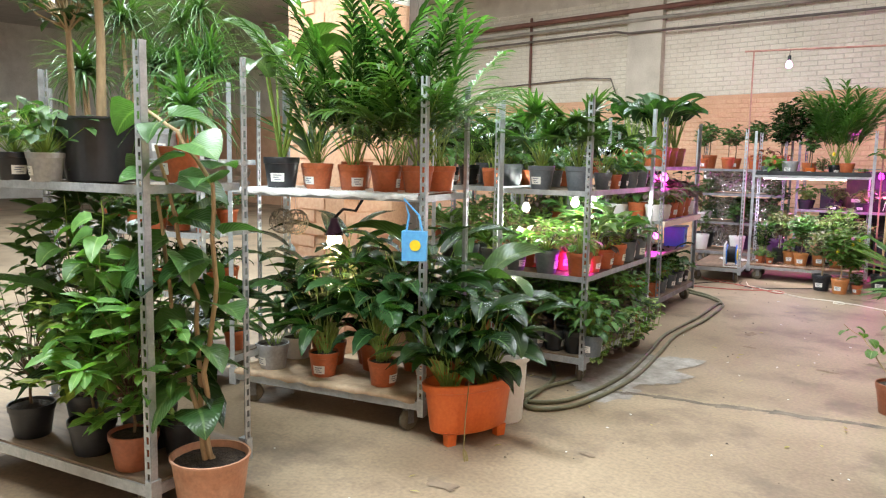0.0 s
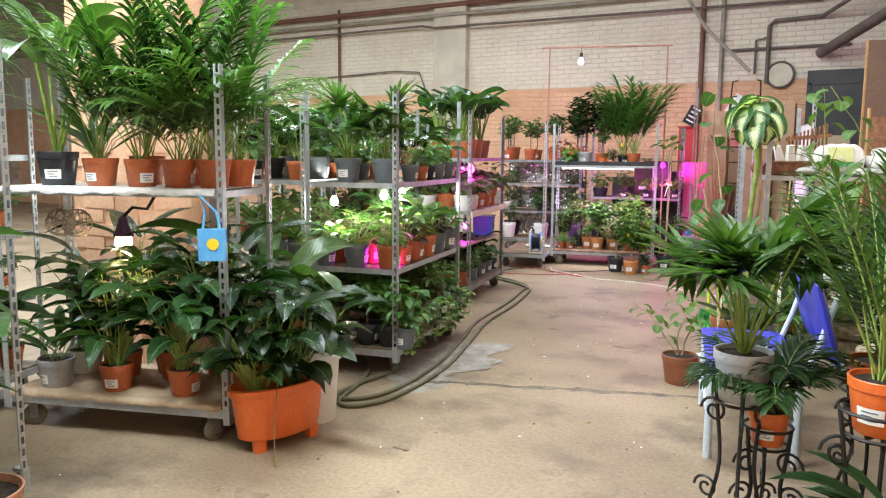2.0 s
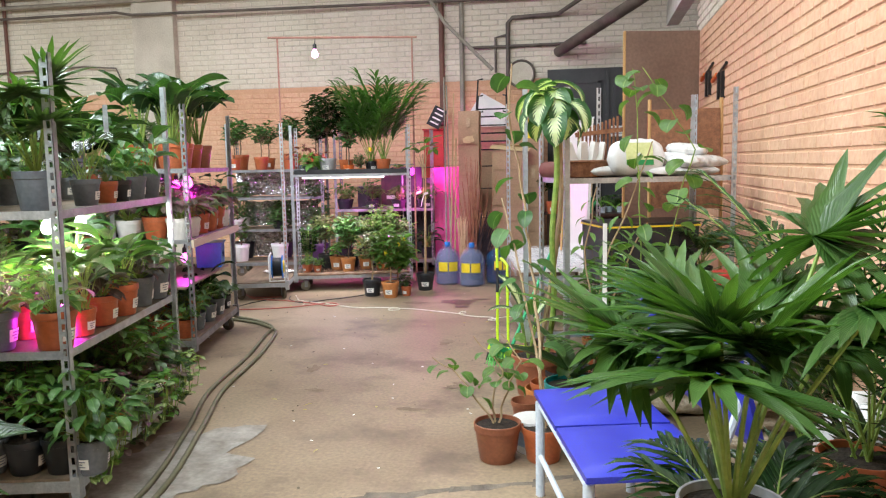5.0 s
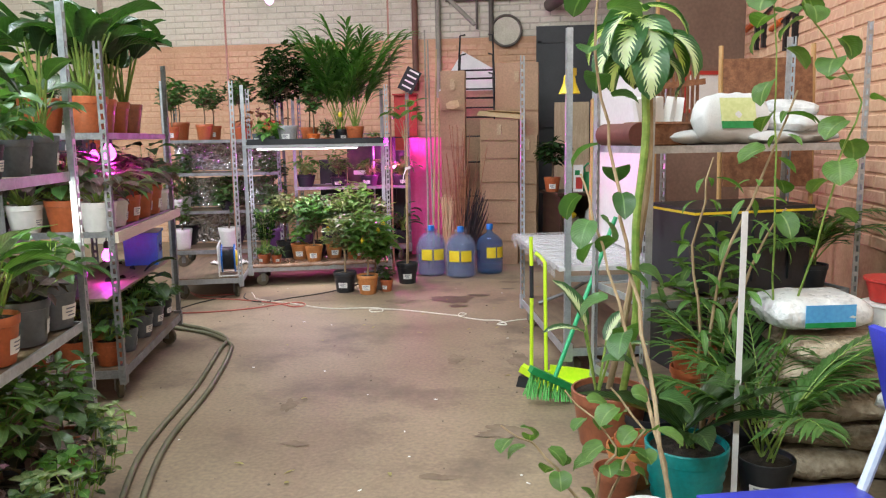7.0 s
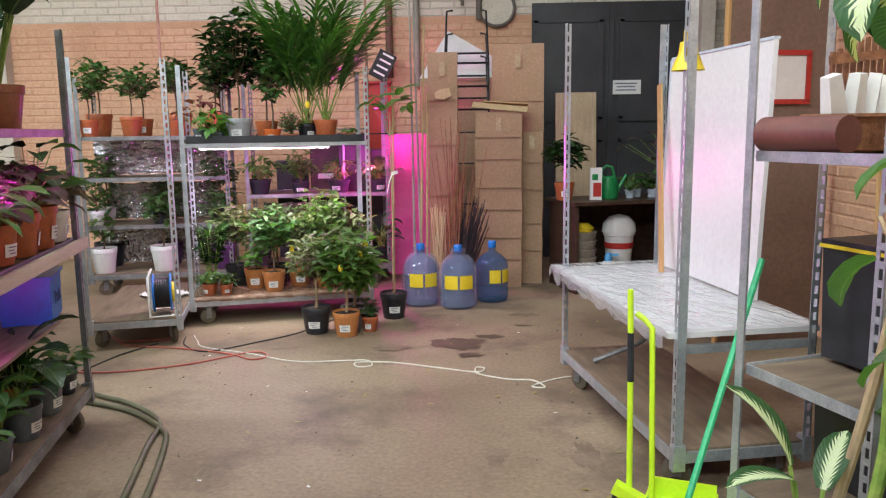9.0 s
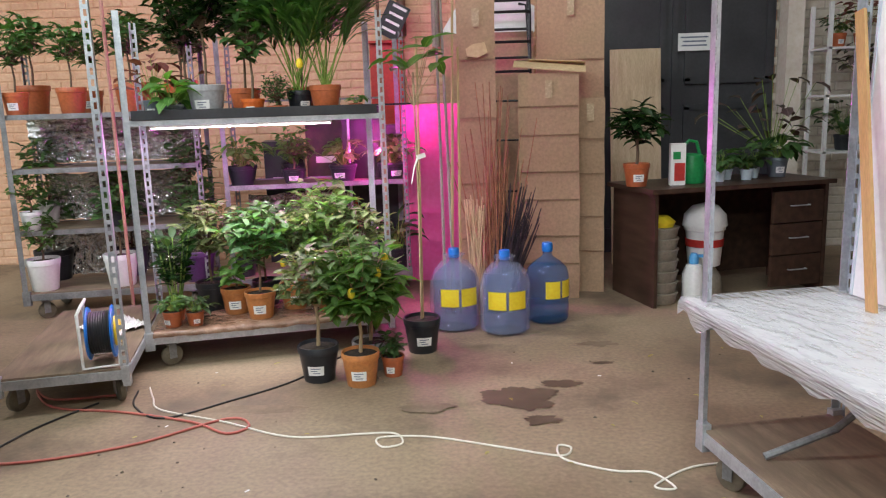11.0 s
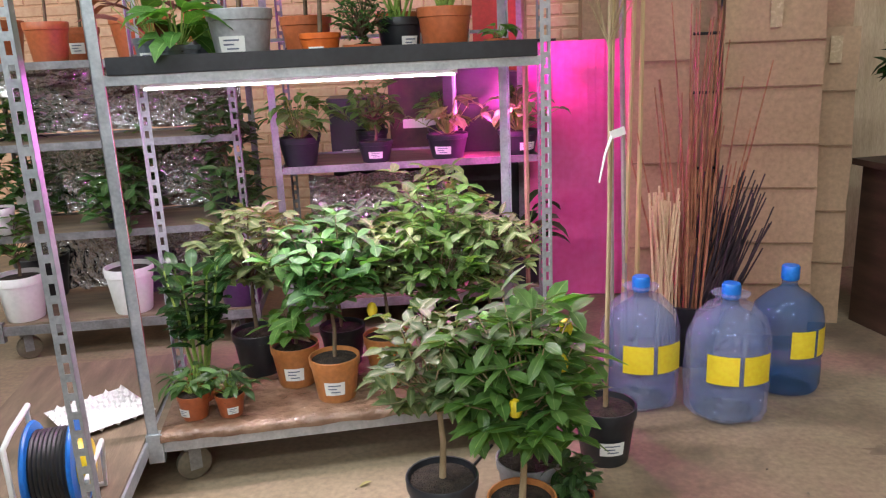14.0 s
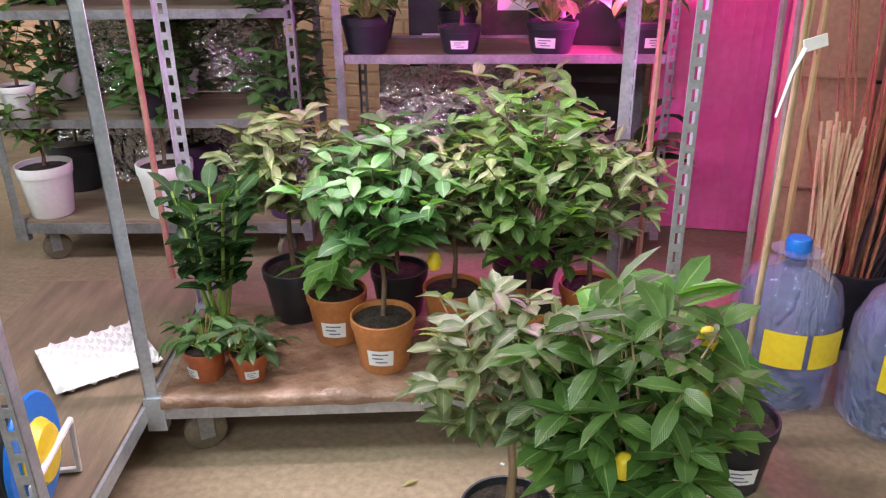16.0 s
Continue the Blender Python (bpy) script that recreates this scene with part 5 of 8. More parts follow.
def drape(tr, z, u0, u1, v0, v1, hang, mat, name, label, seed, height=0.012):
    """Thin wrinkled film lying on a shelf and hanging over its front edge."""
    s = Shape()
    n, m = 40, 12
    vs, fs = [], []
    for i in range(n + 1):
        for j in range(m + 1):
            u = u0 + (u1 - u0) * i / n
            k = j / m
            if k < 0.25:
                v, zz = v0 - 0.012 - 0.006 * noise.noise((i * 0.5, k, seed)), z + 0.006 - hang * (1 - k / 0.25) * (0.7 + 0.5 * noise.noise((i * 0.35, 0, seed)))
            else:
                v, zz = v0 + (v1 - v0) * (k - 0.25) / 0.75, z + 0.005 + height * (0.5 + noise.noise((i * 0.45, j * 0.8, seed)) ** 2)
            vs.append((u, v, zz))
    for i in range(n):
        for j in range(m):
            a = i * (m + 1) + j
            fs.append((a, a + m + 1, a + m + 2, a + 1))
    s.add(vs, fs)
    ob = alone(name, s, mat, label, "plastic film", smooth=60)
    ob.matrix_basis = pose(tr.x, tr.y, 0, 0, 0, tr.ang)
    return ob


drape(tA, 1.287, 0.04, 1.26, 0.0, 0.5, 0.035, WRAP_WHITE, "film_sheet", "crumpled pale plastic film wrapped round the shelf", 2)
drape(tA, 0.2, 0.04, 1.26, 0.0, 0.5, 0.03, surface("brown_paper", (0.36, 0.25, 0.16), (0.5, 0.38, 0.26), 0.7, scale=6, fine=30, bump=0.6, dist=0.01), "paper_sheet", "crumpled brown paper lining the trolley deck", 5)
drape(tF, 0.2, 0.04, 1.33, 0.0, 0.5, 0.035, surface("glossy_brown_film", (0.16, 0.085, 0.055), (0.30, 0.19, 0.13), 0.22, scale=9, fine=26, bump=0.9, dist=0.015), "film_sheet", "glossy wrinkled brown film lining the trolley deck", 8)
drape(tG, 0.66, -0.08, 1.4, -0.04, 0.58, 0.09, WRAP, "film_sheet", "clear plastic film wrapped over the white table", 9, 0.006)

# white tabletop on the aisle trolley, with a white panel and a wooden rule
tb = thing("tabletop", "white laminate tabletop resting on the trolley", "table", (tG.x, tG.y, 0), tG.ang)
part("top", Shape().box(0.68, 0.28, 0.645, 1.44, 0.62, 0.022), WHITE_BOARD, tb)
for u in (0.35, 1.0):
    part("batten", Shape().box(u, 0.28, 0.618, 0.05, 0.55, 0.03), GALV_DARK, tb)
for u in (0.03, 1.39):
    part("cross_bar", Shape().box(u, 0.28, 0.588, 0.03, 0.55, 0.03), GALV, tb)
part("low_rail", Shape().tube([(0.3, 0.08, 0.21), (0.34, 0.3, 0.3), (0.3, 0.5, 0.4), (0.3, 0.52, 0.6)], 0.013, 8), GALV_DARK, tb)
pn = thing("whiteboard", "large white board leaning upright on the table", "whiteboard", tG.at(0.5, 0.47, 0.672), tG.ang)
part("sheet", Shape().box(0.05, 0.09, 0.55, 0.95, 0.02, 1.1, 0, (-2, 0)), WHITE_BOARD, pn)
part("edge_trim", Shape().box(0.05, 0.11, 1.107, 0.95, 0.03, 0.012), PALE_METAL, pn)
part("edge_trim", Shape().box(-0.43, 0.09, 0.55, 0.012, 0.03, 1.1, 0, (-2, 0)), PALE_METAL, pn)
rl = alone("wooden_rule", Shape().box(0, 0, 0.5, 0.045, 0.012, 1.02), WOOD, "long wooden rule leaning against the white panel", "ruler", (0, 0, 0))
rl.matrix_basis = Matrix.Translation(tG.at(0.27, 0.455, 0.672)) @ pose(0, 0, 0, -4, -14, tG.ang)
cl = thing("clip_lamp", "yellow clip-on lamp fixed on the trolley post", "lamp", tG.at(1.36, 0.03, 1.62), -30)
part("shade", Shape().lathe([(0.03, 0.1), (0.035, 0.06), (0.06, 0.0), (0.057, 0.0), (0.03, 0.06)], 18), YELLOW, cl)
part("clip", Shape().box(0, 0.02, 0.12, 0.03, 0.07, 0.04), YELLOW, cl)

# ---- lamps among the plants ----
def bulb(place, colour, glow_strength, watts, drop, label, r=0.035, lamp_drop=0.07, hood=None):
    ob = thing("grow_bulb", label, "light bulb", place)
    s = Shape().lathe([(0.004, -r), (r * 0.6, -r * 0.82), (r * 0.95, -r * 0.3), (r, 0.05 * r), (r * 0.8, r * 0.65), (r * 0.45, r * 1.2), (r * 0.4, r * 1.5)], 16)
    part("bulb", s, glow("glow_%d_%d_%d" % (colour[0] * 100, colour[1] * 100, glow_strength), colour, glow_strength), ob, smooth=60)
    part("socket", Shape().lathe([(r * 0.45, r * 1.4), (r * 0.55, r * 1.5), (r * 0.5, r * 2.6), (r * 0.15, r * 2.9)], 12), BLACK_POT, ob)
    part("cord", Shape().tube([(0, 0, r * 2.8), (0.01, 0.005, r * 2.8 + drop * 0.5), (0, 0, drop + 0.01)], 0.004, 5), CABLE_BLACK, ob)
    point_lamp("bulb_light", (place[0], place[1], place[2] - r - lamp_drop), watts, MAGENTA if colour == PINK else colour)
    return ob


PINK = (1.0, 0.14, 0.80)
bulb((-3.20, 6.75, 1.33), PINK, 5, 40, 0.095, "glowing pink grow bulb hanging under the shelf", 0.04)
bulb((-3.38, 6.9, 1.31), PINK, 5, 26, 0.115, "glowing pink grow bulb hanging under the shelf", 0.03)
bulb((-3.2, 6.65, 0.76), PINK, 6, 3, 0.155, "glowing pink grow bulb hanging under the shelf", 0.03)
bulb((-2.40, 4.22, 0.84), PINK, 6, 5, 0.42, "glowing pink grow bulb on a long cord", 0.024)
bulb((-2.75, 4.6, 1.17), (1, 0.96, 0.85), 20, 24, 0.095, "bright white grow bulb under the shelf", 0.032)
bulb((-2.78, 4.05, 1.15), (1, 0.96, 0.85), 20, 20, 0.115, "bright white grow bulb under the shelf", 0.028)
bulb((-2.83, 4.956, 1.17), (0.95, 1, 0.95), 20, 26, 0.095, "bright white grow bulb under the shelf", 0.03)
bulb((-3.46, 10.418, 2.80), (1, 0.45, 0.85), 4, 3, 0.192, "pink grow bulb hanging from the wooden bar", 0.045)
bulb((-2.72, 10.42, 1.33), MAGENTA, 6, 11, 0.105, "glowing magenta grow bulb behind the plants", 0.03)
bulb((-3.15, 10.36, 1.33), MAGENTA, 6, 10, 0.105, "glowing magenta grow bulb behind the plants", 0.03)
alone("lamp_batten", Shape().box(-2.9, 10.4, 1.441, 1.3, 0.06, 0.012, 12), GALV_DARK, "steel batten that carries the grow bulbs", "batten")
hl = thing("hanging_bar", "thin faded red frame with a cross bar over the trolley", "frame", (0, 0, 0))
part("bar", Shape().tube([(-4.05, 10.38, 3.02), (-2.2, 10.5, 2.96)], 0.014, 6), POLE_RED, hl)
part("upright", Shape().tube([(-3.93, 10.39, 0.0), (-3.93, 10.39, 3.02)], 0.011, 6), POLE_RED, hl)
part("upright", Shape().tube([(-2.26, 10.5, 0.0), (-2.26, 10.5, 2.96)], 0.011, 6), POLE_RED, hl)
# warm clip lamp under the first trolley's shelf
wl = thing("clip_lamp", "violet clip-on lamp with a warm bulb under the shelf", "lamp", tA.at(0.60, 0.22, 1.03), 30)
part("shade", Shape().lathe([(0.022, 0.1), (0.03, 0.055), (0.055, 0.0), (0.052, 0.002), (0.028, 0.056)], 18), PURPLE_POT, wl)
part("bulb", Shape().lathe([(0.004, -0.085), (0.03, -0.072), (0.045, -0.04), (0.04, -0.005), (0.02, 0.04)], 14), glow("warm_bulb", (1, 0.78, 0.45), 18), wl)
part("arm", Shape().tube([(0, 0, 0.1), (0.03, 0.06, 0.15), (0.1, 0.08, 0.14), (0.16, 0.1, 0.243)], 0.009, 6), BLACK_POT, wl)
pw = tA.at(0.60, 0.22, 0.90)
point_lamp("warm_light", pw, 8, (1, 0.72, 0.4))
# wicker balls hanging below the shelf
random.seed(9)
for u in (0.27, 0.37):
    s = Shape()
    for k in range(16):
        a, b, c = rnd(0, 6.3), rnd(0, 3.1), rnd(-0.4, 0.4)
        e = Euler((a, b, c)).to_matrix()
        s.tube([tuple(e @ Vector((0.075 * math.cos(i * 0.524), 0.075 * math.sin(i * 0.524), 0))) for i in range(12)], 0.0022, 4, closed=True)
    wb = thing("wicker_ball", "grey twig ball hanging below the shelf", "decoration", tA.at(u, 0.16, 1.10))
    tagged(part("weave", s, surface("grey_twigs", (0.16, 0.14, 0.12), (0.28, 0.25, 0.21), 0.8), wb), kind="stuff")
    part("string", Shape().tube([(0, 0, 0.07), (0, 0, 0.176)], 0.0015, 4), CABLE_WHITE, wb)
# small blue bag hung on the post
bg = thing("gift_bag", "small blue bag with a yellow flower print hanging on the post", "bag", (-2.21, 2.44, 0.98), 40)
part("body", Shape().box(0, 0, 0.065, 0.125, 0.05, 0.15, taper=1.04), LIGHT_BLUE, bg)
s = Shape()
s.add([(0.005, -0.028, 0.065)] + [(0.005 + 0.028 * math.cos(a * 0.3927), -0.0285, 0.07 + 0.028 * math.sin(a * 0.3927)) for a in range(16)], [(0, a + 1, (a + 1) % 16 + 1) for a in range(16)])
part("print", s, YELLOW, bg)
part("handle", Shape().tube([(-0.04, -0.02, 0.14), (-0.03, 0, 0.22), (-0.06, 0.02, 0.30), (0.02, 0, 0.22), (0.04, -0.02, 0.14)], 0.006, 6), LIGHT_BLUE, bg)
# orange half-round tub with peace lilies, in front of a white one
tub = thing("planter_tub", "half-round bright orange plastic planter tub with feet", "planter", (-2.10, 2.75, 0), 78)
s = Shape()
pro = [(0.0, 0.062), (0.19, 0.06), (0.205, 0.07), (0.232, 0.285), (0.247, 0.29), (0.25, 0.325), (0.235, 0.33), (0.222, 0.29), (0.195, 0.08), (0.0, 0.075)]
s.lathe(pro, 32, sx=1.14, sy=0.6)
part("body", s, ORANGE_PLASTIC, tub)
for dx, dy in ((-0.16, -0.06), (0.16, -0.06), (0.0, 0.1)):
    part("foot", Shape().box(dx, dy, 0.032, 0.05, 0.04, 0.064, taper=1.2), ORANGE_PLASTIC, tub)
wt = alone("planter_tub", Shape().lathe([(0.15, 0.0), (0.17, 0.01), (0.21, 0.34), (0.24, 0.35), (0.24, 0.375), (0.2, 0.375), (0.18, 0.3)], 20, sx=0.55, sy=0.22, wob=0.05), WHITE_PLASTIC, "white plastic planter tub with a scalloped rim", "planter", (-2.1, 3.08, 0), 70)
LP = ROUND(0.1, 0.19, TERRACOTTA)
for dx, dy, r, sc in ((-0.02, -0.13, 10, 1.0), (0.02, 0.1, 140, 1.05)):
    plant(lily, dict(height=0.66, leaves=46, width=0.105, flop=1.1, mat=LEAF_DARK, petiole=0.62), LP, (-2.10 + dx, 2.75 + dy, 0.076), "dark broad-leaved peace lily in a terracotta pot", rot=r, scale=sc, group="peace lilies in the tub")
plant(strelitzia, dict(height=0.6, leaves=5, blade=0.34, width=0.11), LP, tA.at(1.23, 0.66, 0.0), "broad upright-leaved plant in a terracotta pot", rot=60, scale=1.5)
s = Shape()
s.tube([(0, 0, 0.45), (0.04, -0.09, 0.40), (0.07, -0.15, 0.2), (0.09, -0.18, 0.03)], 0.003, 5)
s.leaf((0.09, -0.18, 0.05), -0.4, -0.9, 0.08, 0.028, 0.3, 0.2, 4, "oval")
alone("wilted_leaf", s, LEAF_DRY, "yellowed leaf on a long stalk hanging over the tub", "leaf", (-1.99, 2.68, 0), 0)

# ---- fruit-tree trolley ----
tray = thing("plant_tray", "long shallow black plastic plant tray on the trolley rails", "tray", (tF.x, tF.y, 0), tF.ang)
s = Shape()
s.box(0.685, 0.28, 1.352, 1.28, 0.56, 0.008)
for cx, cy, sx, sy in ((0.685, 0.0, 1.28, 0.012), (0.685, 0.56, 1.28, 0.012), (0.05, 0.28, 0.012, 0.55), (1.32, 0.28, 0.012, 0.55)):
    s.box(cx, cy, 1.375, sx, sy, 0.05)
part("body", s, BLACK_POT, tray)
s = Shape()
for cy in (0.008, 0.552):
    s.box(0.685, cy, 1.335, 1.34, 0.012, 0.03)
part("rail", s, GALV, tray)
led = thing("led_strip", "glowing white LED strip under the plant tray", "lamp", (tF.x, tF.y, 0), tF.ang)
part("housing", Shape().box(0.60, 0.035, 1.3135, 0.95, 0.02, 0.013), WHITE_PLASTIC, led)
part("diffuser", Shape().box(0.60, 0.03, 1.3045, 0.93, 0.014, 0.005), glow("led_white", (1, 0.93, 0.95), 22), led)
c = tF.at(0.6, 0.04, 1.29)
strip = area_lamp("led_light", c, 0.95, 0.03, 30, (1, 0.85, 0.95))
strip.matrix_world = Matrix.Translation(c) @ pose(0, 0, 0, 0, 0, tF.ang)
TOPZ = 1.357
CITRUS = dict(trunk=0.22, rx=0.2, rz=0.17, tips=42, per=8, ll=0.07, lw=0.034, mat=LEAF)
CITRUS2 = dict(trunk=0.20, rx=0.19, rz=0.16, tips=44, per=9, ll=0.064, lw=0.028, mat=LEAF_VARIEG)
CITRUS3 = dict(trunk=0.18, rx=0.2, rz=0.2, tips=48, per=9, ll=0.062, lw=0.03, mat=LEAF_BRIGHT)
OR17 = ROUND(0.088, 0.155, surface("light_terracotta_plastic", (0.46, 0.17, 0.05), (0.56, 0.23, 0.08), 0.4, scale=6, fine=60, island=0.1))
TALL = dict(trunk=0.32, rx=0.17, rz=0.28, tips=46, per=7, ll=0.09, lw=0.04, mat=LEAF_DARK)
plant(rosette, dict(leaves=26, ll=0.13, lw=0.06, mat=LEAF_BRIGHT, height=0.1), ROUND(0.06, 0.07, S14[2]), tF.at(0.24, 0.1, TOPZ), "low bright green plant in a slate grey pot", rot=0)
plant(rosette, dict(leaves=24, ll=0.12, lw=0.05, mat=LEAF_RED, height=0.2), ROUND(0.06, 0.1, S14[2]), tF.at(0.13, 0.28, TOPZ), "red-leaved plant in a slate grey pot", rot=0)
plant(bush, TALL, ROUND(0.1, 0.17, GREY_POT), tF.at(0.42, 0.14, TOPZ), "dark leafy tree in a grey pot", rot=0)
plant(bush, dict(trunk=0.25, rx=0.13, rz=0.2, tips=30, per=6, ll=0.08, lw=0.04), ROUND(0.065, 0.09, ORANGE_PLASTIC), tF.at(0.66, 0.13, TOPZ), "small citrus tree in an orange pot", rot=0)
plant(bush, dict(trunk=0.03, rx=0.09, rz=0.09, tips=60, per=9, ll=0.025, lw=0.009, mat=LEAF), ROUND(0.06, 0.05, TERRACOTTA), tF.at(0.79, 0.12, TOPZ), "round fine-leaved shrub in a low pot", rot=0)
plant(areca, dict(height=0.98, fronds=16, spread=0.3), K14, tF.at(0.92, 0.2, TOPZ), "feathery palm in a black pot", rot=40)
plant(areca, dict(height=0.98, fronds=16, spread=0.3), T17, tF.at(1.06, 0.14, TOPZ), "feathery palm in a terracotta pot", rot=100)
plant(bush, TALL, T17, tF.at(0.95, 0.42, TOPZ), "dark leafy tree in a terracotta pot", rot=90)
plant(bush, TALL, T17, tF.at(0.62, 0.42, TOPZ), "dark leafy tree in a terracotta pot", rot=30)
plant(bush, TALL, K14, tF.at(0.3, 0.44, TOPZ), "dark leafy tree in a black pot", rot=200)
plant(rosette, dict(leaves=14, ll=0.06, lw=0.03, mat=LEAF_BRIGHT, height=0.04), ROUND(0.04, 0.05, TERRACOTTA), tF.at(1.22, 0.1, TOPZ), "tiny seedling in a small pot", rot=0)
# lower deck
plant(zz_plant, dict(height=0.4, stalks=7), ROUND(0.05, 0.09, TERRACOTTA), tF.at(0.15, 0.24, DECK + 0.012), "glossy dark-leaved plant in a small pot", rot=0, scale=1.0)
plant(rosette, dict(leaves=38, ll=0.07, lw=0.026, height=0.07), ROUND(0.055, 0.09, TERRACOTTA), tF.at(0.14, 0.1, DECK + 0.012), "small leafy plant in a terracotta pot", rot=-20)
plant(rosette, dict(leaves=38, ll=0.07, lw=0.026, height=0.07), ROUND(0.05, 0.08, TERRACOTTA), tF.at(0.26, 0.09, DECK + 0.012), "small leafy plant in a terracotta pot", rot=30)
plant(bush, dict(trunk=0.05, rx=0.08, rz=0.07, tips=8, per=4, ll=0.1, lw=0.045, mat=LEAF_BRIGHT), OR17, tF.at(0.48, 0.3, DECK + 0.012), "young citrus in a light terracotta pot", rot=10)
plant(bush, CITRUS, OR17, tF.at(0.62, 0.14, DECK + 0.012), "citrus standard tree in a light terracotta pot", rot=10)
plant(bush, CITRUS2, OR17, tF.at(0.82, 0.30, DECK + 0.012), "variegated citrus tree in a light terracotta pot", rot=20)
plant(bush, CITRUS2, K17, tF.at(0.34, 0.44, DECK + 0.012), "variegated citrus tree in a black pot", rot=120, scale=1.1)
plant(bush, CITRUS3, OR17, tF.at(1.02, 0.18, DECK + 0.012), "bright green citrus tree in a light terracotta pot", rot=60)
plant(bush, CITRUS, K17, tF.at(0.66, 0.44, DECK + 0.012), "citrus standard tree in a black pot", rot=200)
plant(bush, CITRUS3, K17, tF.at(1.05, 0.44, DECK + 0.012), "bright green citrus tree in a black pot", rot=230, scale=1.15)
plant(bush, CITRUS2, OR17, tF.at(1.22, 0.3, DECK + 0.012), "variegated citrus tree in a light terracotta pot", rot=220)
# in front of it on the floor
plant(bush, dict(trunk=0.24, rx=0.17, rz=0.19, tips=44, per=9, ll=0.065, lw=0.03, mat=LEAF_VARIEG, tr=0.011, stem_mat=BARK), ROUND(0.105, 0.19, BLACK_POT), (-2.52, 9.40, 0), "variegated tree in a black pot on the floor", rot=0)
plant(bush, dict(trunk=0.22, rx=0.21, rz=0.22, tips=56, per=9, ll=0.085, lw=0.038, mat=LEAF_BRIGHT, tr=0.011, stem_mat=BARK), ROUND(0.096, 0.175, OR17[2]), (-2.29, 9.32, 0), "bushy fruit tree in a light terracotta pot", rot=0)
plant(bush, dict(trunk=0.2, rx=0.17, rz=0.17, tips=36, per=8, ll=0.13, lw=0.06, mat=LEAF_BRIGHT, tr=0.011, stem_mat=BARK), ROUND(0.1, 0.16, GREY_POT), (-2.27, 9.56, 0), "lemon tree with large leaves in a grey pot", rot=0)
plant(bush, dict(trunk=0.02, rx=0.06, rz=0.06, tips=14, per=6, ll=0.05, lw=0.025), ROUND(0.06, 0.11, TERRACOTTA), (-2.14, 9.44, 0), "small shrub in a terracotta pot", rot=-10)
alone("cane", Shape().tube([(-2.005, 9.86, 0.15), (-1.99, 9.9, 1.75)], 0.007, 6), BAMBOO, "bamboo cane that holds the sapling", "cane")
plant(bush, dict(trunk=1.38, rx=0.2, rz=0.1, tips=8, per=3, ll=0.13, lw=0.06, mat=LEAF_BRIGHT, tr=0.008, stem_mat=BARK), ROUND(0.105, 0.2, BLACK_POT), (-2.01, 9.84, 0), "tall thin sapling tied to a cane in a black pot", rot=10)
random.seed(31)
for px, py, pz in ((-2.3, 9.2, 0.5), (-2.18, 9.3, 0.58), (-2.6, 9.75, 1.62), (-2.8, 9.9, 0.52), (-2.16, 9.45, 0.62)):
    alone("lemon", Shape().lathe([(0.003, -0.026), (0.014, -0.02), (0.02, 0), (0.014, 0.02), (0.004, 0.027)], 12), YELLOW, "small yellow lemon hanging on the tree", "fruit", (px, py, pz))

# ---- small trolley with the cable reel ----
cr = thing("cable_reel", "blue cable reel with black cable and white stand", "cable reel", tE.at(0.14, 0.13, DECK), 20)
for dx in (-0.055, 0.055):
    s = Shape().lathe([(0.02, -0.006), (0.125, -0.006), (0.13, 0), (0.125, 0.006), (0.02, 0.006)], 28)
    s.v = [(z + dx, x, y + 0.15) for x, y, z in s.v]
    part("flange", s, BLUE_PLASTIC, cr)
s = Shape()
for k in range(9):
    for rr in (0.075, 0.098):
        s.tube([(-0.044 + k * 0.011, rr * math.cos(i * 0.2618), 0.15 + rr * math.sin(i * 0.2618)) for i in range(24)], 0.006, 5, closed=True)
tagged(part("cable", s, CABLE_BLACK, cr), kind="stuff")
s = Shape().lathe([(0.07, -0.01), (0.075, 0.0), (0.06, 0.02), (0.02, 0.025)], 20)
s.v = [(z + 0.065, x, y + 0.15) for x, y, z in s.v]
part("socket_plate", s, YELLOW, cr)
part("stand", Shape().tube([(-0.08, -0.12, 0.01), (-0.085, -0.11, 0.27), (-0.07, -0.08, 0.30), (-0.07, 0.08, 0.30), (-0.085, 0.11, 0.27), (-0.08, 0.12, 0.01), (0.08, 0.12, 0.01), (0.09, 0.11, 0.15), (0.09, -0.11, 0.15), (0.08, -0.12, 0.01)], 0.008, 8, closed=True), WHITE_PLASTIC, cr)
eg = Shape()
vs, fs = [], []
for i in range(21):
    for j in range(21):
        vs.append(((i - 10) * 0.014, (j - 10) * 0.014, 0.02 + 0.018 * math.sin(i * math.pi / 2.0) * math.sin(j * math.pi / 2.0)))
for i in range(20):
    for j in range(20):
        a = i * 21 + j
        fs.append((a, a + 21, a + 22, a + 1))
eg.add(vs, fs)
alone("egg_tray", eg, WHITE_PLASTIC, "white moulded egg tray lying on the deck", "egg tray", tE.at(0.75, 0.2, DECK), 50, smooth=0)

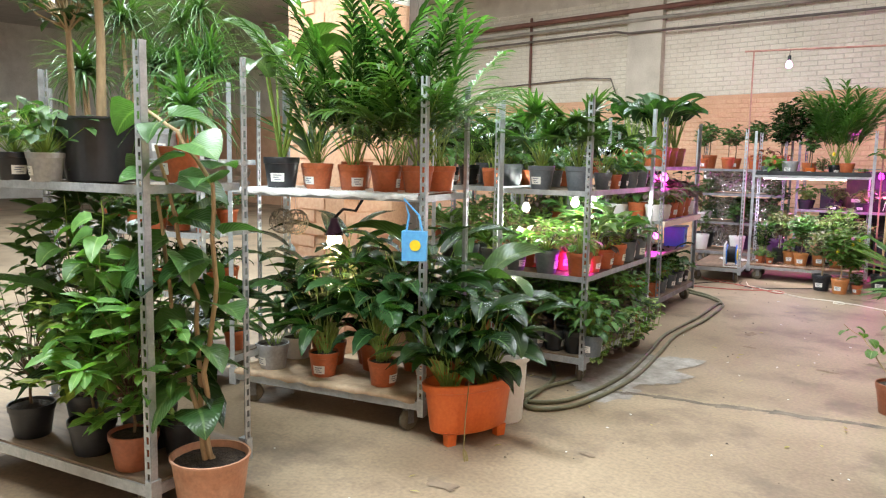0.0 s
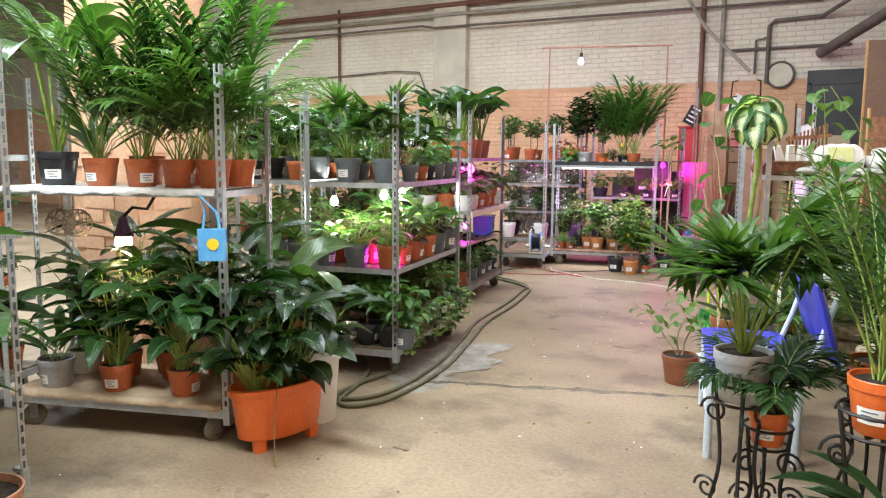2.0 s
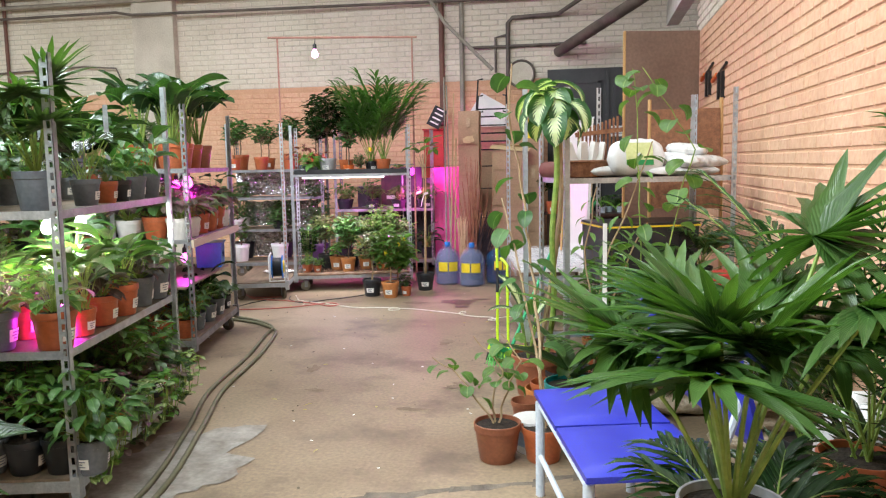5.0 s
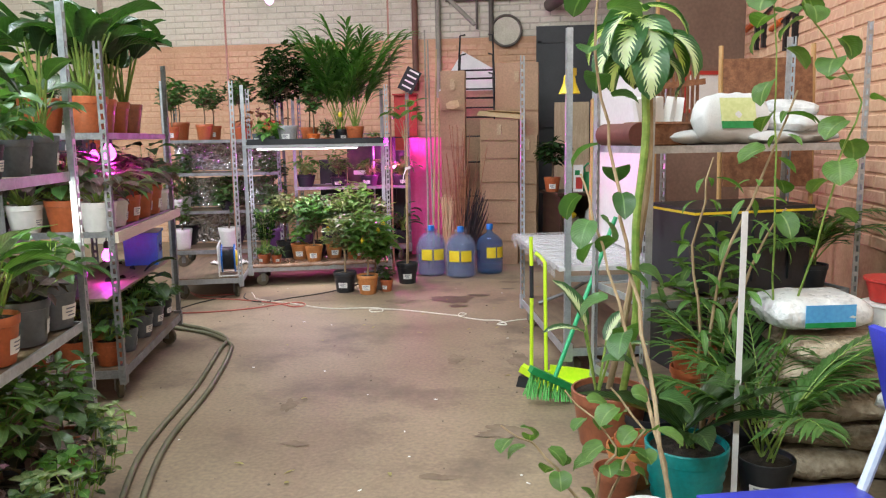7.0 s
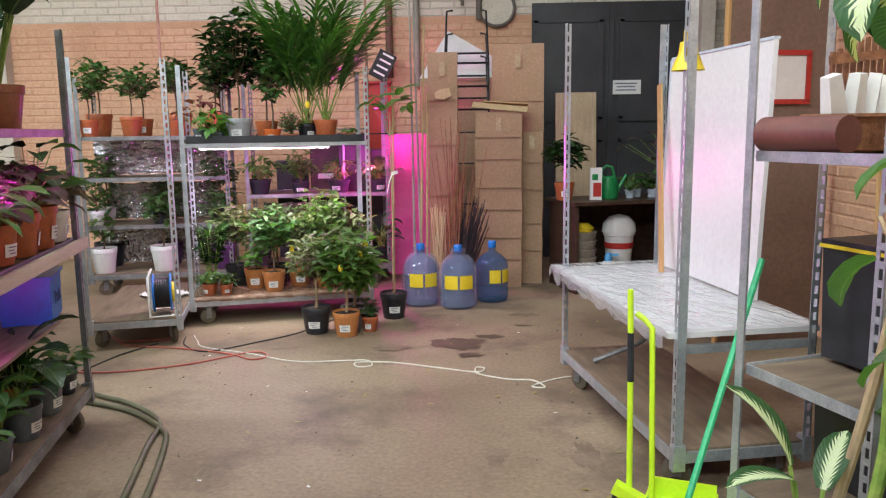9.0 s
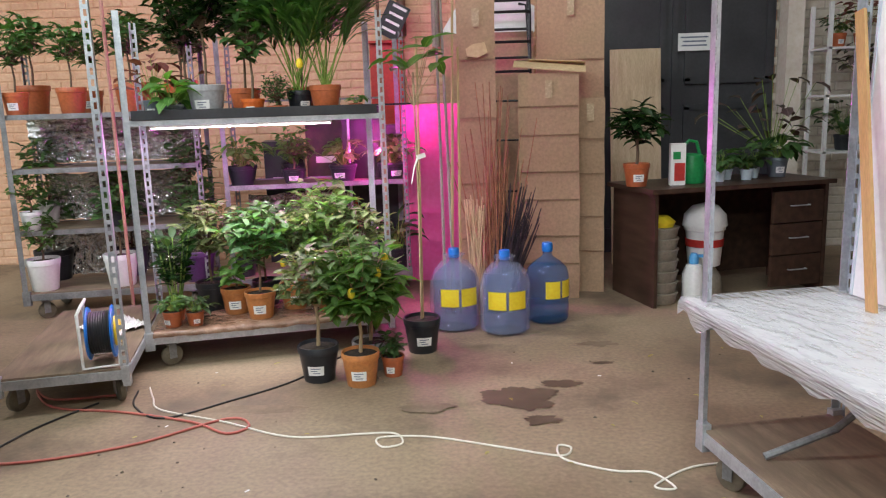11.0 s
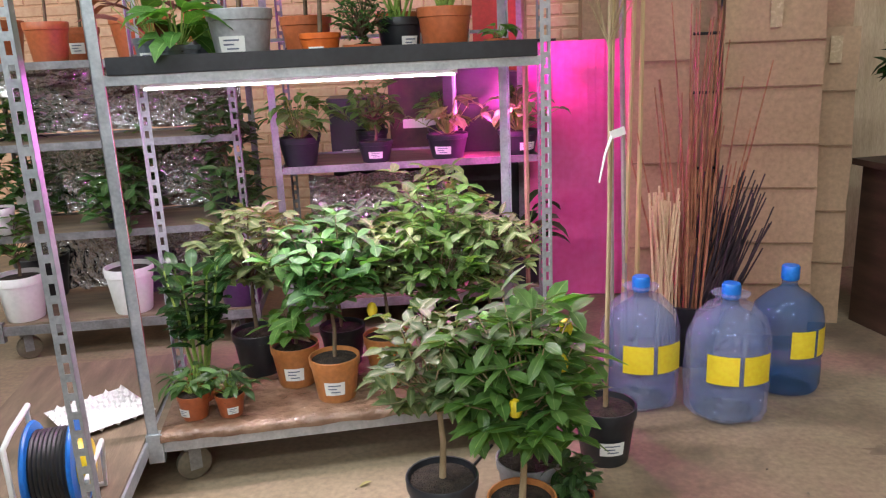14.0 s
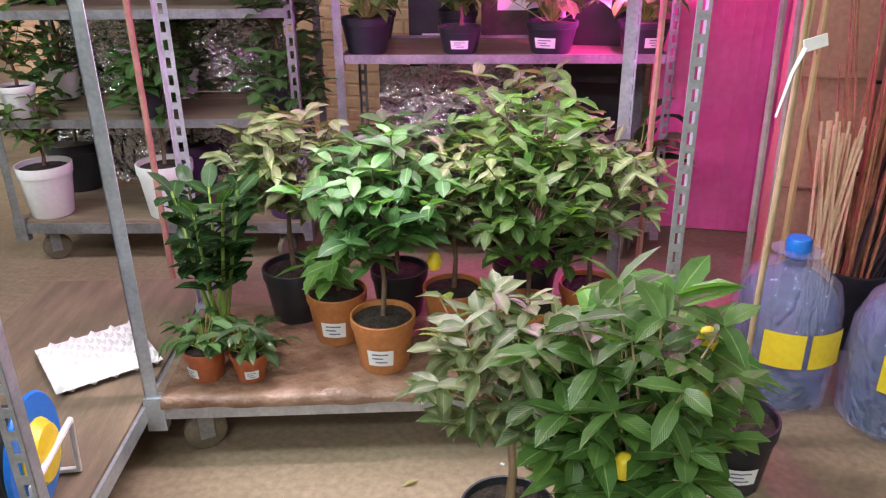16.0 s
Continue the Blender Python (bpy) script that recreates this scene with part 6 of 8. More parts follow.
# ---- water bottles ----
def bottle(x, y, rot, bag):
    ob = thing("water_bottle", "large blue water bottle in a clear bag" if bag else "large blue translucent water bottle with a yellow label", "bottle", (x, y, 0), rot, "water bottles")
    prof = [(0.10, 0.0), (0.125, 0.012), (0.135, 0.04), (0.13, 0.055), (0.135, 0.07), (0.135, 0.12), (0.129, 0.135), (0.135, 0.15), (0.135, 0.2), (0.129, 0.215), (0.135, 0.23), (0.135, 0.30), (0.125, 0.345), (0.08, 0.39), (0.04, 0.415), (0.029, 0.43), (0.029, 0.455)]
    part("body", Shape().lathe(prof, 32), BOTTLE_BLUE, ob)
    part("cap", Shape().lathe([(0.03, 0.45), (0.034, 0.455), (0.034, 0.5), (0.03, 0.508), (0.004, 0.51)], 18), BLUE_PLASTIC, ob)
    s = Shape()
    for sgn in (-0.35, 0.45):
        vs, fs = [], []
        for i in range(6):
            a = -math.pi / 2 + sgn + (i / 5 - 0.5) * 0.7
            for z in (0.17, 0.28):
                vs.append(((0.163 if bag else 0.1375) * math.cos(a), (0.163 if bag else 0.1375) * math.sin(a), z))
        for i in range(5):
            fs.append((i * 2, i * 2 + 2, i * 2 + 3, i * 2 + 1))
        s.add(vs, fs)
    part("label", s, YELLOW, ob, "yellow bottle label")
    if bag:
        s = Shape().lathe([(0.12, 0.0), (0.15, 0.02), (0.155, 0.15), (0.15, 0.3), (0.13, 0.38), (0.085, 0.425), (0.05, 0.435), (0.055, 0.455), (0.07, 0.47)], 40, wob=0.09)
        part("bag", s, BAG_CLEAR, ob, "loose clear plastic bag")


bottle(-1.83, 10.30, 10, True)
bottle(-1.52, 10.20, 0, True)
bottle(-1.24, 10.42, 30, False)

# ---- corner with cardboard, sticks, cabinet, chairs ----
rc = thing("fire_board", "red painted fire equipment board on the back wall", "board", (-2.44, 12.6, 0), 0)
part("panel", Shape().box(0, 0.03, 1.55, 0.3, 0.05, 0.78), RED_PAINT, rc)
part("edge", Shape().box(0, 0.0, 1.95, 0.32, 0.1, 0.02), RED_PAINT, rc)
mt = thing("meter_box", "grey striped sign leaning on the red board", "sign", (-2.36, 12.5, 1.96), 0)
part("plate", Shape().box(0, 0, 0.16, 0.2, 0.02, 0.3, tilt=(0, 28)), BLACK_METAL, mt)
for k in range(4):
    part("stripe", Shape().box(-0.04 + 0.035 * k, -0.013, 0.08 + 0.06 * k, 0.13, 0.004, 0.022, tilt=(0, 28)), PAPER, mt)
st = thing("step_stool", "red plastic stool with boxes on it", "stool", (-2.55, 12.2, 0), 0)
part("seat", Shape().box(0, 0, 0.75, 0.4, 0.35, 0.03), RED_PAINT, st)
for sx in (-0.17, 0.17):
    for sy in (-0.14, 0.14):
        part("leg", Shape().tube([(sx, sy, 0), (sx * 0.85, sy * 0.85, 0.74)], 0.016, 8), RED_PAINT, st)
part("panel", Shape().box(0, -0.16, 0.45, 0.34, 0.01, 0.3), RED_PAINT, st)
# upright board; its pink paints in the glow of the magenta lamp
fp = thing("pink_board", "upright ribbed board with magenta lamplight painted into its pink colour", "board", (-1.97, 11.62, 0), 0)
s = Shape().box(0, 0, 0.7, 0.54, 0.012, 1.39)
part("sheet", s, PANEL_LIT_PINK, fp)
for k in range(13):
    part("rib", Shape().box(-0.25 + 0.0417 * k, -0.008, 0.7, 0.006, 0.005, 1.38), PANEL_LIT_PINK, fp)
for sx in (-0.26, 0.26):
    part("stay", Shape().tube([(sx, 0.01, 1.3), (sx, 0.4, 0.0)], 0.01, 6), WOOD, fp)
hood = thing("grow_lamp", "magenta grow lamp on a pole with an added light-blocking hood", "lamp", (-2.45, 11.2, 0), 0)
# hood and back plate are added to keep magenta light off the back wall
part("hood", Shape().box(0.05, 0.02, 1.40, 0.56, 0.46, 0.012).box(-0.08, 0.246, 1.05, 0.3, 0.012, 0.7), BLACK_METAL, hood)
part("pole", Shape().tube([(-0.16, 0.1, 0), (-0.16, 0.1, 1.395)], 0.01, 8), GALV, hood)
part("foot", Shape().box(-0.16, 0.1, 0.008, 0.2, 0.2, 0.016), BLACK_METAL, hood)
part("bulb", Shape().lathe([(0.004, 1.30), (0.03, 1.315), (0.034, 1.345), (0.02, 1.38), (0.018, 1.395)], 14), glow("magenta_bulb", MAGENTA, 8), hood)
point_lamp("bulb_light", (-2.36, 11.1, 1.1), 55, (1.0, 0.05, 0.6), 0.03)


def carton(x, y, rot, w, h, d, lean, mat=CARDBOARD, folds=3, tape=True):
    ob = thing("cardboard_box", "tall flattened brown cardboard box leaning upright", "cardboard box", (x, y, 0), rot, "cardboard boxes")
    s = Shape()
    n = 14
    vs, fs = [], []
    for side in (0, 1):
        for i in range(n + 1):
            for j in range(3):
                z = h * i / n
                vs.append(((j - 1) * w / 2 + 0.006 * noise.noise((i * 0.6, j, x * 9)), side * d + lean * z + 0.012 * noise.noise((i * 0.5, j * 2, y * 7)) - (0.007 if i % max(2, n // folds) == 0 and i else 0), z))
    m = (n + 1) * 3
    for i in range(n):
        for j in range(2):
            a = i * 3 + j
            fs.append((a, a + 1, a + 4, a + 3))
            fs.append((m + a + 3, m + a + 4, m + a + 1, m + a))
        fs.append((i * 3, i * 3 + 3, m + i * 3 + 3, m + i * 3))
        fs.append((i * 3 + 2, m + i * 3 + 2, m + i * 3 + 5, i * 3 + 5))
    fs.append((n * 3, n * 3 + 1, n * 3 + 2, m + n * 3 + 2, m + n * 3 + 1, m + n * 3))
    s.add(vs, fs)
    part("body", s, mat, ob, smooth=20)
    if tape:
        for k in range(1, folds + 2):
            z = h * k / (folds + 2) + 0.03 * (k % 2)
            part("crease", Shape().box(0, lean * z - 0.016, z, w * 0.98, 0.012, 0.004), surface("cardboard_crease", (0.27, 0.17, 0.10), (0.33, 0.215, 0.135), 0.85), ob)
        part("tape", Shape().box(0, lean * h * 0.93 - 0.022, h * 0.93, 0.05, 0.003, 0.12), surface("packing_tape", (0.45, 0.33, 0.2), (0.5, 0.38, 0.25), 0.25), ob)
    return ob


carton(-1.66, 10.95, 0, 0.26, 2.1, 0.2, 0.02)
carton(-1.17, 10.98, -6, 0.42, 1.58, 0.10, 0.06, folds=5)
carton(-0.98, 11.3, -4, 0.48, 2.2, 0.12, 0.02, folds=2)
carton(-0.86, 11.15, -10, 0.2, 1.4, 0.1, 0.03)
s = Shape().box(0, 0, 0, 0.5, 0.16, 0.006, tilt=(18, 6)).box(0.05, 0.1, 0.03, 0.4, 0.12, 0.006, tilt=(-12, 4))
alone("cardboard_flap", s, CARD_PALE, "loose pale cardboard flap lying on the box", "cardboard", (-1.15, 11.12, 1.625), -5)
s = Shape()
s.add([(-0.02, -0.022, 0.0), (0.03, -0.024, 0.03), (0.11, -0.024, 0.04), (0.13, -0.024, -0.03), (0.06, -0.024, -0.06), (-0.01, -0.024, -0.05)], [(0, 1, 2, 3, 4, 5)])
alone("torn_patch", s, CARD_PALE, "torn patch on the tall cardboard box", "cardboard", (-1.71, 10.965, 1.75), 0, kind="structure")
ct = thing("stacked_chair", "black tube steel chair frames stacked upside down", "chair", (-1.45, 11.75, 0), 0)
for k in range(3):
    z0 = 1.62 + 0.22 * k
    part("seat_frame", Shape().tube([(-0.2, -0.1, z0), (0.2, -0.1, z0), (0.22, 0.2, z0 + 0.12), (-0.22, 0.2, z0 + 0.12)], 0.011, 6, closed=True), BLACK_METAL, ct)
    for sx in (-1, 1):
        part("leg", Shape().tube([(sx * 0.21, -0.1, 0.02 if k == 0 else z0 - 0.2), (sx * 0.21, -0.08, z0), (sx * 0.19, 0.02, z0 + 0.5), (sx * 0.14, 0.1, z0 + 0.52)], 0.011, 6), BLACK_METAL, ct)
for z0 in (0.3, 0.7, 1.1, 1.4):
    part("cross_bar", Shape().tube([(-0.21, -0.1, z0), (0.21, -0.1, z0)], 0.009, 6), BLACK_METAL, ct)
s = Shape()
s.add([(-0.32, 0, 1.95), (-0.02, 0, 2.42), (0.45, 0, 2.15), (0.45, 0, 1.95), (-0.32, 0.1, 1.95), (-0.02, 0.1, 2.42), (0.45, 0.1, 2.15), (0.45, 0.1, 1.95)], [(0, 3, 2, 1), (4, 5, 6, 7), (0, 1, 5, 4), (1, 2, 6, 5), (2, 3, 7, 6), (3, 0, 4, 7)])
wp = thing("foam_panel", "pointed white foam panel standing on the pile", "foam panel", (-1.62, 12.1, 0), 0)
part("sheet", s, WHITE_PLASTIC, wp)
part("backing_box", Shape().box(0.06, 0.05, 0.97, 0.74, 0.3, 1.95), CARDBOARD, wp)
pk = thing("stick_bundle", "bundle of red and dark twigs and canes in a black pot", "sticks", (-1.56, 10.68, 0), 0)
part("pot", Shape().lathe([(0.09, 0), (0.1, 0.01), (0.125, 0.27), (0.13, 0.28), (0.115, 0.28), (0.1, 0.2)], 20), BLACK_POT, pk)
random.seed(12)
for i in range(130):
    a, r0 = rnd(0, 6.28), rnd(0, 0.08)
    dark = i % 3 < 2
    le = rnd(0.5, 0.85) if dark else rnd(0.8, 1.55)
    sp = (rnd(0.05, 0.34) if dark else rnd(0.0, 0.26))
    aa = rnd(-0.9, 0.7) if dark else rnd(0, 6.28)
    b = Vector((math.cos(a) * r0, math.sin(a) * r0, 0.02))
    t = b + Vector((math.cos(aa) * sp, math.sin(aa) * sp * 0.5, le))
    part("twig", Shape().tube([tuple(b), tuple(b.lerp(t, 0.6) + Vector((rnd(-1, 1), rnd(-1, 1), 0)) * 0.015), tuple(t)], 0.006, 5, 0.003), TWIG_BLACK if dark else TWIG_RED, pk)
for i in range(22):
    part("cane", Shape().tube([(-0.12 + rnd(-0.05, 0.05), -0.1 + rnd(-0.04, 0.04), 0), (-0.13 + rnd(-0.07, 0.07), -0.08 + rnd(-0.04, 0.04), rnd(0.68, 0.8))], 0.005, 5), surface("pale_canes", (0.55, 0.36, 0.22), (0.66, 0.46, 0.3), 0.6), pk)
for x0, x1, h, m in ((-1.86, -1.8, 2.3, BAMBOO), (-1.9, -1.92, 2.5, PIPE_GREY), (-1.84, -1.89, 2.4, PIPE_GREY), (-1.8, -1.78, 1.75, BAMBOO)):
    alone("pole", Shape().tube([(x0, 10.62, 0), (x1, 10.74, h)], 0.012, 6, 0.009), m, "long thin pole leaning in the corner", "pole")

plant(rosette, dict(leaves=44, ll=0.11, lw=0.055, mat=LEAF_RED, height=0.26), T12, (1.52, 12.25, 1.75), "red-leaved trailing plant in a small pot", rot=0)
plant(rosette, dict(leaves=44, ll=0.11, lw=0.055, mat=LEAF_PURPLE, height=0.22), K14, (1.55, 12.22, 1.37), "dark-leaved plant in a black pot", rot=40)
plant(rosette, dict(leaves=34, ll=0.10, lw=0.05, height=0.12), T12, (1.31, 12.2, 1.75), "small green plant in an orange pot", rot=0)
plant(rosette, dict(leaves=44, ll=0.14, lw=0.07, mat=LEAF, height=0.2), K14, (1.42, 12.25, 0.91), "broad-leaved green plant in a black pot", rot=90)
# desk with its things
dk = thing("desk", "dark wood veneer desk with drawers", "desk", (-0.52, 10.62, 0), 17)
part("top", Shape().box(0.68, 0.3, 0.785, 1.42, 0.64, 0.03), DARK_WOOD, dk)
part("side_panel", Shape().box(0.02, 0.3, 0.385, 0.025, 0.58, 0.77), DARK_WOOD, dk)
part("side_panel", Shape().box(1.34, 0.3, 0.385, 0.025, 0.58, 0.77), DARK_WOOD, dk)
part("back_panel", Shape().box(0.68, 0.58, 0.42, 1.29, 0.02, 0.7), DARK_WOOD, dk)
for k in range(3):
    d = part("drawer", Shape().box(1.12, 0.03, 0.17 + k * 0.225, 0.4, 0.03, 0.215), DARK_WOOD, dk)
    part("handle", Shape().tube([(1.05, 0.013, 0.18 + k * 0.225), (1.05, -0.01, 0.18 + k * 0.225), (1.19, -0.01, 0.18 + k * 0.225), (1.19, 0.013, 0.18 + k * 0.225)], 0.005, 6), GALV, d)
def dpos(u, v, z=0.802):
    a = radians(17)
    return (-0.52 + u * math.cos(a) - v * math.sin(a), 10.62 + u * math.sin(a) + v * math.cos(a), z)
plant(bush, dict(trunk=0.18, rx=0.18, rz=0.14, tips=30, per=7, ll=0.1, lw=0.045, mat=LEAF_DARK, tr=0.012), T17, dpos(0.0, 0.25), "leafy coffee tree in a terracotta pot", rot=0)
for k in range(4):
    plant(rosette, dict(leaves=24, ll=0.09, lw=0.055, mat=LEAF, height=0.1), ROUND(0.045, 0.075, surface("pale_blue_pot", (0.55, 0.66, 0.74), (0.65, 0.75, 0.82), 0.4), tag=False), dpos(0.62 + 0.11 * k, 0.22 + 0.08 * (k % 2)), "small leafy plant in a pale blue pot", rot=k * 70, group="small plants on the desk")
plant(rosette, dict(leaves=34, ll=0.13, lw=0.07, mat=LEAF, height=0.14), S14, dpos(1.15, 0.3), "leafy plant in a slate grey pot", rot=0)
plant(rosette, dict(leaves=30, ll=0.1, lw=0.05, mat=LEAF_PURPLE, height=0.3), S14, dpos(1.25, 0.5), "purple-leaved plant in a slate grey pot", rot=50, scale=1.3)
wc = thing("watering_can", "green plastic watering can", "watering can", dpos(0.42, 0.25), 0)
part("body", Shape().lathe([(0.085, 0), (0.09, 0.01), (0.088, 0.12), (0.075, 0.19), (0.06, 0.2), (0.055, 0.19)], 22), GREEN_PLASTIC, wc)
part("handle", Shape().tube([(-0.05, 0, 0.19), (-0.06, 0, 0.25), (-0.02, 0, 0.29), (0.03, 0, 0.28), (0.055, 0, 0.19)], 0.012, 8), GREEN_PLASTIC, wc)
part("spout", Shape().tube([(0.07, 0, 0.05), (0.13, 0, 0.16), (0.16, 0, 0.21)], 0.02, 8, 0.013), GREEN_PLASTIC, wc)
pkt = thing("seed_packet", "tall printed fertiliser packet with red flowers", "packet", dpos(0.26, 0.17), 0)
part("carton", Shape().box(0, 0, 0.14, 0.1, 0.05, 0.28), PAPER, pkt)
part("print", Shape().box(0.01, -0.027, 0.09, 0.07, 0.002, 0.12), RED_PAINT, pkt)
part("print", Shape().box(-0.01, -0.027, 0.2, 0.05, 0.002, 0.05), GREEN_PLASTIC, pkt)
ply = alone("plywood_board", Shape().box(0, 0, 0.9, 0.42, 0.014, 1.8, tilt=(-6, 0)), surface("pale_plywood", (0.5, 0.38, 0.23), (0.62, 0.5, 0.33), 0.6, scale=4, fine=30, stretch=(6, 1, 1), dirt=(0.3, 0.2, 0.12), dirt_amount=0.4), "pale plywood board leaning on the door", "board", (-0.32, 12.18, 0), 0)
pb = thing("pot_stack", "stack of taupe plastic pots under the desk", "pots", dpos(0.14, 0.16, 0), 0)
for k in range(7):
    part("pot", Shape().lathe([(0.10, 0.075 * k), (0.105, 0.075 * k + 0.004), (0.118, 0.075 * k + 0.068), (0.123, 0.075 * k + 0.07), (0.123, 0.075 * k + 0.078), (0.1, 0.075 * k + 0.078)], 22), TAUPE, pb)
part("bag", Shape().lathe([(0.02, 0.52), (0.09, 0.53), (0.1, 0.56), (0.05, 0.6), (0.01, 0.6)], 16, wob=0.2), YELLOW, pb, "crumpled yellow bag")
sp = thing("spray_bottle", "white pressure sprayer with a blue head", "sprayer", dpos(0.35, 0.08, 0), 0)
part("tank", Shape().lathe([(0.06, 0), (0.075, 0.01), (0.075, 0.2), (0.05, 0.26), (0.03, 0.27)], 20), WHITE_PLASTIC, sp)
part("head", Shape().lathe([(0.032, 0.265), (0.034, 0.31), (0.02, 0.34)], 14).box(0.05, 0, 0.32, 0.07, 0.02, 0.02), LIGHT_BLUE, sp)
bk = thing("bucket_stack", "white buckets with a red band stacked with a lid", "bucket", dpos(0.52, 0.22, 0), 0)
part("bucket", Shape().lathe([(0.10, 0.22), (0.11, 0.225), (0.13, 0.47), (0.14, 0.475), (0.14, 0.5), (0.12, 0.5)], 24), WHITE_PLASTIC, bk)
part("band", Shape().lathe([(0.127, 0.36), (0.129, 0.362), (0.132, 0.41), (0.13, 0.412)], 24), RED_PAINT, bk)
part("heater", Shape().lathe([(0.12, 0.0), (0.13, 0.02), (0.12, 0.14), (0.08, 0.2), (0.05, 0.222)], 22), TAUPE, bk)
part("helmet", Shape().lathe([(0.14, 0.5), (0.13, 0.58), (0.08, 0.64), (0.01, 0.66)], 20, sx=1.1), WHITE_PLASTIC, bk)

# ---- cables and hose ----
def smooth_path(pts, k=6):
    out = []
    p = [Vector(q) for q in pts]
    for i in range(len(p) - 1):
        a, b, c, d = p[max(0, i - 1)], p[i], p[i + 1], p[min(len(p) - 1, i + 2)]
        for j in range(k):
            t = j / k
            out.append(tuple(0.5 * ((2 * b) + (c - a) * t + (2 * a - 5 * b + 4 * c - d) * t * t + (3 * b - a - 3 * c + d) * t ** 3)))
    out.append(tuple(p[-1]))
    return out


def line(name, pts, r, mat, label, cat, z=None):
    z = r if z is None else z
    return alone(name, Shape().tube(smooth_path([(x, y, z) for x, y in pts]), r, 7), mat, label, cat, smooth=60)


line("garden_hose", [(-2.9, 4.9), (-2.35, 4.2), (-2.33, 3.75), (-2.28, 3.42), (-2.08, 3.62), (-2.12, 4.3), (-2.35, 5.1), (-2.57, 5.76), (-2.71, 6.61), (-2.88, 7.35), (-2.95, 7.65), (-3.2, 7.9), (-3.54, 8.1), (-3.9, 8.5)], 0.014, HOSE, "olive green garden hose lying on the floor", "hose")
line("garden_hose", [(-3.0, 4.6), (-2.45, 4.0), (-2.20, 3.36), (-1.99, 3.55), (-2.04, 4.3), (-2.27, 5.1), (-2.49, 5.8), (-2.62, 6.6), (-2.80, 7.35), (-2.92, 7.58), (-3.2, 7.82), (-3.6, 7.98)], 0.014, HOSE, "olive green garden hose lying on the floor", "hose")
line("extension_cable", [(-3.38, 9.3), (-3.3, 9.15), (-3.2, 9.0), (-2.85, 8.85), (-2.51, 8.68), (-2.2, 8.7), (-2.06, 8.70), (-2.02, 8.6), (-2.1, 8.57), (-2.12, 8.66), (-1.9, 8.66), (-1.6, 8.55), (-1.38, 8.47), (-1.33, 8.54), (-1.38, 8.56), (-1.37, 8.44), (-1.2, 8.34), (-1.06, 8.32), (-1.0, 8.2), (-1.07, 8.22), (-0.9, 8.36), (-0.7, 8.4)], 0.0045, CABLE_WHITE, "white extension cable lying in loops on the floor", "cable")
line("extension_cable", [(-3.5, 9.2), (-3.8, 9.15), (-3.96, 9.28), (-3.75, 9.05), (-3.39, 8.98), (-3.0, 8.85), (-2.8, 8.72), (-2.72, 8.8), (-2.85, 8.88), (-3.2, 8.6), (-3.7, 8.45), (-4.3, 8.6)], 0.006, CABLE_RED, "red extension cable lying on the floor", "cable")
line("extension_cable", [(-3.42, 9.25), (-3.35, 9.05), (-3.15, 8.9), (-2.9, 9.1), (-2.63, 9.39), (-2.4, 9.9)], 0.005, CABLE_BLACK, "thin black cable lying on the floor", "cable")
line("extension_cable", [(-3.55, 9.1), (-3.7, 8.8), (-3.8, 8.4), (-4.0, 8.1)], 0.005, CABLE_BLACK, "thin dark cable lying on the floor", "cable")
ps = thing("power_strip", "white power strip with a cable hanging at the trolley", "power strip", tG.at(0.05, 0.57, 0.95), tG.ang)
part("strip", Shape().box(0, 0.03, 0, 0.05, 0.04, 0.26), WHITE_PLASTIC, ps)
part("cord", Shape().tube([(0, 0.03, -0.13), (0.02, 0.05, -0.2), (-0.02, 0.04, -0.27)], 0.006, 6), CABLE_WHITE, ps)

# blue crate and rail at the third trolley
bx = thing("plastic_crate", "bright blue plastic crate on the trolley", "crate", tC.at(1.12, 0.1, 0.60), tC.ang + 8)
part("body", Shape().box(0, 0.06, 0.1, 0.28, 0.2, 0.2, taper=1.05), BLUE_PLASTIC, bx)
part("rim", Shape().box(0, 0.06, 0.203, 0.31, 0.23, 0.016), BLUE_PLASTIC, bx)
fc = bpy.data.curves.new("lettering", "FONT")
fc.body, fc.size, fc.extrude, fc.align_x = "Park", 0.085, 0.001, "CENTER"
tx = new("lettering_source", fc)
bpy.context.view_layer.update()
me = bpy.data.meshes.new_from_object(tx.evaluated_get(bpy.context.evaluated_depsgraph_get()))
bpy.data.objects.remove(tx)
me.materials.clear()
me.materials.append(surface("dark_blue_print", (0.005, 0.02, 0.12), (0.01, 0.03, 0.16), 0.5))
lt = new("lettering", me)
lt.parent = bx
lt.matrix_basis = pose(0.0, -0.048, 0.075, 88, 0, 0)
alone("wooden_rail", Shape().box(0.68, -0.02, 0.905, 1.42, 0.018, 0.055), surface("pale_batten", (0.5, 0.42, 0.32), (0.62, 0.54, 0.43), 0.6, scale=4, fine=40, stretch=(0.5, 5, 5)), "pale wooden batten fixed along the trolley", "batten", (tC.x, tC.y, 0), tC.ang)
sh = Shape().box(0.55, 0.28, 0.592, 1.28, 0.5, 0.014)
alone("shelf_board", sh, PLYWOOD, "plain plywood shelf board in the trolley", "shelf", (tC.x, tC.y, 0), tC.ang)
hp = plant(rosette, dict(leaves=24, ll=0.07, lw=0.04, mat=LEAF_PURPLE, height=0.08), ROUND(0.08, 0.12, PURPLE_POT, tag=False), tC.at(-0.1, 0.2, 0.62), "small plant in a hanging dark violet pot", rot=0, name="hanging_planter")
part("hanger", Shape().tube([(-0.08, 0, 0.12), (0, 0, 0.31), (0.08, 0, 0.12)], 0.003, 5), CABLE_WHITE, hp)

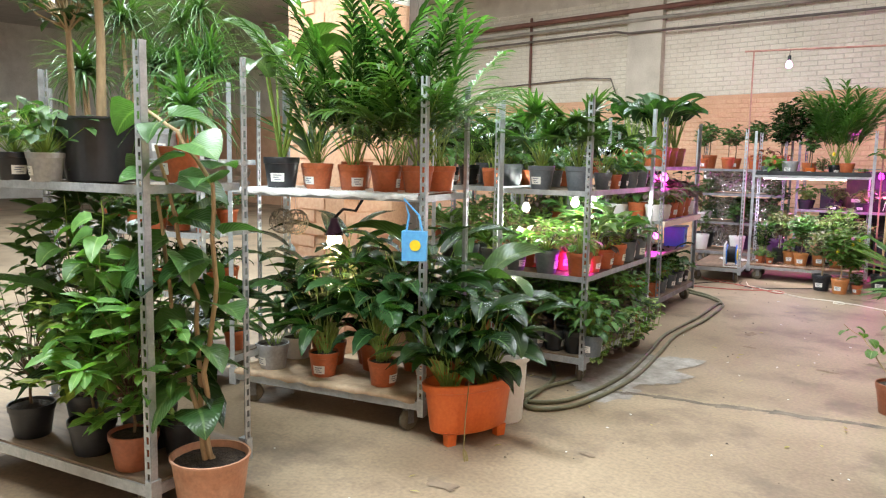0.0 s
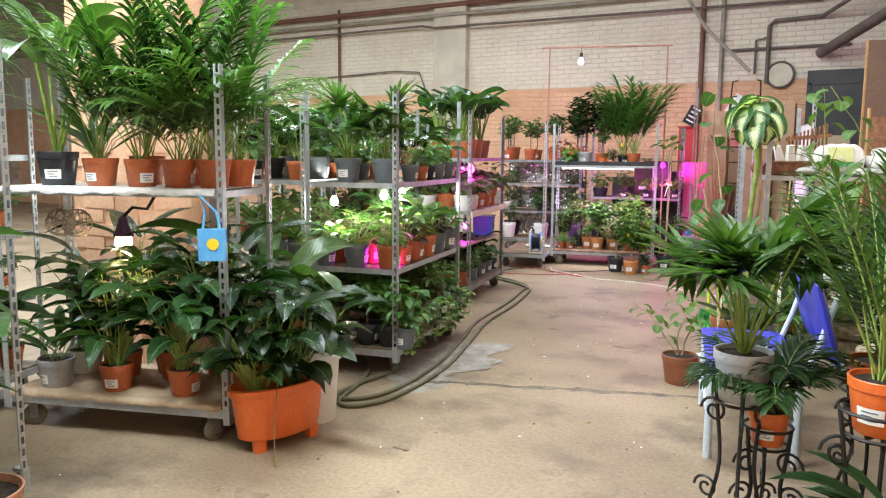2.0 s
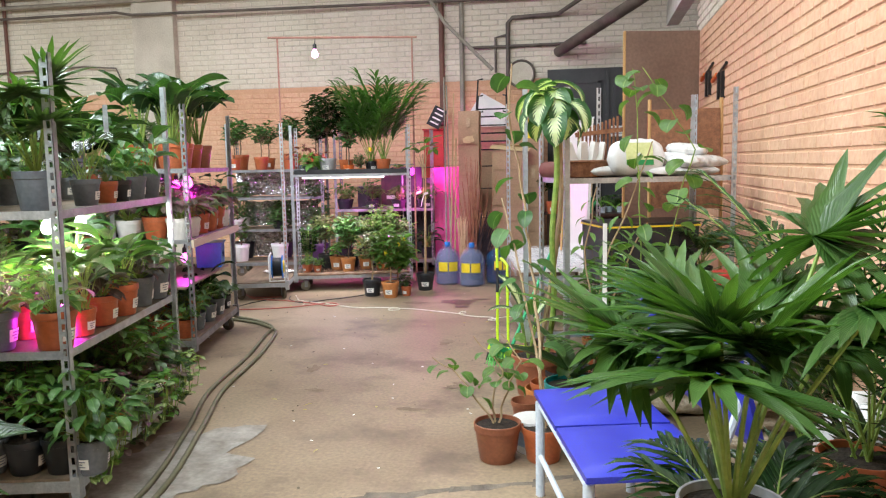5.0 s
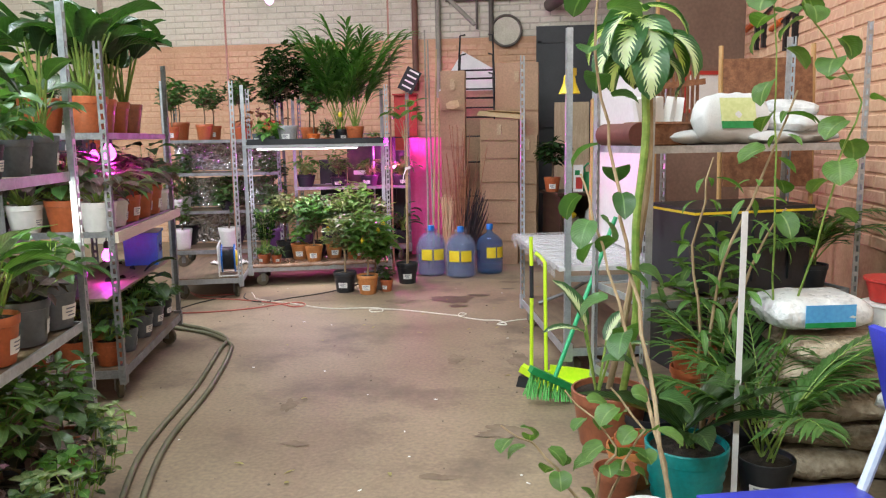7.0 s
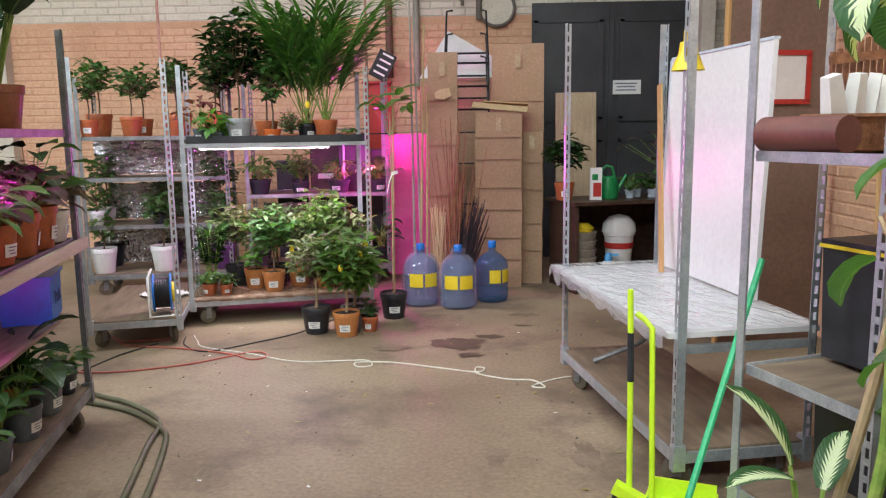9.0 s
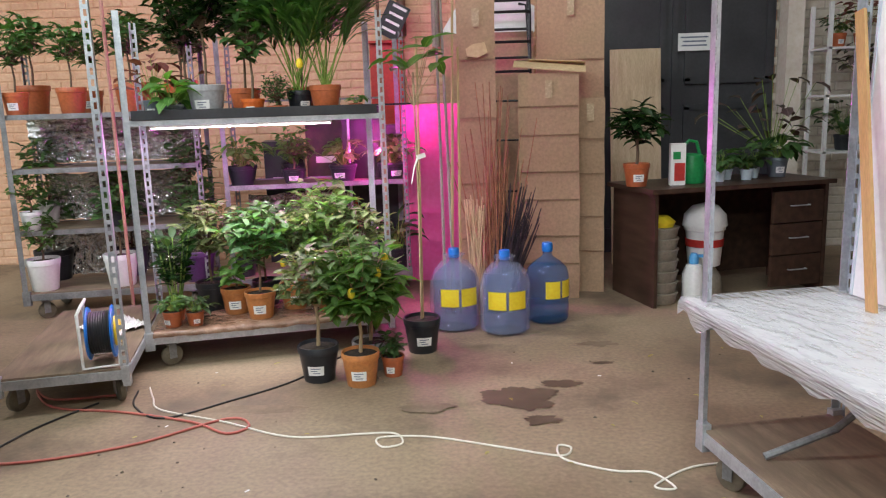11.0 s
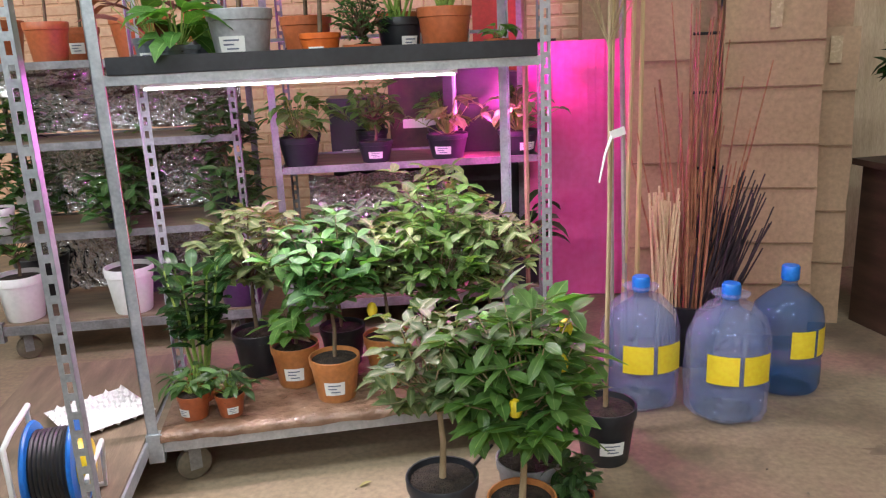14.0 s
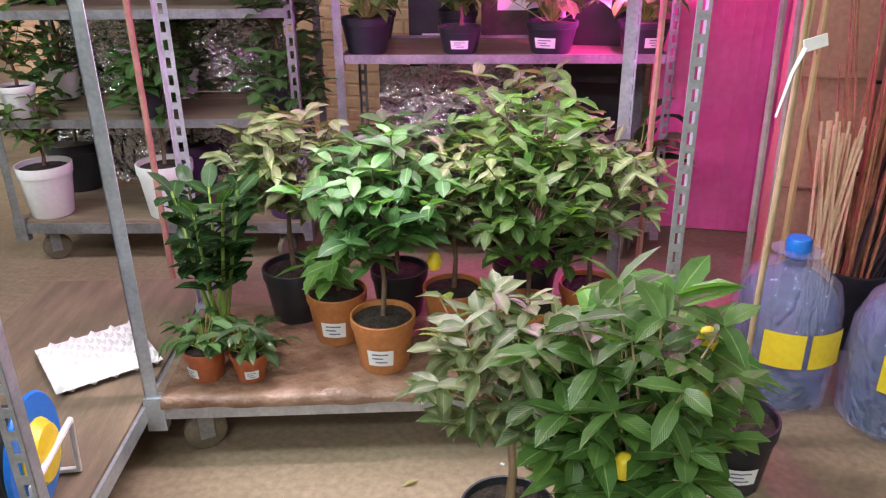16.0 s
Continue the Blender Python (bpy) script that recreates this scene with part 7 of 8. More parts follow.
# ---- right-hand side: bench, iron stands, palms ----
bn = thing("bench", "two-seat bench with blue vinyl pads and pale enamel legs", "bench", (-0.17, 3.66, 0), 104)


def pad(w, d, t):
    s = Shape()
    n, m = 12, 12
    vs, fs = [], []
    for side in (1, -1):
        for i in range(n + 1):
            for j in range(m + 1):
                a, b = i / n * 2 - 1, j / m * 2 - 1
                e = (1 - abs(a) ** 6) * (1 - abs(b) ** 6)
                vs.append((a * w / 2, b * d / 2, side * t / 2 * (0.35 + 0.65 * e ** 0.5)))
    k = (n + 1) * (m + 1)
    for i in range(n):
        for j in range(m):
            p = i * (m + 1) + j
            fs.append((p, p + m + 1, p + m + 2, p + 1))
            fs.append((k + p + 1, k + p + m + 2, k + p + m + 1, k + p))
    for i in range(n):
        fs.append((i * (m + 1), k + i * (m + 1), k + (i + 1) * (m + 1), (i + 1) * (m + 1)))
        fs.append(((i + 1) * (m + 1) + m, k + (i + 1) * (m + 1) + m, k + i * (m + 1) + m, i * (m + 1) + m))
    for j in range(m):
        fs.append((j + 1, k + j + 1, k + j, j))
        fs.append((n * (m + 1) + j, k + n * (m + 1) + j, k + n * (m + 1) + j + 1, n * (m + 1) + j + 1))
    return s.add(vs, fs)


for k in range(2):
    q = part("seat_pad", pad(0.46, 0.44, 0.06), BLUE_VINYL, bn)
    q.matrix_basis = pose(0.23 + 0.48 * k, -0.22, 0.45, 0, 0, 0)
    q = part("back_pad", pad(0.46, 0.40, 0.05), BLUE_VINYL, bn)
    q.matrix_basis = pose(0.23 + 0.48 * k, -0.52, 0.70, 74, 0, 0)
for u in (0.05, 0.90):
    for v in (-0.02, -0.42):
        part("leg", Shape().tube([(u, v, 0), (u, v, 0.42)], 0.02, 10), PALE_METAL, bn)
    part("back_post", Shape().tube([(u, -0.42, 0.4), (u, -0.49, 0.6), (u, -0.56, 0.85)], 0.014, 8), PALE_METAL, bn)
for z0 in (0.18, 0.405):
    part("rail", Shape().tube([(0.05, -0.02, z0), (0.90, -0.02, z0)], 0.012, 8), PALE_METAL, bn)
    part("rail", Shape().tube([(0.05, -0.42, z0), (0.90, -0.42, z0)], 0.012, 8), PALE_METAL, bn)


def ring(r, z, x=0, y=0):
    return [(x + r * math.cos(i * 0.2618), y + r * math.sin(i * 0.2618), z) for i in range(24)]


def scroll(x, y, z, r, a, turns=1.4, n=20):
    pts = []
    for i in range(n):
        t = i / (n - 1)
        q = r * (1 - 0.75 * t)
        th = t * turns * 6.283
        pts.append((x + q * math.cos(th) * math.cos(a), y + q * math.cos(th) * math.sin(a), z + q * math.sin(th)))
    return pts


def iron_stand(x, y, z, r, rot):
    ob = thing("plant_stand", "black wrought iron plant stand with scrolled legs", "plant stand", (x, y, 0), rot, "iron plant stands")
    part("ring", Shape().tube(ring(r, z), 0.006, 6, closed=True), BLACK_IRON, ob)
    part("ring", Shape().tube(ring(r * 1.18, z + 0.075), 0.006, 6, closed=True), BLACK_IRON, ob)
    part("support_bar", Shape().tube([(-r, 0, z - 0.004), (r, 0, z - 0.004)], 0.005, 6), BLACK_IRON, ob)
    for k in range(3):
        a = k * 2.094 + 0.4
        ca, sa = math.cos(a), math.sin(a)
        part("leg", Shape().tube(smooth_path([(ca * r * 1.18, sa * r * 1.18, z + 0.075), (ca * r, sa * r, z - 0.05), (ca * r * 0.8, sa * r * 0.8, z * 0.55), (ca * r * 1.25, sa * r * 1.25, 0.12), (ca * r * 1.6, sa * r * 1.6, 0.006)]), 0.008, 6), BLACK_IRON, ob)
        part("scroll", Shape().tube(scroll(ca * r * 1.15, sa * r * 1.15, z - 0.06, 0.055, a), 0.006, 5), BLACK_IRON, ob)
        part("scroll", Shape().tube(scroll(ca * r * 1.35, sa * r * 1.35, 0.2, 0.05, a), 0.006, 5), BLACK_IRON, ob)


iron_stand(0.115, 2.86, 0.575, 0.09, 20)
iron_stand(0.57, 2.50, 0.655, 0.10, 60)
iron_stand(0.20, 2.98, 0.385, 0.075, 80)
iron_stand(0.54, 3.42, 0.465, 0.11, 0)
plant(fan_palm, dict(height=0.5, fans=13, size=0.27), (0.105, 0.19, surface("pale_grey_plastic", (0.40, 0.42, 0.46), (0.48, 0.5, 0.54), 0.4, scale=6, fine=60), {}), (0.115, 2.86, 0.582), "lush fan palm in a pale grey pot on an iron stand", rot=20)
ARE = dict(height=0.74, fronds=15, spread=0.25, width=0.014, leaf_len=0.13)
plant(areca, ARE, (0.098, 0.17, ORANGE_PLASTIC, {}), (0.57, 2.50, 0.662), "bright green areca palm in an orange pot on an iron stand", rot=-20)
plant(areca, dict(height=0.4, fronds=12, spread=1.1, leaf_len=0.16, width=0.02, mat=LEAF_DARK), (0.075, 0.135, ORANGE_PLASTIC, {}), (0.20, 2.98, 0.392), "small dark palm in an orange pot on a low stand", rot=0)
plant(areca, dict(height=0.85, fronds=14, spread=0.5, width=0.018, leaf_len=0.17, mat=LEAF_DARK), (0.11, 0.2, TERRACOTTA, dict(tag=False)), (0.54, 3.42, 0.472), "dark areca palm in a terracotta pot", rot=50)
plant(areca, dict(height=0.95, fronds=13, spread=0.5, width=0.032, leaf_len=0.2, mat=LEAF_DARK), (0.12, 0.22, BLACK_POT, dict(tag=False)), (0.78, 3.64, 0.0), "broad-leaved palm in a black pot", rot=0, scale=0.9)
plant(areca, dict(height=0.95, fronds=13, spread=0.5, width=0.032, leaf_len=0.2, mat=LEAF_DARK), (0.12, 0.22, BLACK_POT, dict(tag=False)), (0.80, 4.95, 0.0), "broad-leaved palm in a black pot", rot=140, scale=0.75)
plant(lily, dict(height=0.5, leaves=18, width=0.06, flop=0.9, mat=LEAF_DARK), (0.11, 0.18, DKGREY_POT, dict(tag=False)), (0.70, 2.30, 0.0), "dark strap-leaved plant in a slate grey pot", rot=0, scale=1.2)
ds = thing("pot_stack", "tall stack of nested glossy black pots", "pots", (0.81, 3.13, 0), 0)
for k in range(15):
    z0 = 0.105 * k
    part("pot", Shape().lathe([(0.115, z0), (0.12, z0 + 0.01), (0.138, z0 + 0.3), (0.148, z0 + 0.305), (0.148, z0 + 0.325), (0.13, z0 + 0.325)] if k == 14 else [(0.115, z0), (0.12, z0 + 0.01), (0.135, z0 + 0.09), (0.145, z0 + 0.095), (0.145, z0 + 0.105), (0.12, z0 + 0.105)], 26), surface("glossy_black_plastic", (0.01, 0.01, 0.012), (0.02, 0.02, 0.023), 0.15), ds)


def sack(name, label, x, y, z, sx, sy, sz, rot, mat, seed, print_mat=None, tilt=0):
    s = Shape()
    n, m = 22, 14
    vs, fs = [], []
    for i in range(n + 1):
        for j in range(m):
            t = i / n * 2 - 1
            a = 2 * math.pi * j / m
            k = (1 - abs(t) ** 5) ** 0.5
            r = 1 + 0.13 * noise.noise((t * 3 + seed, math.cos(a) * 1.5, math.sin(a) * 1.5))
            vs.append((t * sx / 2, math.copysign(abs(math.cos(a)) ** 0.7, math.cos(a)) * sy / 2 * (0.8 + 0.2 * k) * r, sz / 2 + math.copysign(abs(math.sin(a)) ** 0.8, math.sin(a)) * sz / 2 * (0.05 + 0.95 * k) * r * 0.97))
    for i in range(n):
        for j in range(m):
            fs.append((i * m + j, (i + 1) * m + j, (i + 1) * m + (j + 1) % m, i * m + (j + 1) % m))
    fs.append(tuple(range(m)))
    fs.append(tuple(n * m + j for j in range(m))[::-1])
    s.add(vs, fs)
    ob = thing(name, label, "sack", (x, y, z), rot)
    ob.matrix_basis = pose(x, y, z, tilt, 0, rot)
    part("bag", s, mat, ob, smooth=80)
    if print_mat:
        part("print", Shape().box(0.0, -sy * 0.515, sz * 0.55, sx * 0.5, 0.004, sz * 0.55), print_mat, ob)
        part("print_band", Shape().box(0.0, -sy * 0.52, sz * 0.3, sx * 0.5, 0.004, sz * 0.14), GREEN_PLASTIC, ob)
    return ob


for k, (u, v, z, sx, sy, sz, r, ti) in enumerate(((0.86, 0.3, 0, 0.5, 0.42, 0.07, 0, 0), (0.96, 0.26, 0.055, 0.42, 0.34, 0.09, 24, 3), (0.82, 0.4, 0.06, 0.4, 0.3, 0.1, -32, -4), (0.98, 0.36, 0.13, 0.34, 0.26, 0.09, 60, 6))):
    x, y, _ = tH.at(u, v)
    sack("folded_sack", "crumpled white woven sack in a heap on the shelf", x, y, 1.337 + z, sx, sy, sz, tH.ang + r, WRAP_WHITE if k % 2 else SACK, k * 3, tilt=ti)
x, y, _ = tH.at(0.56, 0.2)
sack("fertiliser_sack", "white sack with a yellow and green print on the shelf", x, y, 1.34, 0.36, 0.15, 0.25, tH.ang - 4, SACK, 11, surface("pale_yellow_print", (0.6, 0.66, 0.3), (0.68, 0.72, 0.38), 0.5), tilt=-14)
x, y, _ = tH.at(0.5, 0.42)
sack("folded_sack", "white woven sack lying on the shelf", x, y, 1.337, 0.5, 0.3, 0.08, tH.ang + 10, SACK, 14)
rk = thing("slatted_rack", "small brown slatted wooden rack leaning on the shelf", "rack", tH.at(0.4, 0.47, 1.34), tH.ang)
for k in range(11):
    part("slat", Shape().box(-0.14 + 0.028 * k, 0.02, 0.17 + 0.005 * k, 0.012, 0.012, 0.28 + 0.01 * k), WICKER, rk)
for zz in (0.03, 0.3):
    part("rail", Shape().box(0, 0.0, zz, 0.34, 0.014, 0.03, 0, (0, -6 if zz > 0.1 else 0)), WICKER, rk)
bs = thing("wicker_basket", "brown wicker basket with white packages on the shelf", "basket", tH.at(0.28, 0.4, 1.337), tH.ang)
part("body", Shape().lathe([(0.13, 0), (0.14, 0.005), (0.155, 0.1), (0.165, 0.105), (0.16, 0.115), (0.145, 0.1), (0.13, 0.03)], 26, sx=1.15, sy=0.8), WICKER, bs)
for k in range(4):
    q = part("package", Shape().box(0, 0, 0.09, 0.07, 0.05, 0.18, taper=0.7), PAPER, bs)
    q.matrix_basis = pose(-0.08 + 0.055 * k, 0.0, 0.06, 8, -18 + 12 * k, 20 * k)
alone("rolled_tube", Shape().tube([(0, 0.0, 0.055), (0, 0.3, 0.055)], 0.055, 18), surface("maroon_vinyl", (0.12, 0.035, 0.03), (0.18, 0.06, 0.05), 0.5), "rolled dark red vinyl lying on the shelf", "roll", tH.at(0.07, 0.22, 1.337), tH.ang + 6)
wk = thing("wicker_screen", "brown wicker screen leaning against the side wall", "screen", (0.55, 7.35, 0), 0)
part("weave", Shape().box(0, 0.0, 1.45, 0.5, 0.03, 0.75, tilt=(-8, 0)), WICKER, wk)
for sx in (-0.26, 0.26):
    part("side_stick", Shape().tube([(sx, -0.1, 0), (sx, 0.06, 1.9)], 0.014, 8), WOOD, wk)
for u, v, z, sc, r in ((0.98, 0.12, 0.622, 0.85, 80), (0.95, 0.12, DECK, 0.8, 200)):
    plant(areca, dict(height=0.5, fronds=12, spread=1.1, leaf_len=0.16, width=0.02), ROUND(0.09, 0.14, BLACK_POT, tag=False), tH.at(u, v, z), "small leafy palm in a black pot under the shelf", rot=r, scale=sc)
plant(bush, dict(trunk=0.3, rx=0.2, rz=0.28, tips=26, per=6, ll=0.08, lw=0.042, mat=LEAF_BRIGHT), ROUND(0.1, 0.16, BROWN_POT, tag=False), (-0.06, 6.02, 0), "leafy shrub with fresh green leaves in a brown pot", rot=30, scale=1.05)
# crates under the shelf
for k, zc in enumerate((0.2, 0.632)):
    cb = thing("storage_crate", "black plastic crate with a yellow edge under the shelf", "crate", tH.at(0.62, 0.3, zc), tH.ang, "storage crates")
    part("body", Shape().box(0, 0, 0.19, 0.62, 0.42, 0.38, taper=1.04), BLACK_POT, cb)
    part("lid", Shape().box(0, 0, 0.401, 0.655, 0.445, 0.016), BLACK_POT, cb)
    part("edge", Shape().box(0, 0, 0.387, 0.662, 0.452, 0.012), YELLOW if k else BLACK_POT, cb)
    for sx in (-0.2, 0, 0.2):
        part("rib", Shape().box(sx, -0.222, 0.2, 0.02, 0.012, 0.3), BLACK_POT, cb)
# bags of bark
random.seed(17)
for k, (x, y, z, r) in enumerate(((0.42, 5.85, 0, 8), (0.46, 5.87, 0.12, -6), (0.43, 5.85, 0.24, 4), (0.45, 5.88, 0.36, 0), (0.70, 5.35, 0, 70), (0.70, 5.37, 0.12, 78), (0.68, 5.3, 0.24, 66), (0.48, 5.86, 0.47, 12))):
    sack("bark_bag", "clear bag of pale bark chips in a pile", x, y, z, 0.6, 0.42, 0.135, r, BARK_CHIPS, k + 30)
sack("white_bag", "crumpled white plastic bag on the bark bags", 0.66, 5.4, 0.375, 0.45, 0.34, 0.12, 30, WRAP_WHITE, 50)
sack("white_bag", "crumpled white plastic bag full of pots", 0.83, 2.78, 0.0, 0.45, 0.22, 0.6, 85, WRAP_WHITE, 51)
sack("white_bag", "crumpled white plastic bag full of pots", 0.80, 4.15, 0.0, 0.42, 0.24, 0.6, 95, WRAP_WHITE, 53)
sack("white_bag", "crumpled white plastic bag with a blue print", 0.30, 5.83, 0.605, 0.40, 0.32, 0.15, 10, WRAP_WHITE, 57, LIGHT_BLUE)
# small pots on the bags
rp = thing("pot_stack", "stack of red and white plastic pots", "pots", (0.62, 5.85, 0.60), 0)
part("pot", Shape().lathe([(0.07, 0), (0.09, 0.09), (0.1, 0.095), (0.1, 0.105), (0.06, 0.105)], 20), WHITE_PLASTIC, rp)
part("pot", Shape().lathe([(0.07, 0.11), (0.09, 0.19), (0.1, 0.195), (0.1, 0.205), (0.06, 0.205)], 20), RED_PAINT, rp)
# tools on the side wall
for y0, z0 in ((9.0, 2.2), (8.3, 2.12)):
    tl = thing("hand_saw", "tool with an orange handle hanging on the side wall", "tool", (0.93, y0, z0), 0)
    part("handle", Shape().tube([(0, 0.35, 0.02), (0, 0.12, 0.05)], 0.02, 8), ORANGE_PLASTIC, tl)
    part("rail", Shape().tube([(0, 0.1, 0.04), (0, -0.35, 0.1)], 0.012, 6), BLACK_METAL, tl)
    for dy in (0.0, -0.18):
        part("clamp", Shape().box(0, dy, -0.06, 0.03, 0.05, 0.22), BLACK_METAL, tl)

# ---- floor pots of the right side ----
vine("geranium", "leggy pelargonium with few leaves in a brown pot", (0.115, 0.19, BROWN_POT, dict(tag=False)), (-0.60, 4.92, 0), [[(-0.02, 0.0, 0.35), (0.04, -0.03, 0.45), (-0.12, 0.05, 0.6)], [(0.05, 0.02, 0.35), (0.12, 0.0, 0.5), (0.02, 0.03, 0.62)], [(-0.1, 0.0, 0.3), (-0.2, 0.02, 0.42), (-0.32, 0.0, 0.5)]], 9, LEAF_BRIGHT, 0.075, 0.006, kind="oval", ratio=0.95)
wbk = thing("bucket", "small white bucket with a blue label", "bucket", (-0.44, 5.06, 0), 0)
part("body", Shape().lathe([(0.075, 0), (0.08, 0.01), (0.095, 0.15), (0.1, 0.155), (0.1, 0.17), (0.085, 0.17)], 22), WHITE_PLASTIC, wbk)
part("band", Shape().lathe([(0.084, 0.04), (0.0845, 0.042), (0.093, 0.115), (0.092, 0.117)], 22), surface("pale_blue_print", (0.35, 0.5, 0.68), (0.42, 0.57, 0.74), 0.5), wbk)
vine("climbing_plant", "tall bare-stemmed climber with round leaves in a terracotta pot", (0.105, 0.17, TERRACOTTA, dict(tag=False)), (-0.38, 4.95, 0), [[(-0.04, 0.3, 0.6), (-0.1, 0.5, 1.0), (-0.15, 0.6, 1.35), (-0.22, 0.6, 1.7), (-0.2, 0.62, 1.98)], [(-0.05, 0.25, 0.5), (-0.16, 0.5, 0.9), (-0.26, 0.6, 1.25)]], 10, LEAF, 0.12, 0.009, kind="oval", ratio=0.85)
tp = plant(lily, dict(height=0.5, leaves=10, width=0.1, flop=0.4, kind="oval", petiole=0.2), (0.15, 0.26, TEAL_POT, dict(tag=False, ridges=5)), (-0.25, 5.42, 0), "young plant in a ridged teal pot", rot=0)
alone("white_stake", Shape().box(0, 0, 0.56, 0.022, 0.004, 1.12), WHITE_PLASTIC, "white plastic plant stake standing in the teal pot", "stake", (-0.08, 5.40, 0.0), 10)
vine("willow_plant", "tall lanky plant with narrow leaves in a black pot", (0.11, 0.2, BLACK_POT, dict(tag=False)), (-0.12, 5.72, 0), [[(0, 0, 0.5), (0.05, 0, 0.9), (0.18, 0.02, 1.2), (0.3, 0, 1.55)], [(-0.03, 0, 0.5), (-0.06, 0.02, 0.95), (0.0, 0, 1.3)], [(0.05, 0, 0.5), (0.16, 0.05, 0.85), (0.28, 0.0, 1.1)]], 22, LEAF_BRIGHT, 0.11, 0.008, kind="lance", ratio=0.26)
vine("passion_vine", "climbing vine with round bright leaves in a black pot", (0.1, 0.18, BLACK_POT, dict(tag=False)), (0.12, 5.84, 0), [[(0.02, -0.1, 0.7), (0.0, -0.12, 1.2), (-0.03, -0.12, 1.7), (-0.05, -0.1, 1.95)], [(0.1, -0.1, 0.7), (0.2, -0.15, 1.2), (0.28, -0.15, 1.5), (0.1, -0.15, 1.8), (0.0, -0.15, 1.95)]], 13, LEAF_BRIGHT, 0.11, 0.005, STEM, kind="oval", ratio=0.95)
plant(areca, dict(height=0.66, fronds=13, spread=0.8, width=0.018, leaf_len=0.17), (0.105, 0.18, BLACK_POT, {}), (0.06, 5.50, 0), "young palm in a black pot with white labels", rot=-25)
for x, y, z, m, r in ((-0.42, 5.62, 0, OR17[2], 0.1), (-0.40, 5.62, 0.05, TERRACOTTA, 0.09), (-0.50, 5.45, 0, BROWN_POT, 0.085), (-0.1, 6.05, 0.2, TERRACOTTA, 0.1), (-0.1, 6.05, 0.3, TERRACOTTA, 0.1), (-0.3, 5.9, 0, BLACK_POT, 0.12)):
    alone("empty_pot", Shape().lathe([(r * 0.76, 0), (r * 0.78, 0.004), (r * 0.97, r * 1.3), (r * 1.03, r * 1.32), (r * 1.03, r * 1.6), (r * 0.96, r * 1.6), (r * 0.9, r * 1.2), (r * 0.7, 0.02)], 22), m, "empty plastic plant pot", "plant pot", (x, y, z))
random.seed(6)
df = thing("dieffenbachia", "thick-stemmed plant with white-marbled leaves in a brown pot", "potted plant", (-0.47, 6.02, 0), 0)
zt = pot_parts(df, 0.17, 0.26, BROWN_POT, tag=False)
s = Shape()
part("stem", Shape().tube(smooth_path([(0.05, -0.03, zt), (0.10, -0.06, 0.6), (0.09, -0.08, 1.0), (0.12, -0.1, 1.4), (0.1, -0.1, 1.72)]), 0.017, 8), STEM, df)
part("stem", Shape().tube(smooth_path([(0.0, 0.05, zt), (0.08, 0.0, 0.7), (0.14, -0.04, 1.2), (0.13, -0.09, 1.6)]), 0.015, 8), BARK, df)
for k in range(15):
    s.leaf((0.1 + rnd(-0.02, 0.02), -0.1 + rnd(-0.02, 0.02), 1.72 + 0.014 * k), k * 2.4, rnd(-0.1, 0.45), rnd(0.25, 0.34), rnd(0.12, 0.16), rnd(1.7, 2.2), 0.15, 8, "oval", roll=rnd(-0.3, 0.3), wave=0.02)
part("foliage", s, LEAF_DIEFF, df, smooth=60)
s, st = Shape(), Shape()
for a, e, h, l in ((2.6, 1.3, 0.32, 0.26), (-0.6, 0.9, 0.2, 0.2), (3.4, 0.5, 0.3, 0.2), (0.8, 1.1, 0.25, 0.2)):
    q = Vector((-0.06 + math.cos(a) * 0.06, -0.05 + math.sin(a) * 0.06, zt + h))
    st.tube([(-0.06, -0.05, zt), tuple(q)], 0.006, 5)
    s.leaf(q, a, e, l, l * 0.42, 0.8, 0.15, 6, "oval", wave=0.02)
part("young_foliage", s, LEAF_DIEFF, df, smooth=60)
part("young_stalk", st, STEM, df)
# lobby brush and dustpan, green broom
db = thing("lobby_dustpan", "lime dustpan and brush set with long handles", "dustpan", (-0.82, 6.80, 0), -20)
part("handle", Shape().tube([(0.0, 0, 0.06), (-0.01, 0.03, 0.5)], 0.011, 8), LIME, db)
part("grip", Shape().tube([(-0.01, 0.03, 0.5), (-0.015, 0.04, 0.68)], 0.012, 8), BLACK_POT, db)
part("handle", Shape().tube([(-0.015, 0.04, 0.68), (-0.02, 0.045, 0.84)], 0.011, 8), LIME, db)
part("pan_handle", Shape().tube([(0.08, 0.02, 0.05), (0.06, 0.05, 0.7), (0.03, 0.06, 0.73), (0.0, 0.06, 0.75)], 0.011, 8), LIME, db)
part("brush_head", Shape().box(0.02, -0.02, 0.075, 0.16, 0.05, 0.04, tilt=(0, 24)), LIME, db)
part("bristle", Shape().box(0.0, -0.02, 0.032, 0.15, 0.055, 0.062, taper=0.8), BLACK_POT, db)
s = Shape().box(0.18, 0.05, 0.012, 0.24, 0.2, 0.012).box(0.18, 0.15, 0.05, 0.24, 0.012, 0.08).box(0.06, 0.05, 0.035, 0.012, 0.2, 0.05).box(0.3, 0.05, 0.035, 0.012, 0.2, 0.05)
part("pan", s, LIME, db)
br = thing("broom", "green broom with a long green handle leaning against the trolley", "broom", (-0.70, 6.52, 0), 20)
part("head", Shape().box(0, 0, 0.13, 0.3, 0.05, 0.035, tilt=(0, 28)), GREEN_PLASTIC, br)
s = Shape()
random.seed(3)
for i in range(110):
    t = i / 109 * 2 - 1
    s.tube([(t * 0.13, rnd(-0.02, 0.02), 0.125 - t * 0.062), (t * 0.15 - 0.02, rnd(-0.05, 0.05), 0.03 - t * 0.028)], 0.0035, 3)
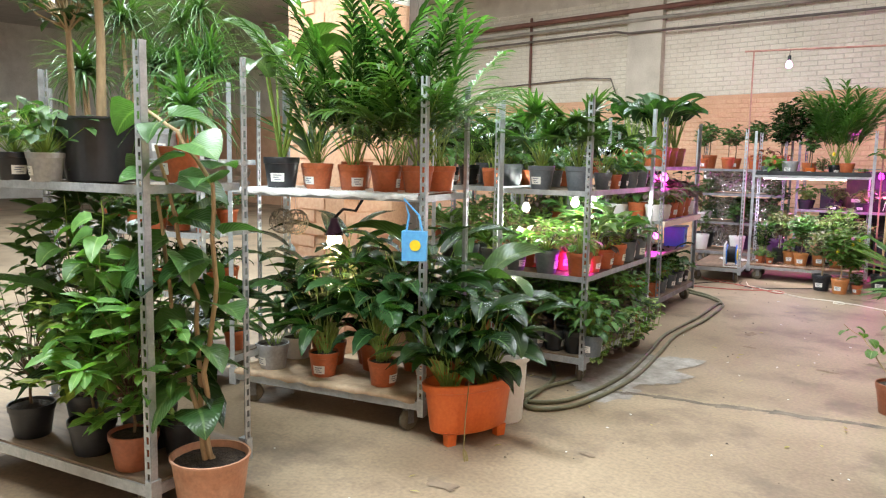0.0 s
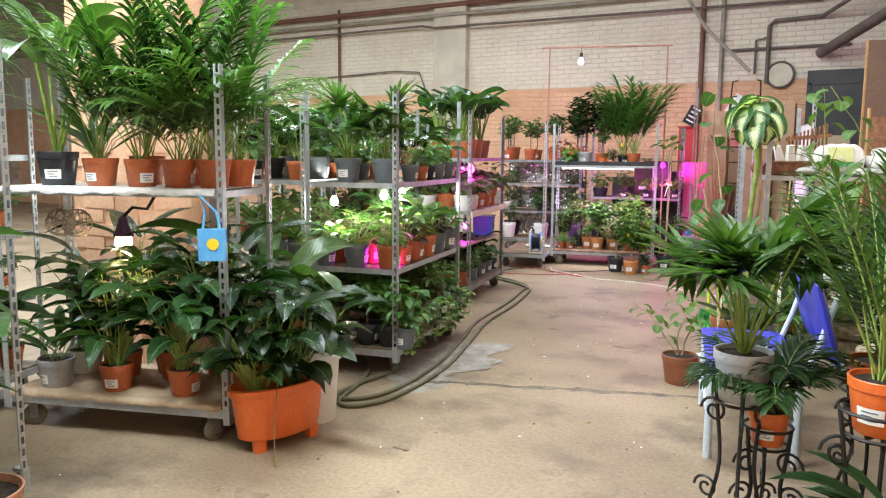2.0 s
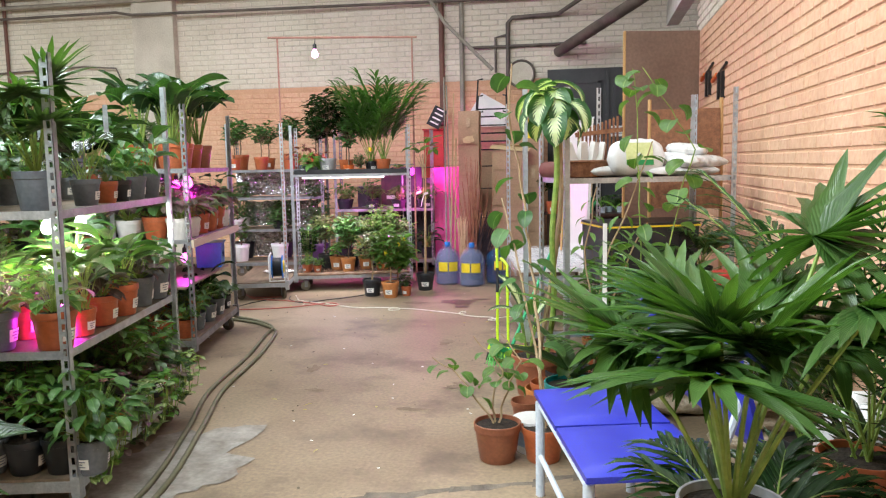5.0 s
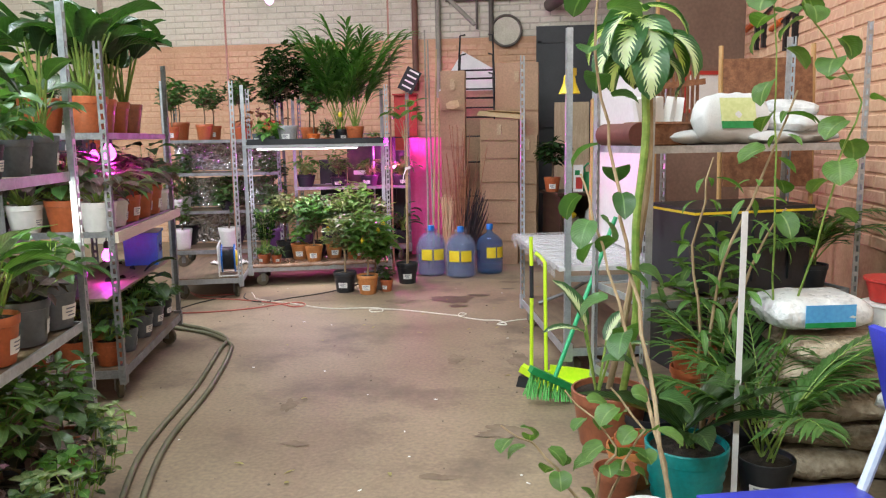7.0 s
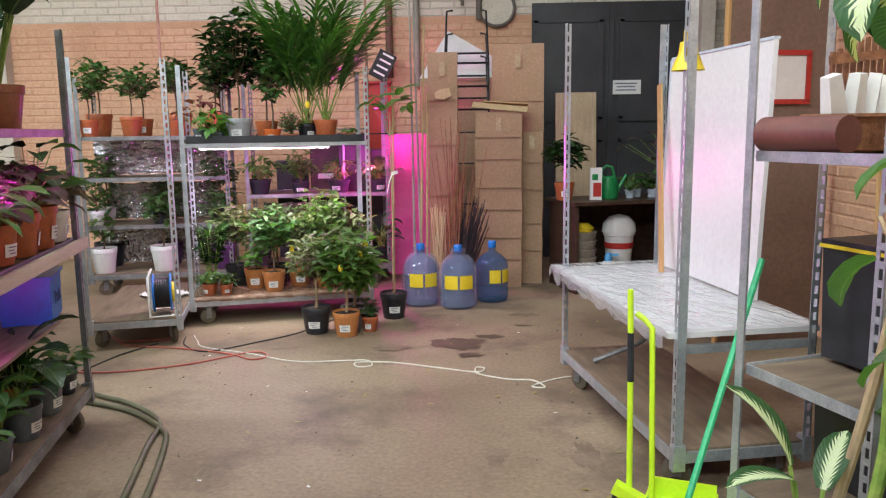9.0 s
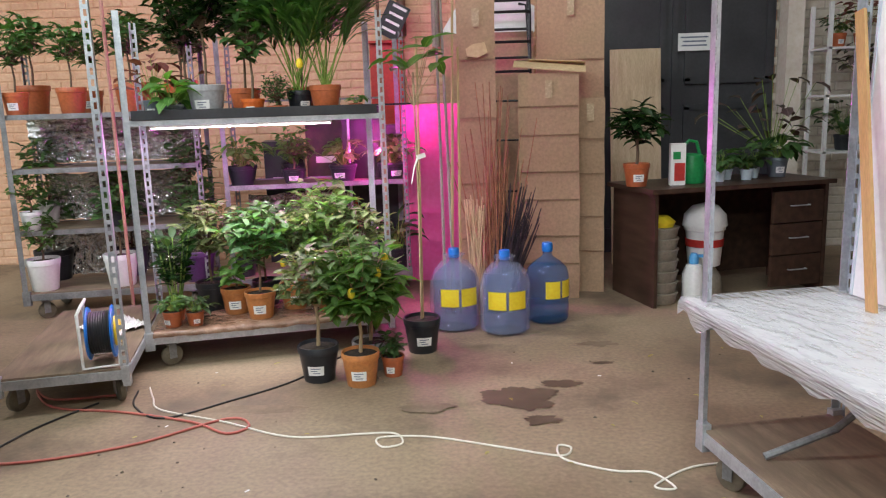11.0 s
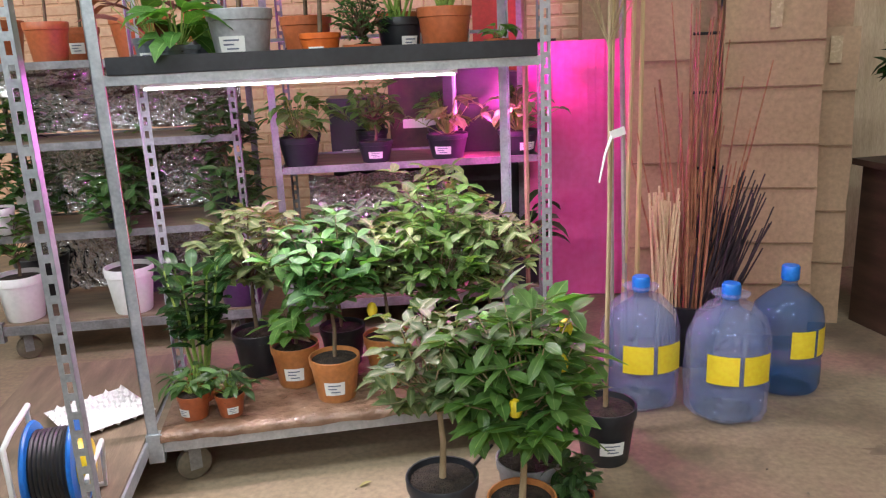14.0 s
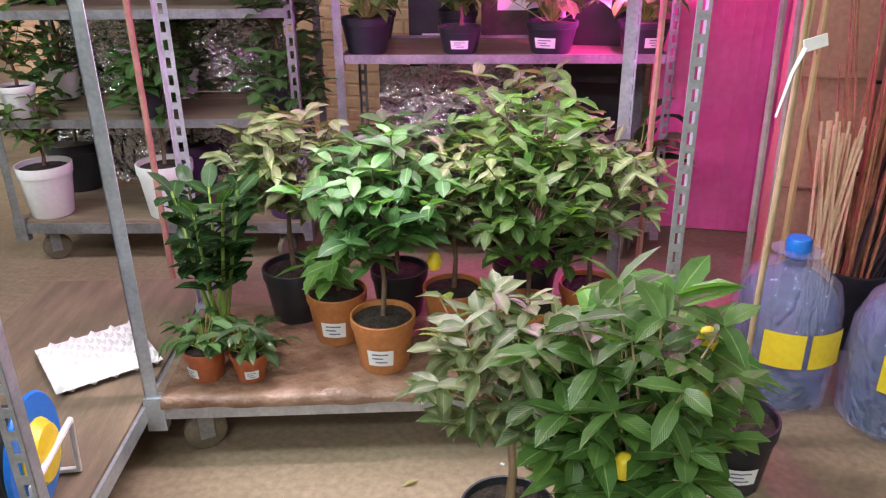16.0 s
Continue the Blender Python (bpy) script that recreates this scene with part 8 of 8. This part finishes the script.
part("bristles", s, BRISTLE, br)
part("handle", Shape().tube([(0, 0, 0.14), (0.42, 0.18, 0.95)], 0.012, 8), surface("green_handle", (0.03, 0.4, 0.16), (0.05, 0.5, 0.22), 0.4), br)

# litter on the floor: crumbs of soil, dry leaves, bits of paper
random.seed(41)
s = Shape()
for i in range(150):
    x, y = rnd(-3.4, -0.2), rnd(0.6, 9.8)
    r = rnd(0.002, 0.0065)
    s.box(x, y, r * 0.45, r * 2, r * rnd(0.8, 2.2), r * 0.9, rnd(0, 180), taper=0.6)
alone("soil_crumbs", s, CRACK, "dark crumbs of soil scattered on the floor", "soil crumbs", kind="stuff")
s = Shape()
for i in range(70):
    s.leaf((rnd(-3.4, -0.3), rnd(0.8, 9.8), 0.006), rnd(0, 6.28), rnd(0.0, 0.25), rnd(0.02, 0.06), rnd(0.008, 0.02), rnd(0.1, 0.5), 0.2, 3, "oval")
alone("dry_leaves", s, LEAF_DRY, "small dry leaves scattered on the floor", "dry leaves", kind="stuff", smooth=60)
s = Shape()
for i in range(60):
    s.box(rnd(-3.4, -0.3), rnd(0.8, 9.8), 0.002, rnd(0.006, 0.02), rnd(0.004, 0.012), 0.002, rnd(0, 180))
alone("paper_scraps", s, PAPER, "tiny white scraps scattered on the floor", "paper scraps", kind="stuff")
DAMP = surface("trodden_dirt", (0.17, 0.12, 0.08), (0.245, 0.18, 0.125), 0.8, scale=7, fine=40, bump=0.3)
for i, (x, y, rx, ry) in enumerate(((-1.95, 8.98, 0.12, 0.06), (-2.75, 9.0, 0.25, 0.05), (-1.3, 7.3, 0.05, 0.1), (-1.2, 5.6, 0.09, 0.03), (-1.9, 5.9, 0.06, 0.03), (-0.95, 6.1, 0.12, 0.08), (-1.75, 2.2, 0.09, 0.04), (-1.5, 3.0, 0.05, 0.02), (-2.1, 6.4, 0.04, 0.09), (-0.9, 7.3, 0.06, 0.14), (-1.0, 9.9, 0.1, 0.05))):
    stain("dirt_stain", x, y, rx, ry, DAMP, "faint brown dirt stain on the concrete floor", 20 + i)
tw = thing("plant_tag", "white strip tag tied to the sapling", "tag", (-2.0, 9.83, 1.1), 20)
part("strip", Shape().tube([(0, 0, 0), (-0.02, 0, -0.05), (-0.04, 0, -0.14)], 0.006, 4, 0.003), PAPER, tw)
part("head", Shape().box(0.02, 0, 0.01, 0.05, 0.004, 0.025, tilt=(0, -15)), PAPER, tw)

# ---- brick skin of the walls: single bricks nearest the walk, the rest joined ----
random.seed(77)
CO, BL, J = 0.078, 0.255, 0.012


def brick_field(along, u0, u1, z0, z1, put, skip):
    n = 0
    for c in range(int(z0 / CO), int(z1 / CO)):
        zc = c * CO + CO / 2
        u = u0 - (BL / 2 if c % 2 else 0)
        while u < u1:
            w = BL - J
            put(u + BL / 2, zc, w, CO - J, random.uniform(0, 0.006))
            u += BL


def joined_wall(parent, axis, plane, sgn, u0, u1, z0, z1, mat, name, near=None):
    V, Fc = [], []
    singles = []

    def put(u, zc, w, h, d):
        if near and near[0] < u < near[1] and near[2] < zc < near[3] and len(singles) < 150:
            singles.append((u, zc, d))
            return
        t = 0.006 + d * 0.5
        o = len(V)
        a, b = (plane, plane - sgn * t)
        e = 0.006
        for dep, k in ((a, 0), (b, e)):
            for su, sz in ((-1, -1), (1, -1), (1, 1), (-1, 1)):
                uu, zz = u + su * (w / 2 - k), zc + sz * (h / 2 - k)
                V.append((uu, dep, zz) if axis == "x" else (dep, uu, zz))
        q = [(4, 5, 6, 7), (0, 1, 5, 4), (1, 2, 6, 5), (2, 3, 7, 6), (3, 0, 4, 7)]
        for f in q:
            Fc.append(tuple(o + i for i in f) if (axis == "x") == (sgn > 0) else tuple(o + i for i in f)[::-1])

    brick_field(None, u0, u1, z0, z1, put, None)
    me = bpy.data.meshes.new(name)
    me.from_pydata(V, [], Fc)
    me.materials.append(mat)
    ob = new(name, me)
    ob.parent = parent
    tagged(ob, kind="stuff")
    if singles:
        s = Shape()
        w, h, e = BL - J, CO - J, 0.006
        vs = []
        for dep, k in ((0, 0), (0.008, e)):
            for su, sz in ((-1, -1), (1, -1), (1, 1), (-1, 1)):
                uu, zz = su * (w / 2 - k), sz * (h / 2 - k)
                vs.append((uu, -dep * sgn, zz) if axis == "x" else (-dep * sgn, uu, zz))
        q = [(4, 5, 6, 7), (0, 1, 5, 4), (1, 2, 6, 5), (2, 3, 7, 6), (3, 0, 4, 7)]
        s.add(vs, q if (axis == "x") == (sgn > 0) else [f[::-1] for f in q])
        bm_ = s.mesh("brick", 0)
        bm_.materials.append(mat)
        for u, zc, d in singles:
            b = new("brick", bm_)
            b.parent = parent
            b.location = (u, plane - sgn * d * 0.2, zc) if axis == "x" else (plane - sgn * d * 0.2, u, zc)


lb_n = [o for o in wall_north.children if o.name.startswith("lower_band")][0]
lb_e = [o for o in wall_east.children if o.name.startswith("lower_band")][0]
zb = int(BAND / CO) * CO
joined_wall(wall_north, "x", WALL_N, 1, -16.0, 1.4, BAND + 0.02, 4.6, WHITE_BRICK, "brickwork", near=(-2.2, 0.5, 2.7, 3.6))
joined_wall(lb_n, "x", WALL_N, 1, -14.0, -0.8, 0.0, BAND, ORANGE_BRICK, "brickwork", near=(-3.4, -2.3, 1.0, 2.6))
joined_wall(wall_east, "y", WALL_E, 1, 3.0, EAST_END, BAND + 0.12, 4.4, WHITE_BRICK, "brickwork")
joined_wall(lb_e, "y", WALL_E, 1, 3.0, EAST_END, 0.8, BAND + 0.1, ORANGE_BRICK, "brickwork", near=(6.5, 9.6, 1.7, 2.7))
joined_wall(niche, "x", WALL_N - 0.012, 1, 1.02, 2.68, 0.0, BAND, WHITE_BRICK, "brickwork")
